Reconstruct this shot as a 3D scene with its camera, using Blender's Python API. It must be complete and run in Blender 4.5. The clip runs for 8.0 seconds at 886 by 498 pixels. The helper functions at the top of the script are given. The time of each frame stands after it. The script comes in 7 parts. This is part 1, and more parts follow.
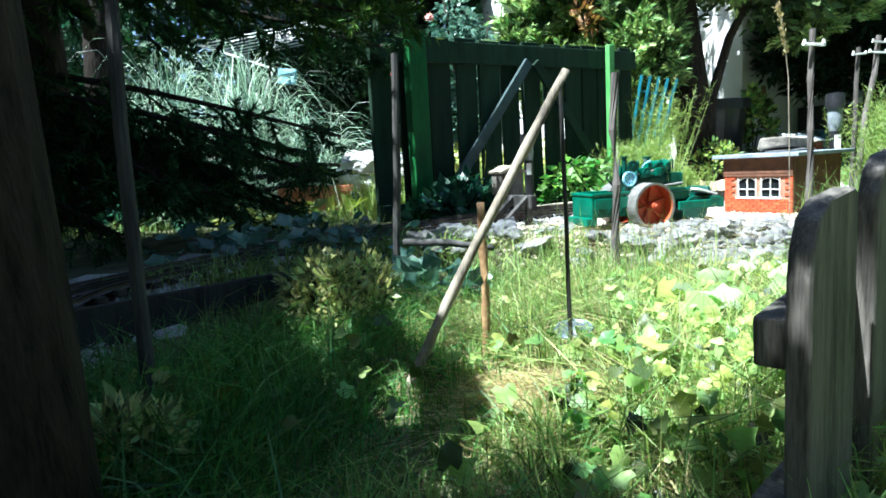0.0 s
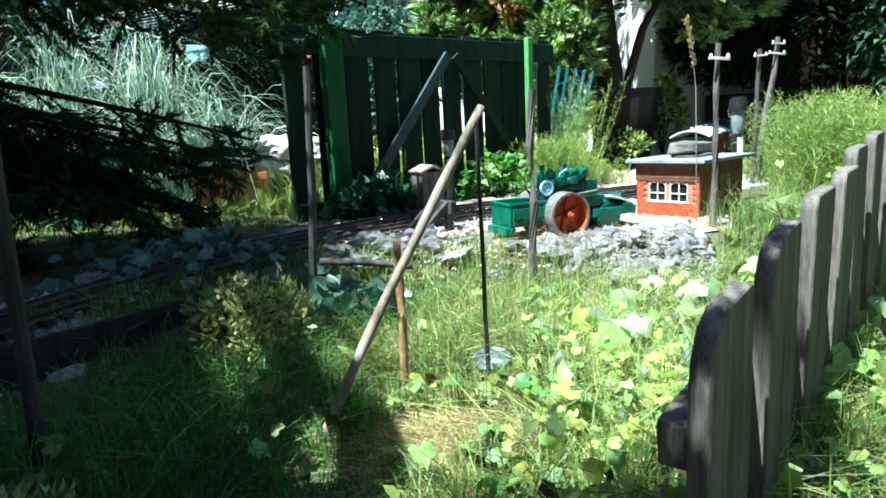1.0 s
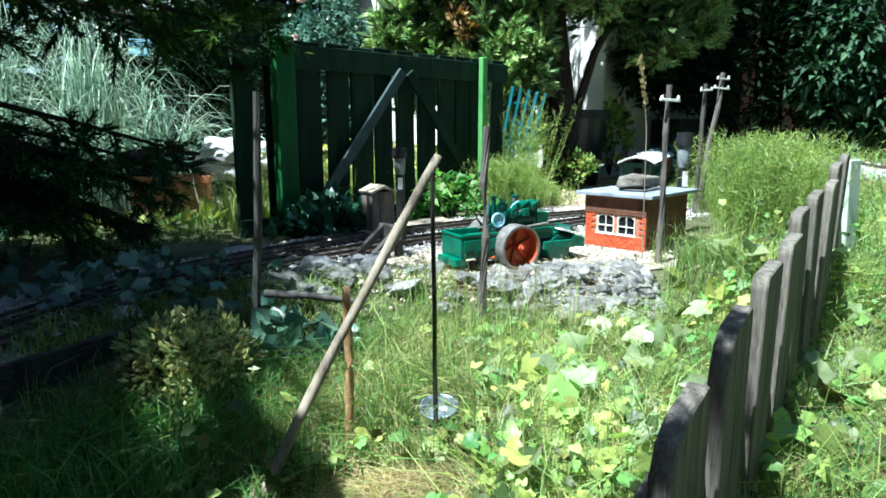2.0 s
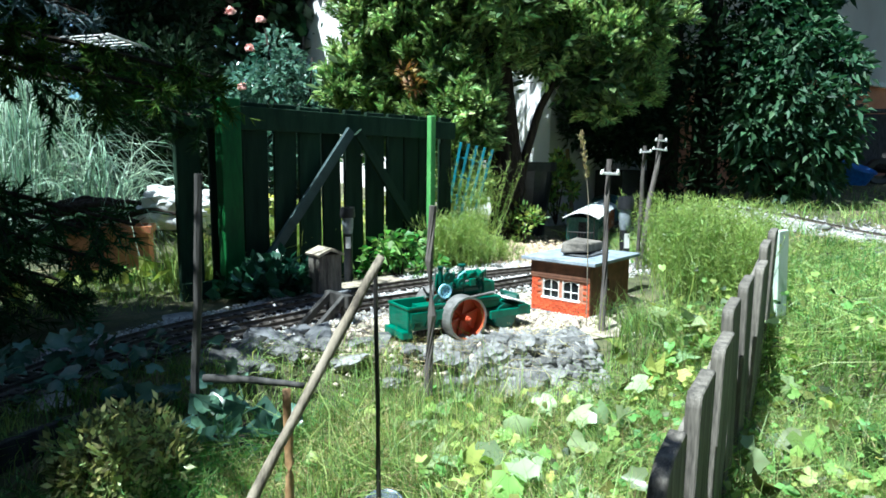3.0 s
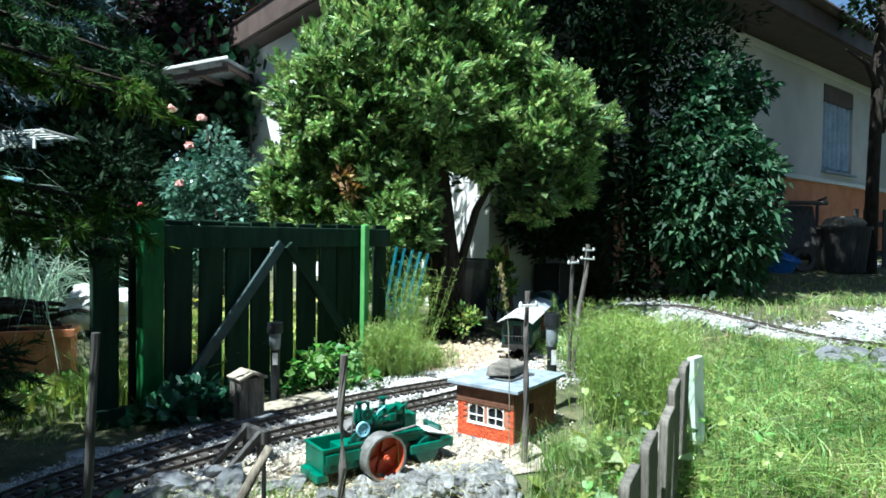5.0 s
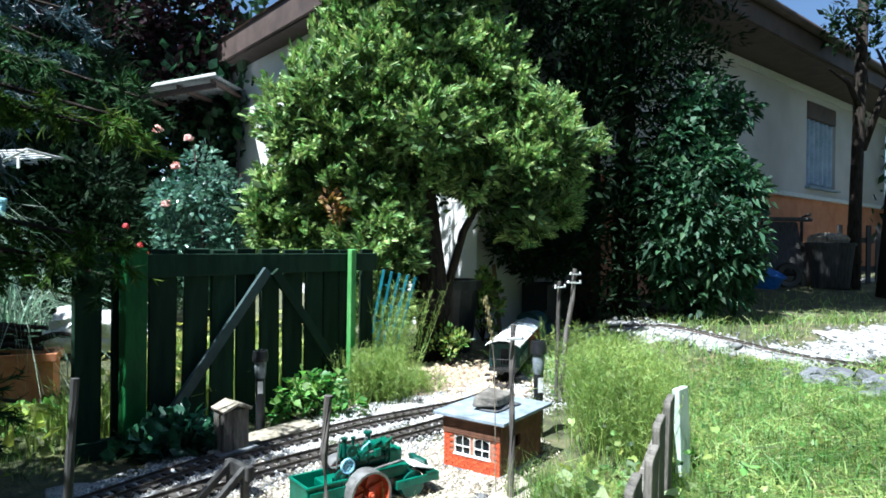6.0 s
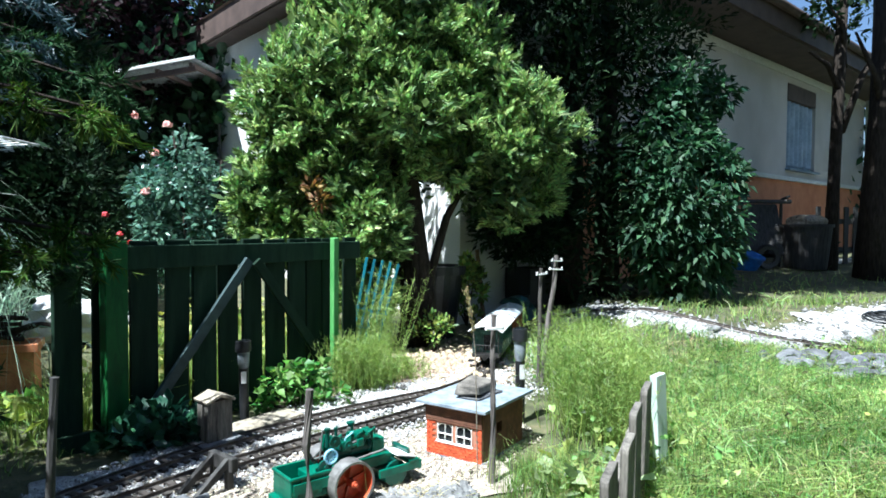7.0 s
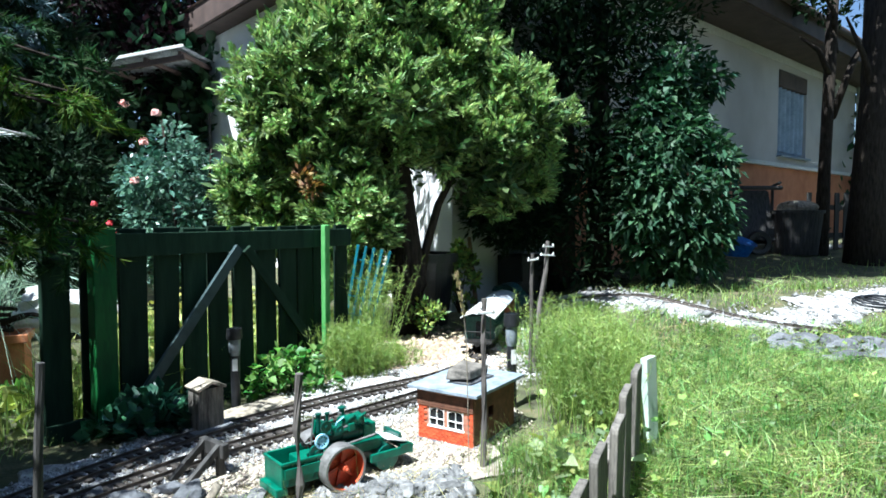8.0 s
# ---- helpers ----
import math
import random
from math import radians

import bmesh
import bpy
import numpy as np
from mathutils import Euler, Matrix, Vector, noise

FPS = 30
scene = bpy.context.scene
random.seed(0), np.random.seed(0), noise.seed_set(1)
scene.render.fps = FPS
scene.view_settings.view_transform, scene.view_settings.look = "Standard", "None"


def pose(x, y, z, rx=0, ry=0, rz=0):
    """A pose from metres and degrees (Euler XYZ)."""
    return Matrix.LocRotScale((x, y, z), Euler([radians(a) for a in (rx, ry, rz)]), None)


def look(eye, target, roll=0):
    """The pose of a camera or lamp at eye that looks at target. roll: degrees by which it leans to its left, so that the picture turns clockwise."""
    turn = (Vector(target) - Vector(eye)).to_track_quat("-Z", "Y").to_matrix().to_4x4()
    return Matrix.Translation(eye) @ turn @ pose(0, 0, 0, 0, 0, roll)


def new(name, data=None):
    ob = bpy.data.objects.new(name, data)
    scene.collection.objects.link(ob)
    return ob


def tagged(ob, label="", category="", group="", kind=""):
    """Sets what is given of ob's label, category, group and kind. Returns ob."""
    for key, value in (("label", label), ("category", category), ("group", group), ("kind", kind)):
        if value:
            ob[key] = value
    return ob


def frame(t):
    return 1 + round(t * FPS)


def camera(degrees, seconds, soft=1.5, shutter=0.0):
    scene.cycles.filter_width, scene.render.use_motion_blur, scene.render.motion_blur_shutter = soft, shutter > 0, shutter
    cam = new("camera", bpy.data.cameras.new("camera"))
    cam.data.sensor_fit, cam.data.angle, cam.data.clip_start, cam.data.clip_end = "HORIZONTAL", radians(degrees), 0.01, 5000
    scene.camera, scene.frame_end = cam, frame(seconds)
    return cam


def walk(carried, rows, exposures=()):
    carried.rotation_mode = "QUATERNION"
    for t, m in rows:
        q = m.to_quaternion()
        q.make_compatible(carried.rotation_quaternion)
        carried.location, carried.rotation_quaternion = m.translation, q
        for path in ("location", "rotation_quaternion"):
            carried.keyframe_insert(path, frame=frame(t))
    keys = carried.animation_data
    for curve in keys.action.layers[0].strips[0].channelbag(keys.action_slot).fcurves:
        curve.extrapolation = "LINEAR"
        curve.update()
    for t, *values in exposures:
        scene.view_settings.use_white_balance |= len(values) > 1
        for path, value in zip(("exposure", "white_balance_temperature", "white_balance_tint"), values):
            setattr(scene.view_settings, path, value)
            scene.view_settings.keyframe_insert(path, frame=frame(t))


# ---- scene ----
cam = camera(70.0, 8.0, soft=1.7)
PATH = [
    (0, (0.125, -0.085, 0.38), (-0.094, 1.885, 0.111), -3.3),
    (0.5, (0.112, -0.069, 0.446), (0.033, 1.903, 0.119), -1.4),
    (1, (0.144, -0.045, 0.494), (0.158, 1.919, 0.12), -3.0),
    (1.5, (0.137, -0.021, 0.535), (0.228, 1.938, 0.143), -1.6),
    (3, (0.153, 0.014, 0.684), (0.491, 1.967, 0.414), 0.5),
    (3.5, (0.172, -0.004, 0.757), (0.531, 1.954, 0.564), 0.3),
    (4, (0.195, 0.015, 0.784), (0.56, 1.977, 0.657), 0.1),
    (4.5, (0.23, 0.004, 0.832), (0.659, 1.956, 0.75), 0.5),
    (6, (0.265, 0.002, 0.95), (0.78, 1.935, 0.938), 0.7),
    (6.5, (0.253, -0.009, 0.977), (0.779, 1.921, 0.95), 0.9),
    (7, (0.276, -0.012, 0.981), (0.836, 1.907, 0.912), 0.3),
    (7.5, (0.288, -0.019, 0.975), (0.847, 1.9, 0.897), 0.4),
    (8, (0.289, -0.01, 0.963), (0.868, 1.902, 0.862), -0.1),
]
walk(cam, [(t, look(eye, target, roll)) for t, eye, target, roll in PATH], [(0, 2.06, 5350, 4), (1.5, 1.68, 5380, 2), (3, 1.47, 5350, 1), (4.5, 1.37, 5350, -1), (6, 1.49, 5380, 7), (8, 1.54, 5380, 7)])

# ---------------------------------------------------------------- light
SUN_TO = Vector((-0.82, -0.57, 1.95)).normalized()
world = bpy.data.worlds.new("sky")
world.use_nodes = True
scene.world = world
wn = world.node_tree.nodes
sky = wn.new("ShaderNodeTexSky")
sky.sky_type = "NISHITA"
sky.sun_disc = False
sky.sun_elevation = math.asin(SUN_TO.z)
sky.sun_rotation = math.atan2(SUN_TO.x, SUN_TO.y)
wn["Background"].inputs["Strength"].default_value = 0.05
world.node_tree.links.new(sky.outputs[0], wn["Background"].inputs[0])
sun_data = bpy.data.lights.new("sun", "SUN")
sun_data.energy, sun_data.angle, sun_data.color = 5.0, radians(0.53), (1.0, 0.95, 0.86)
sun = new("sun", sun_data)
sun.matrix_world = look(SUN_TO * 20, (0, 0, 0))


# ---------------------------------------------------------------- materials
def pbr(name, dark, light, scale=20.0, rough=0.7, bump=0.3, metal=0.0, fine=6.0, stain=None, spread=0.12, vary="object",
        stretch=(1, 1, 1), leaf=0.0, distance=0.004, spec=0.5):
    """Two-scale procedural surface: large blotches, fine grain and relief, and a shift from piece to piece."""
    m = bpy.data.materials.new(name)
    m.use_nodes = True
    nt = m.node_tree
    n, link = nt.nodes, nt.links.new
    bsdf = n["Principled BSDF"]
    co = n.new("ShaderNodeTexCoord")
    mp = n.new("ShaderNodeMapping")
    mp.inputs["Scale"].default_value = stretch
    link(co.outputs["Object"], mp.inputs[0])
    big, small = n.new("ShaderNodeTexNoise"), n.new("ShaderNodeTexNoise")
    big.inputs["Scale"].default_value, big.inputs["Detail"].default_value = scale, 6
    small.inputs["Scale"].default_value, small.inputs["Detail"].default_value = scale * fine, 5
    link(mp.outputs[0], big.inputs[0])
    link(mp.outputs[0], small.inputs[0])
    add = n.new("ShaderNodeMath")
    add.operation = "MULTIPLY_ADD"
    link(small.outputs[0], add.inputs[0])
    add.inputs[1].default_value = 0.45
    link(big.outputs[0], add.inputs[2])
    ramp = n.new("ShaderNodeValToRGB")
    ramp.color_ramp.elements[0].position, ramp.color_ramp.elements[1].position = 0.5, 0.95
    ramp.color_ramp.elements[0].color, ramp.color_ramp.elements[1].color = (*dark, 1), (*light, 1)
    if stain:
        e = ramp.color_ramp.elements.new(0.72)
        e.color = (*stain, 1)
    link(add.outputs[0], ramp.inputs[0])
    hsv = n.new("ShaderNodeHueSaturation")
    link(ramp.outputs[0], hsv.inputs["Color"])
    rnd = n.new("ShaderNodeObjectInfo") if vary == "object" else n.new("ShaderNodeNewGeometry")
    val = n.new("ShaderNodeMapRange")
    val.inputs["To Min"].default_value, val.inputs["To Max"].default_value = 1 - spread * 2, 1 + spread * 2
    link(rnd.outputs["Random" if vary == "object" else "Random Per Island"], val.inputs[0])
    link(val.outputs[0], hsv.inputs["Value"])
    if vary != "object":
        hue = n.new("ShaderNodeMapRange")
        hue.inputs["To Min"].default_value, hue.inputs["To Max"].default_value = 0.5 - spread * 0.1, 0.5 + spread * 0.13
        mul = n.new("ShaderNodeMath")
        mul.operation = "FRACT"
        k = n.new("ShaderNodeMath")
        k.operation = "MULTIPLY"
        k.inputs[1].default_value = 17.31
        link(rnd.outputs["Random Per Island"], k.inputs[0])
        link(k.outputs[0], mul.inputs[0])
        link(mul.outputs[0], hue.inputs[0])
        link(hue.outputs[0], hsv.inputs["Hue"])
    link(hsv.outputs[0], bsdf.inputs["Base Color"])
    bsdf.inputs["Roughness"].default_value, bsdf.inputs["Metallic"].default_value = rough, metal
    bsdf.inputs["Specular IOR Level"].default_value = spec
    rr = n.new("ShaderNodeMapRange")
    rr.inputs["To Min"].default_value, rr.inputs["To Max"].default_value = max(rough - 0.15, 0.03), min(rough + 0.15, 1)
    link(small.outputs[0], rr.inputs[0])
    link(rr.outputs[0], bsdf.inputs["Roughness"])
    if bump:
        b = n.new("ShaderNodeBump")
        b.inputs["Strength"].default_value, b.inputs["Distance"].default_value = bump, distance
        link(add.outputs[0], b.inputs["Height"])
        link(b.outputs[0], bsdf.inputs["Normal"])
    if leaf:
        tr = n.new("ShaderNodeBsdfTranslucent")
        warm = n.new("ShaderNodeHueSaturation")
        warm.inputs["Saturation"].default_value, warm.inputs["Value"].default_value = 1.15, 1.5
        link(hsv.outputs[0], warm.inputs["Color"])
        link(warm.outputs[0], tr.inputs[0])
        mix = n.new("ShaderNodeMixShader")
        mix.inputs[0].default_value = leaf
        link(bsdf.outputs[0], mix.inputs[1])
        link(tr.outputs[0], mix.inputs[2])
        link(mix.outputs[0], n["Material Output"].inputs[0])
    return m


def leafmat(name, dark, light, rough=0.45, leaf=0.35, spread=0.22, scale=3.0, spec=0.5):
    return pbr(name, dark, light, scale=scale, rough=rough, bump=0, vary="island", leaf=leaf, spread=spread, spec=spec)


M = dict(
    soil=pbr("soil", (0.035, 0.030, 0.016), (0.15, 0.125, 0.065), 9, 0.95, 0.8, fine=9, stain=(0.07, 0.08, 0.032), distance=0.02),
    gravel_bed=pbr("gravel_bed", (0.26, 0.255, 0.24), (0.62, 0.61, 0.58), 16, 0.9, 1.0, fine=8, distance=0.02),
    gravel=pbr("pale_gravel", (0.27, 0.265, 0.255), (0.74, 0.73, 0.71), 30, 0.85, 0.4, vary="island", spread=0.3),
    sand=pbr("sandy_gravel", (0.24, 0.20, 0.145), (0.60, 0.53, 0.42), 30, 0.9, 0.4, vary="island", spread=0.3),
    sand_bed=pbr("sand_bed", (0.24, 0.20, 0.15), (0.52, 0.46, 0.37), 16, 0.95, 0.9, fine=8, distance=0.01),
    # brown chips, darkened to carry the shade that falls on them
    chip=pbr("wood_chips", (0.20, 0.14, 0.085), (0.54, 0.43, 0.30), 40, 0.9, 0.3, vary="island", spread=0.2),
    rock=pbr("grey_rock", (0.045, 0.047, 0.046), (0.29, 0.288, 0.275), 14, 0.85, 0.9, fine=7, spread=0.16, distance=0.01),
    slate=pbr("dark_slate", (0.05, 0.053, 0.056), (0.18, 0.187, 0.195), 14, 0.75, 0.7, spread=0.15),
    slate_light=pbr("flat_grey_stone", (0.07, 0.062, 0.052), (0.27, 0.245, 0.205), 20, 0.85, 0.8, fine=7, distance=0.006),
    fence_green=pbr("green_fence_boards", (0.006, 0.017, 0.010), (0.017, 0.040, 0.022), 9, 0.8, 0.5, stretch=(3, 3, 0.4), spread=0.16, spec=0.2),
    # one post green in two tones: darkened for shade, lightened for sun
    post_shaded=pbr("shaded_green_paint", (0.004, 0.055, 0.012), (0.016, 0.13, 0.028), 9, 0.6, 0.4, stretch=(2, 2, 0.5), spread=0.06, spec=0.3),
    post_sunlit=pbr("sunlit_green_paint", (0.06, 0.26, 0.06), (0.16, 0.42, 0.13), 9, 0.6, 0.4, stretch=(2, 2, 0.5), spread=0.06, spec=0.3),
    brace=pbr("grey_green_paint", (0.018, 0.040, 0.042), (0.050, 0.090, 0.094), 14, 0.6, 0.3),
    grey_wood=pbr("weathered_wood", (0.036, 0.033, 0.028), (0.23, 0.21, 0.175), 10, 0.85, 0.8, stretch=(5, 5, 0.5), fine=8, spread=0.12),
    dark_wood=pbr("dark_weathered_wood", (0.018, 0.018, 0.017), (0.07, 0.066, 0.06), 10, 0.8, 0.6, stretch=(5, 5, 0.5), spread=0.12),
    mint=pbr("mint_painted_wood", (0.30, 0.39, 0.34), (0.54, 0.62, 0.56), 16, 0.7, 0.4, stretch=(2, 2, 0.5), stain=(0.5, 0.6, 0.5)),
    stick=pbr("pale_stick", (0.09, 0.075, 0.055), (0.40, 0.35, 0.27), 30, 0.85, 0.8, stretch=(1, 1, 0.3), stain=(0.30, 0.26, 0.19)),
    cane=pbr("brown_cane", (0.17, 0.095, 0.04), (0.42, 0.27, 0.13), 22, 0.6, 0.4),
    pole=pbr("grey_pole", (0.05, 0.044, 0.040), (0.17, 0.15, 0.135), 30, 0.85, 0.5, stretch=(1, 1, 0.25)),
    black_metal=pbr("black_metal", (0.008, 0.008, 0.008), (0.03, 0.028, 0.026), 30, 0.45, 0.2),
    black_plastic=pbr("black_plastic", (0.008, 0.009, 0.01), (0.022, 0.023, 0.026), 30, 0.4, 0.1),
    clear=pbr("clear_plastic", (0.12, 0.14, 0.15), (0.26, 0.29, 0.31), 30, 0.12, 0.05),
    white=pbr("white_paint", (0.66, 0.66, 0.63), (0.86, 0.86, 0.84), 30, 0.5, 0.15),
    rail=pbr("rail_steel", (0.05, 0.04, 0.033), (0.16, 0.14, 0.12), 40, 0.45, 0.2, metal=0.6),
    sleeper=pbr("brown_sleeper", (0.028, 0.023, 0.019), (0.08, 0.068, 0.056), 40, 0.85, 0.4),
    green=pbr("roller_green", (0.004, 0.075, 0.045), (0.012, 0.165, 0.098), 24, 0.38, 0.12, spread=0.05),
    green_dark=pbr("deep_green_enamel", (0.004, 0.045, 0.032), (0.008, 0.085, 0.06), 24, 0.35, 0.1),
    red=pbr("red_wheel", (0.36, 0.05, 0.02), (0.58, 0.10, 0.035), 24, 0.5, 0.2),
    steel=pbr("worn_steel", (0.20, 0.19, 0.18), (0.42, 0.41, 0.39), 40, 0.5, 0.2, metal=0.6),
    zinc=pbr("zinc_enamel", (0.10, 0.13, 0.17), (0.24, 0.28, 0.33), 40, 0.25, 0.1, metal=0.4),
    brick=pbr("orange_brick", (0.42, 0.055, 0.016), (0.66, 0.12, 0.035), 40, 0.75, 0.4, spread=0.12),
    mortar=pbr("pale_mortar", (0.26, 0.10, 0.06), (0.48, 0.26, 0.17), 50, 0.9, 0.3),
    brown_wall=pbr("brown_wall", (0.07, 0.03, 0.018), (0.17, 0.075, 0.04), 30, 0.8, 0.4),
    roof_slab=pbr("grey_blue_slab", (0.13, 0.16, 0.19), (0.28, 0.32, 0.36), 22, 0.6, 0.3),
    coach_green=pbr("coach_green", (0.010, 0.048, 0.043), (0.022, 0.095, 0.082), 24, 0.3, 0.08),
    coach_brown=pbr("coach_brown", (0.16, 0.042, 0.016), (0.30, 0.085, 0.032), 24, 0.4, 0.1),
    coach_roof=pbr("coach_roof_cream", (0.55, 0.55, 0.52), (0.82, 0.81, 0.78), 16, 0.6, 0.2),
    coach_roof_grey=pbr("coach_roof_grey", (0.36, 0.40, 0.43), (0.62, 0.66, 0.68), 16, 0.6, 0.2),
    window=pbr("dark_glass", (0.006, 0.008, 0.010), (0.022, 0.026, 0.028), 30, 0.18, 0.0, spec=0.3),
    terracotta=pbr("terracotta", (0.42, 0.145, 0.055), (0.64, 0.27, 0.12), 18, 0.85, 0.4),
    teal=pbr("teal_plastic", (0.012, 0.12, 0.16), (0.03, 0.21, 0.27), 20, 0.45, 0.1),
    teal_dark=pbr("dark_teal_enamel", (0.012, 0.05, 0.065), (0.03, 0.10, 0.125), 24, 0.3, 0.08),
    blue=pbr("blue_plastic", (0.02, 0.10, 0.36), (0.05, 0.22, 0.60), 20, 0.45, 0.1),
    light_blue=pbr("light_blue_cloth", (0.2, 0.42, 0.58), (0.34, 0.58, 0.72), 20, 0.8, 0.2),
    bark=pbr("dark_bark", (0.011, 0.009, 0.007), (0.055, 0.043, 0.033), 16, 0.95, 1.0, stretch=(3, 3, 0.6), distance=0.012, spec=0.2),
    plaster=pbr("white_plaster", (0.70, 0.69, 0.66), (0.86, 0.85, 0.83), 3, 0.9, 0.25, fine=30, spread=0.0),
    # greyer copy of the plaster: the long wall's eave shade in its colour
    plaster_shade=pbr("shaded_plaster", (0.48, 0.45, 0.42), (0.58, 0.55, 0.52), 2.5, 0.9, 0.25, fine=30, spread=0.0),
    plinth=pbr("terracotta_plinth", (0.40, 0.15, 0.07), (0.60, 0.26, 0.13), 4, 0.85, 0.3, fine=20, spread=0.0),
    soffit=pbr("brown_soffit", (0.05, 0.034, 0.028), (0.10, 0.068, 0.055), 5, 0.7, 0.2),
    roof=pbr("brown_roof", (0.12, 0.07, 0.05), (0.24, 0.15, 0.11), 9, 0.8, 0.4),
    curtain=pbr("pale_blue_curtain", (0.22, 0.28, 0.35), (0.40, 0.48, 0.56), 5, 0.8, 0.2),
    sheet=pbr("corrugated_sheet", (0.20, 0.22, 0.24), (0.36, 0.39, 0.41), 6, 0.3, 0.2),
    pink=pbr("rose_petals", (0.70, 0.34, 0.30), (0.88, 0.60, 0.54), 40, 0.6, 0.0, vary="island", leaf=0.2),
    crimson=pbr("red_petals", (0.45, 0.02, 0.03), (0.65, 0.05, 0.06), 40, 0.6, 0.0, vary="island", leaf=0.2),
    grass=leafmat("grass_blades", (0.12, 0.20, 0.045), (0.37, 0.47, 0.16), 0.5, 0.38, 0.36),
    # dark tufts and weeds; also front grass darkened in place of shade
    grass_dark=leafmat("dark_tufts_and_shade_grass", (0.055, 0.145, 0.03), (0.17, 0.32, 0.08), 0.5, 0.36, 0.3),
    grass_dry=leafmat("dry_grass", (0.28, 0.23, 0.10), (0.58, 0.49, 0.26), 0.6, 0.3, 0.28),
    silver_grass=leafmat("pale_ribbon_grass", (0.10, 0.21, 0.135), (0.50, 0.63, 0.46), 0.45, 0.32, 0.42),
    vine=leafmat("vine_leaves", (0.085, 0.165, 0.034), (0.30, 0.38, 0.105), 0.5, 0.36, 0.45),
    pale_leaf=leafmat("pale_mint_leaves", (0.18, 0.27, 0.12), (0.38, 0.47, 0.26), 0.4, 0.35, 0.25),
    vine_yellow=leafmat("yellow_leaves", (0.30, 0.34, 0.07), (0.54, 0.54, 0.18), 0.45, 0.4, 0.25),
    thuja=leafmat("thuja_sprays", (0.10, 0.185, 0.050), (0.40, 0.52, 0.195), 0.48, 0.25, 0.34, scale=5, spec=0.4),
    # inner sprays, darkened for the shade in gaps between clumps
    thuja_gap_shade=leafmat("thuja_gap_shade_sprays", (0.03, 0.06, 0.024), (0.10, 0.155, 0.06), 0.6, 0.25, 0.26, scale=5, spec=0.2),
    dead=leafmat("withered_sprays", (0.16, 0.085, 0.035), (0.34, 0.19, 0.08), 0.7, 0.2, 0.25),
    spruce=leafmat("spruce_needles", (0.016, 0.042, 0.016), (0.048, 0.100, 0.034), 0.75, 0.15, 0.3, spec=0.12),
    # lighter yellow-green needles for four of the boughs
    spruce_tip=leafmat("yellow_green_needles", (0.026, 0.062, 0.012), (0.085, 0.14, 0.026), 0.7, 0.2, 0.3, spec=0.1),
    blue_spruce=leafmat("blue_spruce_needles", (0.025, 0.055, 0.068), (0.065, 0.115, 0.13), 0.5, 0.15, 0.2),
    # near black: deep shade is put into the leaf colour
    yew=leafmat("shade_dark_yew", (0.008, 0.019, 0.009), (0.024, 0.046, 0.019), 0.7, 0.12, 0.25, spec=0.1),
    # purple foliage darkened to near black, in place of shade on it
    purple=leafmat("shaded_purple_leaves", (0.007, 0.004, 0.005), (0.026, 0.012, 0.015), 0.6, 0.2, 0.2, spec=0.2),
    broad=leafmat("broad_leaves", (0.014, 0.048, 0.021), (0.048, 0.108, 0.046), 0.58, 0.2, 0.28, spec=0.35),
    rose_leaf=leafmat("rose_leaves", (0.045, 0.11, 0.075), (0.15, 0.25, 0.18), 0.26, 0.25, 0.28),
    euonymus=leafmat("variegated_leaves", (0.13, 0.21, 0.045), (0.66, 0.64, 0.30), 0.35, 0.3, 0.4),
    ivy=leafmat("ivy_leaves", (0.02, 0.075, 0.04), (0.06, 0.15, 0.085), 0.3, 0.2, 0.25),
    brush=leafmat("feathery_weeds", (0.15, 0.23, 0.05), (0.34, 0.43, 0.12), 0.5, 0.35, 0.25),
)


# ---------------------------------------------------------------- mesh helpers
def thing(name, label, category, m=None, group="", kind=""):
    ob = new(name)
    ob.empty_display_size = 0.05
    if m is not None:
        ob.matrix_world = m
    return tagged(ob, label, category, group, kind)


def part(name, bm, material, parent=None, label="", smooth=False):
    me = bpy.data.meshes.new(name)
    bm.to_mesh(me)
    bm.free()
    me.materials.append(material)
    if smooth:
        me.shade_smooth()
    ob = new(name, me)
    ob.parent = parent
    if label:
        ob["label"] = label
    return ob


def raw(name, verts, faces, material, parent=None, label="", smooth=False):
    """A mesh from numpy arrays: verts (n, 3), faces (m, k)."""
    verts, faces = np.asarray(verts, np.float32), np.asarray(faces, np.int32)
    me = bpy.data.meshes.new(name)
    k = faces.shape[1]
    me.vertices.add(len(verts))
    me.vertices.foreach_set("co", verts.ravel())
    me.loops.add(faces.size)
    me.loops.foreach_set("vertex_index", faces.ravel())
    me.polygons.add(len(faces))
    me.polygons.foreach_set("loop_start", np.arange(0, faces.size, k, dtype=np.int32))
    me.polygons.foreach_set("loop_total", np.full(len(faces), k, np.int32))
    me.update(calc_edges=True)
    me.materials.append(material)
    if smooth:
        me.shade_smooth()
    ob = new(name, me)
    ob.parent = parent
    if label:
        ob["label"] = label
    return ob


def box(bm, size, at=(0, 0, 0), turn=(0, 0, 0), bevel=0.0, jitter=0.0):
    r = bmesh.ops.create_cube(bm, size=1.0, matrix=pose(*at, *turn) @ Matrix.Diagonal((*size, 1)))
    vs = r["verts"]
    if jitter:
        for v in vs:
            v.co += Vector((random.uniform(-1, 1), random.uniform(-1, 1), random.uniform(-1, 1))) * jitter
    if bevel:
        es = list({e for v in vs for e in v.link_edges})
        bmesh.ops.bevel(bm, geom=es, offset=bevel, segments=2, affect="EDGES", profile=0.6)
    return bm


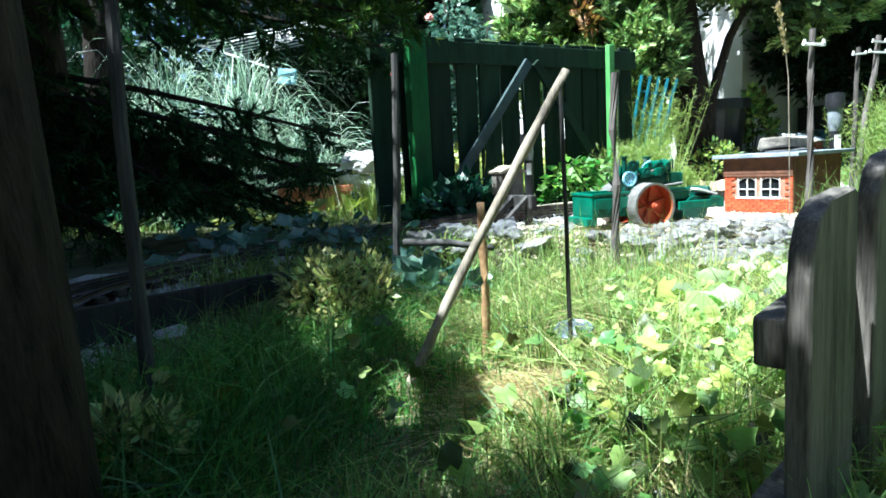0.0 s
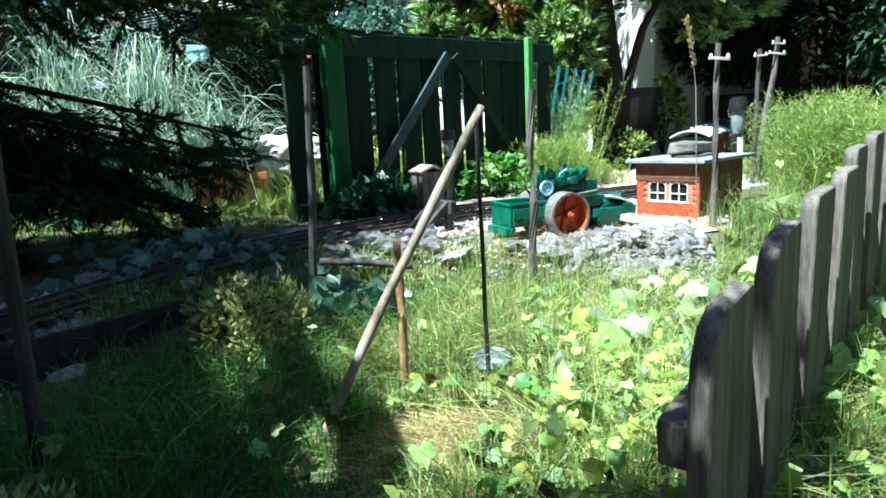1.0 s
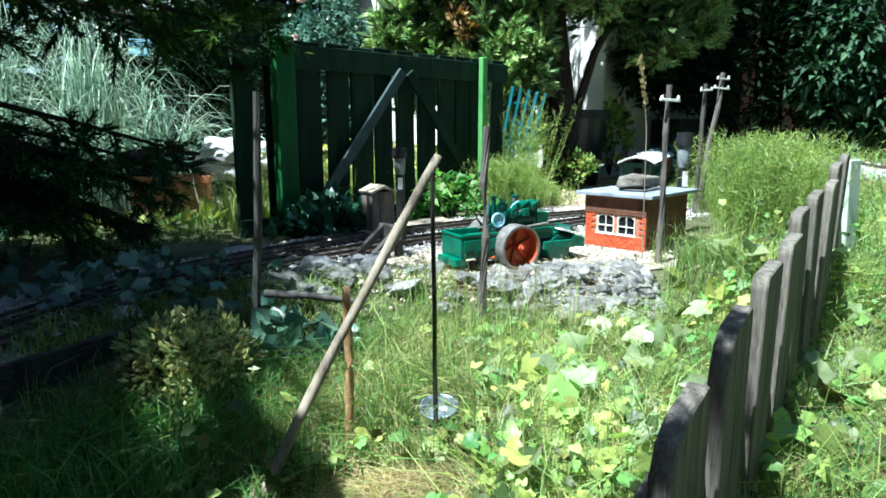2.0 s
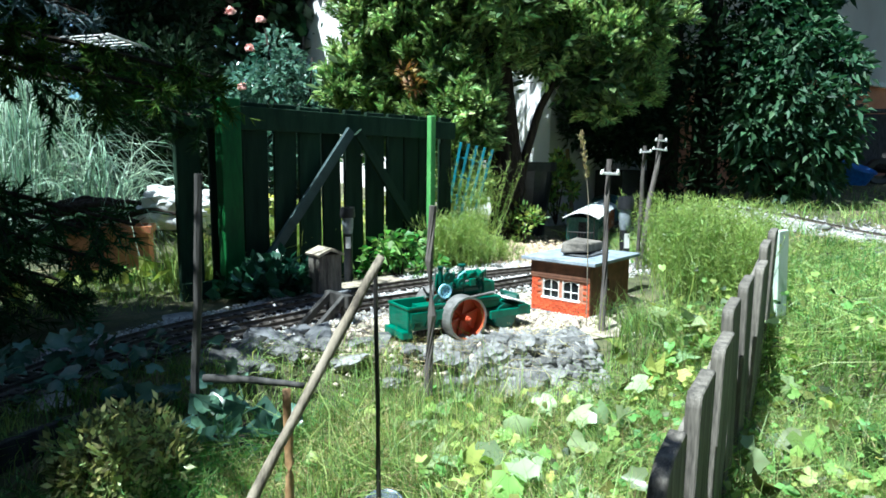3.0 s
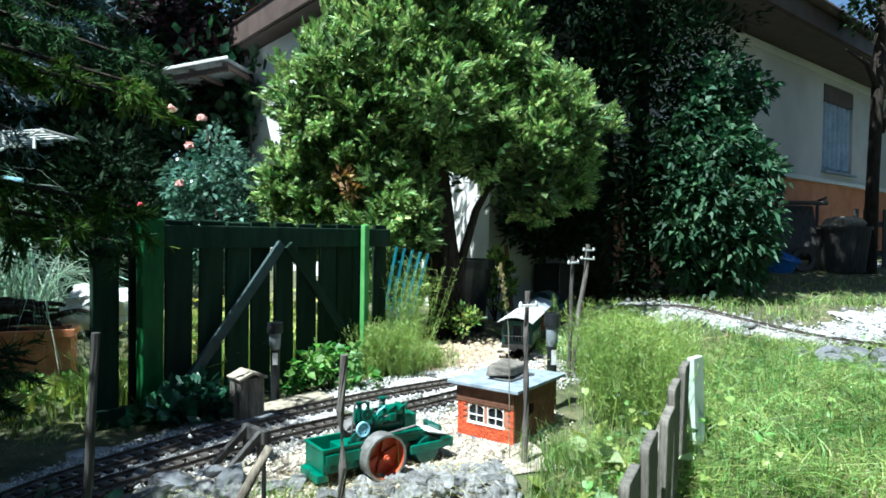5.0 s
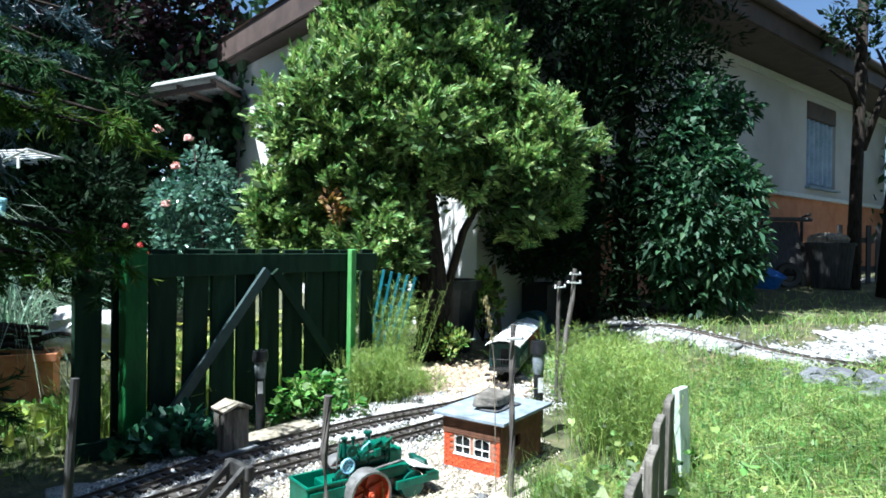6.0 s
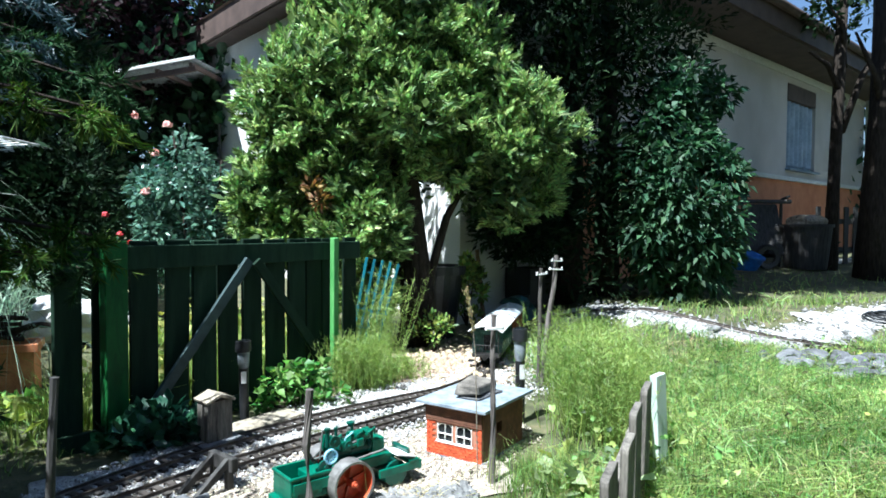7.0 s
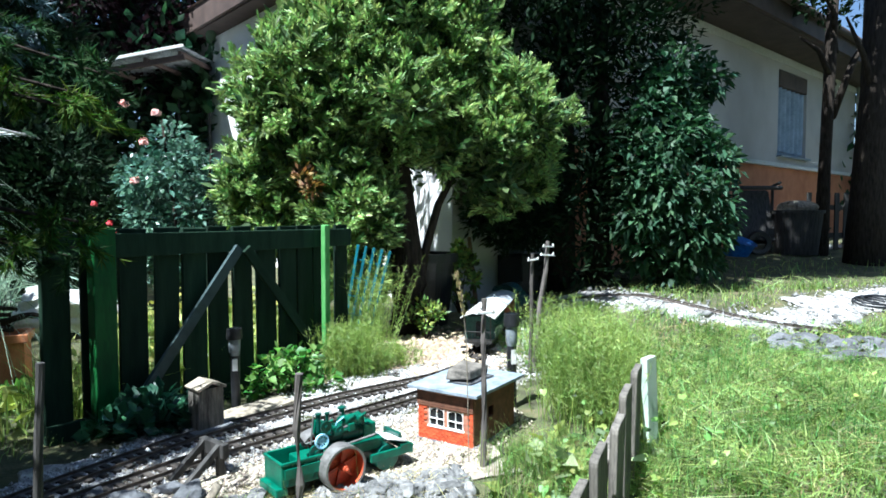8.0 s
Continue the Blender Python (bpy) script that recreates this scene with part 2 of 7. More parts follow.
def rod(bm, a, b, r1, r2=None, seg=12, caps=True):
    a, b = Vector(a), Vector(b)
    d = b - a
    m = Matrix.Translation((a + b) / 2) @ d.to_track_quat("Z", "Y").to_matrix().to_4x4()
    bmesh.ops.create_cone(bm, cap_ends=caps, segments=seg, radius1=r1, radius2=r1 if r2 is None else r2, depth=d.length, matrix=m)
    return bm


def limb(bm, pts, radii, seg=8, wob=0.0):
    """A tapered tube through points."""
    rings = []
    for i, p in enumerate(pts):
        p = Vector(p)
        d = Vector(pts[min(i + 1, len(pts) - 1)]) - Vector(pts[max(i - 1, 0)])
        q = d.to_track_quat("Z", "Y")
        ring = []
        for k in range(seg):
            a = 2 * math.pi * k / seg
            r = radii[i] * (1 + wob * random.uniform(-1, 1))
            ring.append(bm.verts.new(p + q @ Vector((math.cos(a) * r, math.sin(a) * r, 0))))
        rings.append(ring)
    for r1, r2 in zip(rings, rings[1:]):
        for k in range(seg):
            bm.faces.new((r1[k], r1[(k + 1) % seg], r2[(k + 1) % seg], r2[k]))
    bm.faces.new(rings[0][::-1])
    bm.faces.new(rings[-1])
    return bm


def lathe(bm, prof, seg=32, m=Matrix()):
    """Turns a profile of (radius, height) round z."""
    rings = []
    for r, z in prof:
        rings.append([bm.verts.new(m @ Vector((r * math.cos(2 * math.pi * k / seg), r * math.sin(2 * math.pi * k / seg), z))) for k in range(seg)])
    for r1, r2 in zip(rings, rings[1:]):
        for k in range(seg):
            bm.faces.new((r1[k], r1[(k + 1) % seg], r2[(k + 1) % seg], r2[k]))
    return bm


def stone_mesh(size, seed, sub=3, rough=0.28, flat=1.0):
    """A broken stone: a sphere cut by random planes, with a rough skin."""
    rng = random.Random(seed)
    bm = bmesh.new()
    bmesh.ops.create_icosphere(bm, subdivisions=sub, radius=1.0)
    off = Vector((rng.uniform(0, 50), rng.uniform(0, 50), rng.uniform(0, 50)))
    cuts = [(Vector((rng.gauss(0, 1), rng.gauss(0, 1), rng.gauss(0, 0.8))).normalized(), rng.uniform(0.55, 0.85)) for _ in range(9)]
    for v in bm.verts:
        p = v.co.copy()
        for d, h in cuts:
            over = p.dot(d) - h
            if over > 0:
                p -= d * over * 0.92
        p *= 1 + rough * 0.7 * noise.noise(p * 1.4 + off) + rough * 0.35 * noise.noise(p * 4.2 + off) + rough * 0.18 * noise.noise(p * 9.0 + off)
        v.co = Vector((p.x * size[0], p.y * size[1], max(p.z, -0.7 * flat) * size[2])) * 1.2
    return bm


def N():
    return bmesh.new()


RNG = np.random.default_rng(7)


def ribbons(base, tip, bend, width, seg=3):
    """Grass-like blades: arrays (n,3) base and tip, bend (n,3) added at mid height, width (n,)."""
    n = len(base)
    side = np.cross(tip - base, RNG.normal(size=(n, 3)))
    side /= np.linalg.norm(side, axis=1)[:, None] + 1e-9
    vs = []
    for i in range(seg + 1):
        k = i / seg
        c = base * (1 - k) + tip * k + bend * (4 * k * (1 - k))
        w = (width * (1 - 0.92 * k))[:, None]
        vs += [c - side * w / 2, c + side * w / 2]
    v = np.stack(vs, 1).reshape(-1, 3)
    o = (np.arange(n) * 2 * (seg + 1))[:, None, None]
    q = np.array([[2 * i, 2 * i + 1, 2 * i + 3, 2 * i + 2] for i in range(seg)])[None]
    return v, (o + q).reshape(-1, 4)


def leaves(at, out, size, slim=0.55, fold=0.25, droop=0.0):
    """Pointed leaves folded along the midrib: 6 vertices, 2 quads each. at, out: (n,3); size (n,)."""
    n = len(at)
    out = out / (np.linalg.norm(out, axis=1)[:, None] + 1e-9)
    up = RNG.normal(size=(n, 3)) * 0.6 + np.array([0, 0, 1.0])
    side = np.cross(out, up)
    side /= np.linalg.norm(side, axis=1)[:, None] + 1e-9
    nor = np.cross(side, out)
    s = size[:, None]
    tip = at + out * s - np.array([0, 0, droop]) * s
    mid = at + out * s * 0.45 - nor * s * fold * 0.3
    l1, r1 = mid - side * s * slim / 2 + nor * s * fold * 0.5, mid + side * s * slim / 2 + nor * s * fold * 0.5
    mid2 = at + out * s * 0.75 - nor * s * fold * 0.15 - np.array([0, 0, droop * 0.5]) * s
    v = np.stack([at, r1, mid2, l1, tip], 1).reshape(-1, 3)
    o = (np.arange(n) * 5)[:, None, None]
    return v, (o + np.array([[0, 1, 2], [0, 2, 3], [1, 4, 2], [2, 4, 3]])[None]).reshape(-1, 3)


def lobed(at, nor, size):
    """Broad five-pointed vine leaves lying along normals: a toothed rim round a raised middle."""
    n = len(at)
    nor = nor / (np.linalg.norm(nor, axis=1)[:, None] + 1e-9)
    x = np.cross(nor, RNG.normal(size=(n, 3)))
    x /= np.linalg.norm(x, axis=1)[:, None] + 1e-9
    y = np.cross(nor, x)
    radii = [0.34, 0.80, 1.02, 0.84, 0.98, 0.80, 1.22, 0.80, 0.98, 0.84, 1.02, 0.80]
    vs = [at]
    fold = RNG.uniform(-0.25, 0.45, n)
    for i, r in enumerate(radii):
        a = 2 * math.pi * i / len(radii) + math.pi
        wave = ((RNG.uniform(-0.22, 0.06, n) + fold * abs(math.sin(a))) * size * r * 0.8)[:, None]
        vs.append(at + (x * math.cos(a) + y * math.sin(a) * 0.92) * (size * r * RNG.uniform(0.50, 0.60, n))[:, None] + nor * wave)
    k = len(radii)
    v = np.stack(vs, 1).reshape(-1, 3)
    o = (np.arange(n) * (k + 1))[:, None, None]
    return v, (o + np.array([[0, 1 + i, 1 + (i + 1) % k] for i in range(k)])[None]).reshape(-1, 3)


def fronds(at, axis, size):
    """Flat feathery conifer sprays: ten slim twigs that branch from a short stem, drooping out of its plane."""
    n = len(at)
    axis = axis / (np.linalg.norm(axis, axis=1)[:, None] + 1e-9)
    face = np.cross(axis, np.array([0, 0, 1.0])) + RNG.normal(scale=0.45, size=(n, 3))
    side = np.cross(axis, face)
    side /= np.linalg.norm(side, axis=1)[:, None] + 1e-9
    nor = np.cross(side, axis)
    curl = RNG.uniform(-0.75, 0.75, n)
    vs = []

    def put(u, w, k):
        vs.append(at + (axis * u + side * w + nor * (curl * (u * u + w * w) + k)[:, None]) * size[:, None])
    twigs = ((0.05, -68, 0.34), (0.08, 62, 0.40), (0.22, -56, 0.44), (0.25, 52, 0.42), (0.38, -44, 0.44), (0.42, 42, 0.46), (0.56, -32, 0.42), (0.58, 34, 0.40), (0.72, -16, 0.42), (0.70, 14, 0.50))
    for root, ang, ln in twigs:
        a = radians(ang)
        wid = 0.058
        twist = RNG.uniform(-0.12, 0.12, n)
        ca, sa = math.cos(a), math.sin(a)
        put(root - 0.12, 0.0, np.zeros(n))
        put(root + ca * ln * 0.6 + sa * wid, sa * ln * 0.6 - ca * wid, twist)
        put(root + ca * ln, sa * ln, twist * 0.5)
        put(root + ca * ln * 0.6 - sa * wid, sa * ln * 0.6 + ca * wid, -twist)
    v = np.stack(vs, 1).reshape(-1, 3)
    o = (np.arange(n) * 4 * len(twigs))[:, None, None]
    return v, (o + np.array([[4 * i, 4 * i + 1, 4 * i + 2, 4 * i + 3] for i in range(len(twigs))])[None]).reshape(-1, 4)


def ball(n):
    d = RNG.normal(size=(n, 3))
    return d / np.linalg.norm(d, axis=1)[:, None]


def join(*vf):
    vs, fs, o = [], [], 0
    for v, f in vf:
        vs.append(v)
        fs.append(f + o)
        o += len(v)
    return np.concatenate(vs), np.concatenate(fs)


# ---------------------------------------------------------------- ground
def sstep(a):
    a = np.clip(a, 0, 1)
    return a * a * (3 - 2 * a)


def gz(x, y):
    """Height of the garden: a low front, the raised track bed, and a slow rise towards the house."""
    x, y = np.asarray(x, float), np.asarray(y, float)
    edge = np.interp(x, [-2, -0.75, -0.3, 0.1, 0.5, 0.9, 1.3, 2.0, 4.0], [0.5, 0.82, 1.42, 1.60, 1.58, 1.56, 1.45, 1.3, 1.2])
    bed = sstep((y - edge + 0.02) / 0.26)
    z = 0.145 * bed + 0.30 * sstep((y - 3.6) / 6.0)
    z = z + 0.012 * np.sin(x * 5.1 + 1.3 * y) * np.cos(y * 4.3 - x) * (1 - bed * 0.7)
    z = z - 0.24 * sstep((y - 2.9) / 0.9) * sstep((-0.25 - x) / 0.5)
    z = z + 0.20 * sstep((x - 2.3) / 0.9) * sstep((y - 3.0) / 1.3)
    return z - 0.03 * sstep((0.9 - y) / 1.2)


def near_range(lo, hi, step, far):
    inner = np.arange(lo, hi + step / 2, step)
    ring = np.array([0.5, 1.2, 2.5, 5, 10, 20, 45, 100, far])
    return np.concatenate([lo - ring[::-1], inner, hi + ring])


gx, gy = near_range(-3.5, 8.0, 0.07, 300), near_range(-1.5, 9.0, 0.07, 300)
gX, gY = np.meshgrid(gx, gy)
gv = np.stack([gX.ravel(), gY.ravel(), gz(gX, gY).ravel()], 1)
ni, nj = len(gy), len(gx)
ii, jj = np.meshgrid(np.arange(ni - 1), np.arange(nj - 1), indexing="ij")
a0 = (ii * nj + jj).ravel()
tagged(raw("ground", gv, np.stack([a0, a0 + 1, a0 + nj + 1, a0 + nj], 1), M["soil"], smooth=True),
       "dark garden soil under grass and weeds", "ground", kind="structure")

# centre line of the main line, from the dark corner to the house
TRACK = [(-0.86, 0.45), (-0.78, 0.95), (-0.65, 1.45), (-0.40, 1.95), (-0.05, 2.31), (0.25, 2.525), (0.6, 2.735), (0.9, 2.87), (1.14, 2.98), (1.34, 3.14), (1.49, 3.33), (1.61, 3.54), (1.86, 3.97), (2.10, 4.36), (2.30, 4.58), (2.54, 4.68), (2.80, 4.56)]
SIDING = [(-0.74, 1.02), (-0.55, 1.50), (-0.30, 1.86), (0.02, 2.12), (0.3, 2.30), (0.6, 2.47), (0.90, 2.64), (1.10, 2.76)]
FAR_TRACK = [(2.80, 4.56), (3.05, 4.24), (3.36, 3.84), (3.68, 3.52), (4.05, 3.28), (4.6, 3.08), (5.6, 2.9)]


def curve_points(pts, step):
    """Evenly spaced points and headings along a smooth curve through pts."""
    p = [Vector((*q, 0)) for q in pts]
    out = []
    for i in range(len(p) - 1):
        a, b, c, d = p[max(i - 1, 0)], p[i], p[i + 1], p[min(i + 2, len(p) - 1)]
        for k in range(24):
            s = k / 24
            out.append(0.5 * ((2 * b) + (c - a) * s + (2 * a - 5 * b + 4 * c - d) * s * s + (3 * b - a - 3 * c + d) * s ** 3))
    out.append(p[-1])
    res, left = [], 0.0
    for q, r in zip(out, out[1:]):
        d = r - q
        while left <= d.length:
            res.append((q + d * (left / max(d.length, 1e-9)), d.normalized()))
            left += step
        left -= d.length
    return res


def pebbles(name, xy, zs, size, material, parent, label=""):
    """Many angular pebbles in one mesh: a squashed, jittered octahedron each."""
    n = len(xy)
    base = np.array([[1, 0, 0], [0, 1, 0], [-1, 0, 0], [0, -1, 0], [0, 0, 1], [0, 0, -1]], float)
    v = base[None] * RNG.uniform(0.55, 1.25, (n, 6, 1)) + RNG.normal(scale=0.16, size=(n, 6, 3))
    a = RNG.uniform(0, 6.28, n)
    c, s = np.cos(a)[:, None], np.sin(a)[:, None]
    v = np.stack([v[:, :, 0] * c - v[:, :, 1] * s, v[:, :, 0] * s + v[:, :, 1] * c, v[:, :, 2] * 0.7], 2) * size[:, None, None]
    v += np.stack([xy[:, 0], xy[:, 1], zs], 1)[:, None]
    f = np.array([[0, 1, 4], [1, 2, 4], [2, 3, 4], [3, 0, 4], [1, 0, 5], [2, 1, 5], [3, 2, 5], [0, 3, 5]])
    ob = raw(name, v.reshape(-1, 3), ((np.arange(n) * 6)[:, None, None] + f[None]).reshape(-1, 3), material, parent, label)
    ob["kind"] = "stuff"
    return ob


def strip(name, pts, wl, wr, lift, material, step=0.05, cross=9, bumpy=0.006):
    """A sheet that lies along a curve, wl to its left and wr to its right."""
    cp = curve_points(pts, step)
    vs = []
    for i, (p, d) in enumerate(cp):
        nx, ny = -d.y, d.x
        wob = 0.06 * math.sin(i * 0.9) + 0.04 * math.sin(i * 2.3)
        for k in range(cross):
            s = wl + wob - (wl + wr + 2 * wob) * k / (cross - 1)
            x, y = p.x + nx * s, p.y + ny * s
            e = -0.03 if k in (0, cross - 1) else 0.0
            vs.append((x, y, float(gz(x, y)) + lift + e + random.uniform(-1, 1) * bumpy))
    fs = [(i * cross + k, i * cross + k + 1, (i + 1) * cross + k + 1, (i + 1) * cross + k) for i in range(len(cp) - 1) for k in range(cross - 1)]
    return raw(name, vs, fs, material, smooth=True), cp


ballast, bcp = strip("track_ballast", TRACK, 0.19, 0.13, 0.012, M["gravel_bed"], cross=15)
tagged(ballast, "pale crushed gravel bed under the garden railway", "ballast", kind="structure")
n = 46000
pick = RNG.integers(0, len(bcp), n)
side = RNG.uniform(-1, 1, n)
half = np.interp([bcp[i][0].x for i in pick], [-0.9, -0.5, -0.2, 0.2], [0.10, 0.12, 0.27, 0.42])
side = np.where(side < 0, side * half, side * np.interp([bcp[i][0].x for i in pick], [-0.2, 0.1, 0.5, 0.9, 1.3, 1.6], [0.13, 0.17, 0.24, 0.30, 0.28, 0.14]))
bx = np.array([bcp[i][0].x - bcp[i][1].y * s for i, s in zip(pick, side)]) + RNG.normal(scale=0.02, size=n)
by = np.array([bcp[i][0].y + bcp[i][1].x * s for i, s in zip(pick, side)]) + RNG.normal(scale=0.02, size=n)
pebbles("ballast_stones", np.stack([bx, by], 1), gz(bx, by) + 0.014, RNG.gamma(2.0, 0.0013, n) + 0.0016, M["gravel"], ballast)
# gravel shoulder round the roller and the hut
n = 32000
ex, ey = RNG.uniform(-0.15, 1.35, n), RNG.uniform(1.62, 2.5, n)
keep = (ey > np.interp(ex, [-0.2, 0.3, 0.6, 0.8, 1.0, 1.35], [1.85, 1.74, 1.74, 1.84, 1.98, 2.3]) + RNG.normal(scale=0.05, size=n))
pebbles("shoulder_stones", np.stack([ex, ey], 1)[keep], gz(ex, ey)[keep] + 0.008, (RNG.gamma(1.8, 0.0017, n) + 0.0016)[keep], M["sand"], ballast)
pv = [(x, y, float(gz(x, y)) + 0.006 + random.uniform(-.004, .004)) for x in np.linspace(-0.12, 1.1, 34) for y in np.linspace(1.80, 2.42, 18)]
raw("shoulder", pv, [(i * 18 + k, (i + 1) * 18 + k, (i + 1) * 18 + k + 1, i * 18 + k + 1) for i in range(33) for k in range(17)], M["sand_bed"], ballast, smooth=True)

PATHWAY = [(2.0, 4.78), (2.5, 4.72), (2.86, 4.5), (3.08, 4.08), (3.36, 3.74), (3.64, 3.54), (3.95, 3.52), (4.4, 3.66), (4.9, 3.82), (5.6, 3.9), (8, 4.2)]
path, pcp = strip("gravel_path", PATHWAY, 0.18, 0.18, 0.014, M["gravel_bed"], step=0.06, cross=13)
tagged(path, "sunlit pale gravel garden path", "path", kind="structure")
pick = RNG.integers(0, len(pcp), 9000)
side = RNG.normal(scale=0.10, size=9000)
bx = np.array([pcp[i][0].x - pcp[i][1].y * s for i, s in zip(pick, side)])
by = np.array([pcp[i][0].y + pcp[i][1].x * s for i, s in zip(pick, side)])
pebbles("path_stones", np.stack([bx, by], 1), gz(bx, by) + 0.016, RNG.gamma(3, 0.0016, 9000) + 0.002, M["gravel"], path)
pick = RNG.integers(0, len(pcp), 1500)
side = RNG.normal(scale=0.15, size=1500)
bx = np.array([pcp[i][0].x - pcp[i][1].y * s for i, s in zip(pick, side)])
by = np.array([pcp[i][0].y + pcp[i][1].x * s for i, s in zip(pick, side)])
pebbles("grey_path_stones", np.stack([bx, by], 1), gz(bx, by) + 0.016, RNG.gamma(2, 0.005, 1500) + 0.003, M["rock"], path)
yard_strip, ycp = strip("gravel_yard", [(4.25, 3.72), (4.8, 3.78), (5.5, 3.84), (8, 4.1)], 0.22, 0.2, 0.016, M["gravel_bed"], step=0.08, cross=11)
tagged(yard_strip, "sunlit white gravel beside the grass patch", "gravel", kind="structure")

n = 4200
cx, cy = RNG.uniform(0.45, 0.92, n), RNG.uniform(1.46, 1.90, n)
tagged(pebbles("stone_chips", np.stack([cx, cy], 1), gz(cx, cy) + 0.006, RNG.gamma(2.2, 0.0042, n) + 0.003, M["rock"], None),
       "broken grey stone chips below the steam roller", "stone chips", kind="stuff")
# dry chips on the slope behind the line
n = 5200
cx, cy = RNG.normal(1.28, 0.20, n), RNG.normal(3.72, 0.26, n)
tagged(pebbles("wood_chips", np.stack([cx, cy], 1), gz(cx, cy) + 0.008, RNG.gamma(2.6, 0.0045, n) + 0.003, M["chip"], None),
       "dry brown wood chips scattered behind the track", "wood chips", kind="stuff")


# ---------------------------------------------------------------- railway track
def rails(name, pts, label, gauge=0.071, base=0.0, sleepers=True):
    t = thing(name, label, "railway track")
    fine = curve_points(pts, 0.03)
    for s in (-1, 1):
        bm = N()
        prev = None
        for p, d in fine:
            o = Vector((-d.y, d.x, 0))
            c = p + o * s * gauge / 2
            z = float(gz(p.x, p.y)) + base + 0.022
            ring = [bm.verts.new(c + o * w + Vector((0, 0, z + h))) for w, h in ((-.006, 0), (-.0022, .0035), (-.0022, .009), (-.0036, .0125), (.0036, .0125), (.0022, .009), (.0022, .0035), (.006, 0))]
            if prev:
                for k in range(8):
                    bm.faces.new((prev[k], prev[(k + 1) % 8], ring[(k + 1) % 8], ring[k]))
            prev = ring
        part("rail", bm, M["rail"], t)
    if not sleepers:
        return t
    bm = N()
    box(bm, (0.021, 0.118, 0.014), bevel=0.002)
    me = bpy.data.meshes.new("sleeper")
    bm.to_mesh(me)
    bm.free()
    me.materials.append(M["sleeper"])
    for p, d in curve_points(pts, 0.044):
        ob = new("sleeper", me)
        ob.parent = t
        ob.matrix_basis = pose(p.x, p.y, float(gz(p.x, p.y)) + base + 0.0165, random.uniform(-1, 1), 0, math.degrees(math.atan2(d.y, d.x)) + random.uniform(-2, 2))
    return t


rails("main_line_track", TRACK, "narrow model railway track on brown sleepers in pale ballast")
rails("siding_track", SIDING, "second model railway track on dark sleepers beside the main line")
rails("far_track", FAR_TRACK, "model railway track crossing the gravel path", base=-0.002, sleepers=False)

# plank that holds the bed in the dark corner
bm = N()
box(bm, (0.75, 0.022, 0.11), bevel=0.004, jitter=0.004)
o = part("retaining_plank", bm, M["dark_wood"])
o.matrix_world = pose(-0.55, 1.22, 0.09, 4, 1, 56)
tagged(o, "dark plank holding the edge of the track bed", "plank")


# ---------------------------------------------------------------- green fence
def board(w, t, h, top=0.012, jitter=0.0015):
    """A picket whose top corners are cut and whose edges are rounded."""
    bm = N()
    box(bm, (w, t, h), (0, 0, h / 2), bevel=0.004, jitter=jitter)
    return bm


F0, F1 = Vector((-0.22, 2.682, 0)), Vector((0.685, 3.377, 0))
fdir = (F1 - F0).normalized()
fang = math.degrees(math.atan2(fdir.y, fdir.x))
flen = (F1 - F0).length
fz = float(gz(0.2, 3.0))
fence = thing("green_fence", "dark green slatted wooden garden fence with bright green posts", "fence", pose(F0.x, F0.y, fz - 0.02, 0, 0, fang))
H = 0.80
# (centre along the fence, width) of every picket
for x, w in ((-0.208, 0.098), (-0.060, 0.118), (0.075, 0.112), (0.217, 0.106), (0.346, 0.112), (0.470, 0.100), (0.600, 0.106), (0.733, 0.112), (0.859, 0.104), (0.975, 0.098), (1.083, 0.098), (1.235, 0.092)):
    o = part("picket", board(w, 0.018, H - random.uniform(0, 0.008), jitter=0.0025), M["fence_green"], fence)
    o.matrix_basis = pose(x, 0.014, 0.005, random.uniform(-0.6, 0.6), random.uniform(-0.8, 0.8), 0)
for z, h in ((H - 0.066, 0.092), (0.06, 0.07)):
    bm = N()
    box(bm, (flen + 0.40, 0.022, h), (flen / 2 - 0.055, -0.008, z), bevel=0.003, jitter=0.001)
    part("rail", bm, M["fence_green"], fence)
# left post takes the shade tone, right post the sunlit tone
for x, w, mat_ in ((-0.068, 0.084, M["post_shaded"]), (1.066, 0.036, M["post_sunlit"])):
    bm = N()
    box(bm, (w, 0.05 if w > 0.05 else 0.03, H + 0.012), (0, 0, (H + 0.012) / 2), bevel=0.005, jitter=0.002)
    o = part("post", bm, mat_, fence, "green post, light or shade put in its colour")
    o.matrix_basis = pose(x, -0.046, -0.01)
for a, b, mat_ in (((0.10, 0.15), (0.552, H - 0.095), M["brace"]), ((1.0, 0.16), (0.575, H - 0.10), M["fence_green"])):
    bm = N()
    d = Vector((b[0] - a[0], 0, b[1] - a[1]))
    box(bm, (0.046, 0.018, d.length), (0, 0, 0), bevel=0.003)
    o = part("brace", bm, mat_, fence, "diagonal wooden brace")
    o.matrix_basis = pose((a[0] + b[0]) / 2, -0.030 - (0.019 if a[0] > 0.6 else 0), (a[1] + b[1]) / 2, 0, math.degrees(math.atan2(d.x, d.z)), 0)


# ---------------------------------------------------------------- low picket fence by the camera
P0, P1 = Vector((0.395, 0.49, 0)), Vector((1.41, 1.665, 0))
pdir = (P1 - P0).normalized()
pang = math.degrees(math.atan2(pdir.y, pdir.x))
plen = (P1 - P0).length
low = thing("picket_fence", "low weathered grey picket fence standing in grass", "fence", pose(P0.x, P0.y, 0, 0, 0, pang))


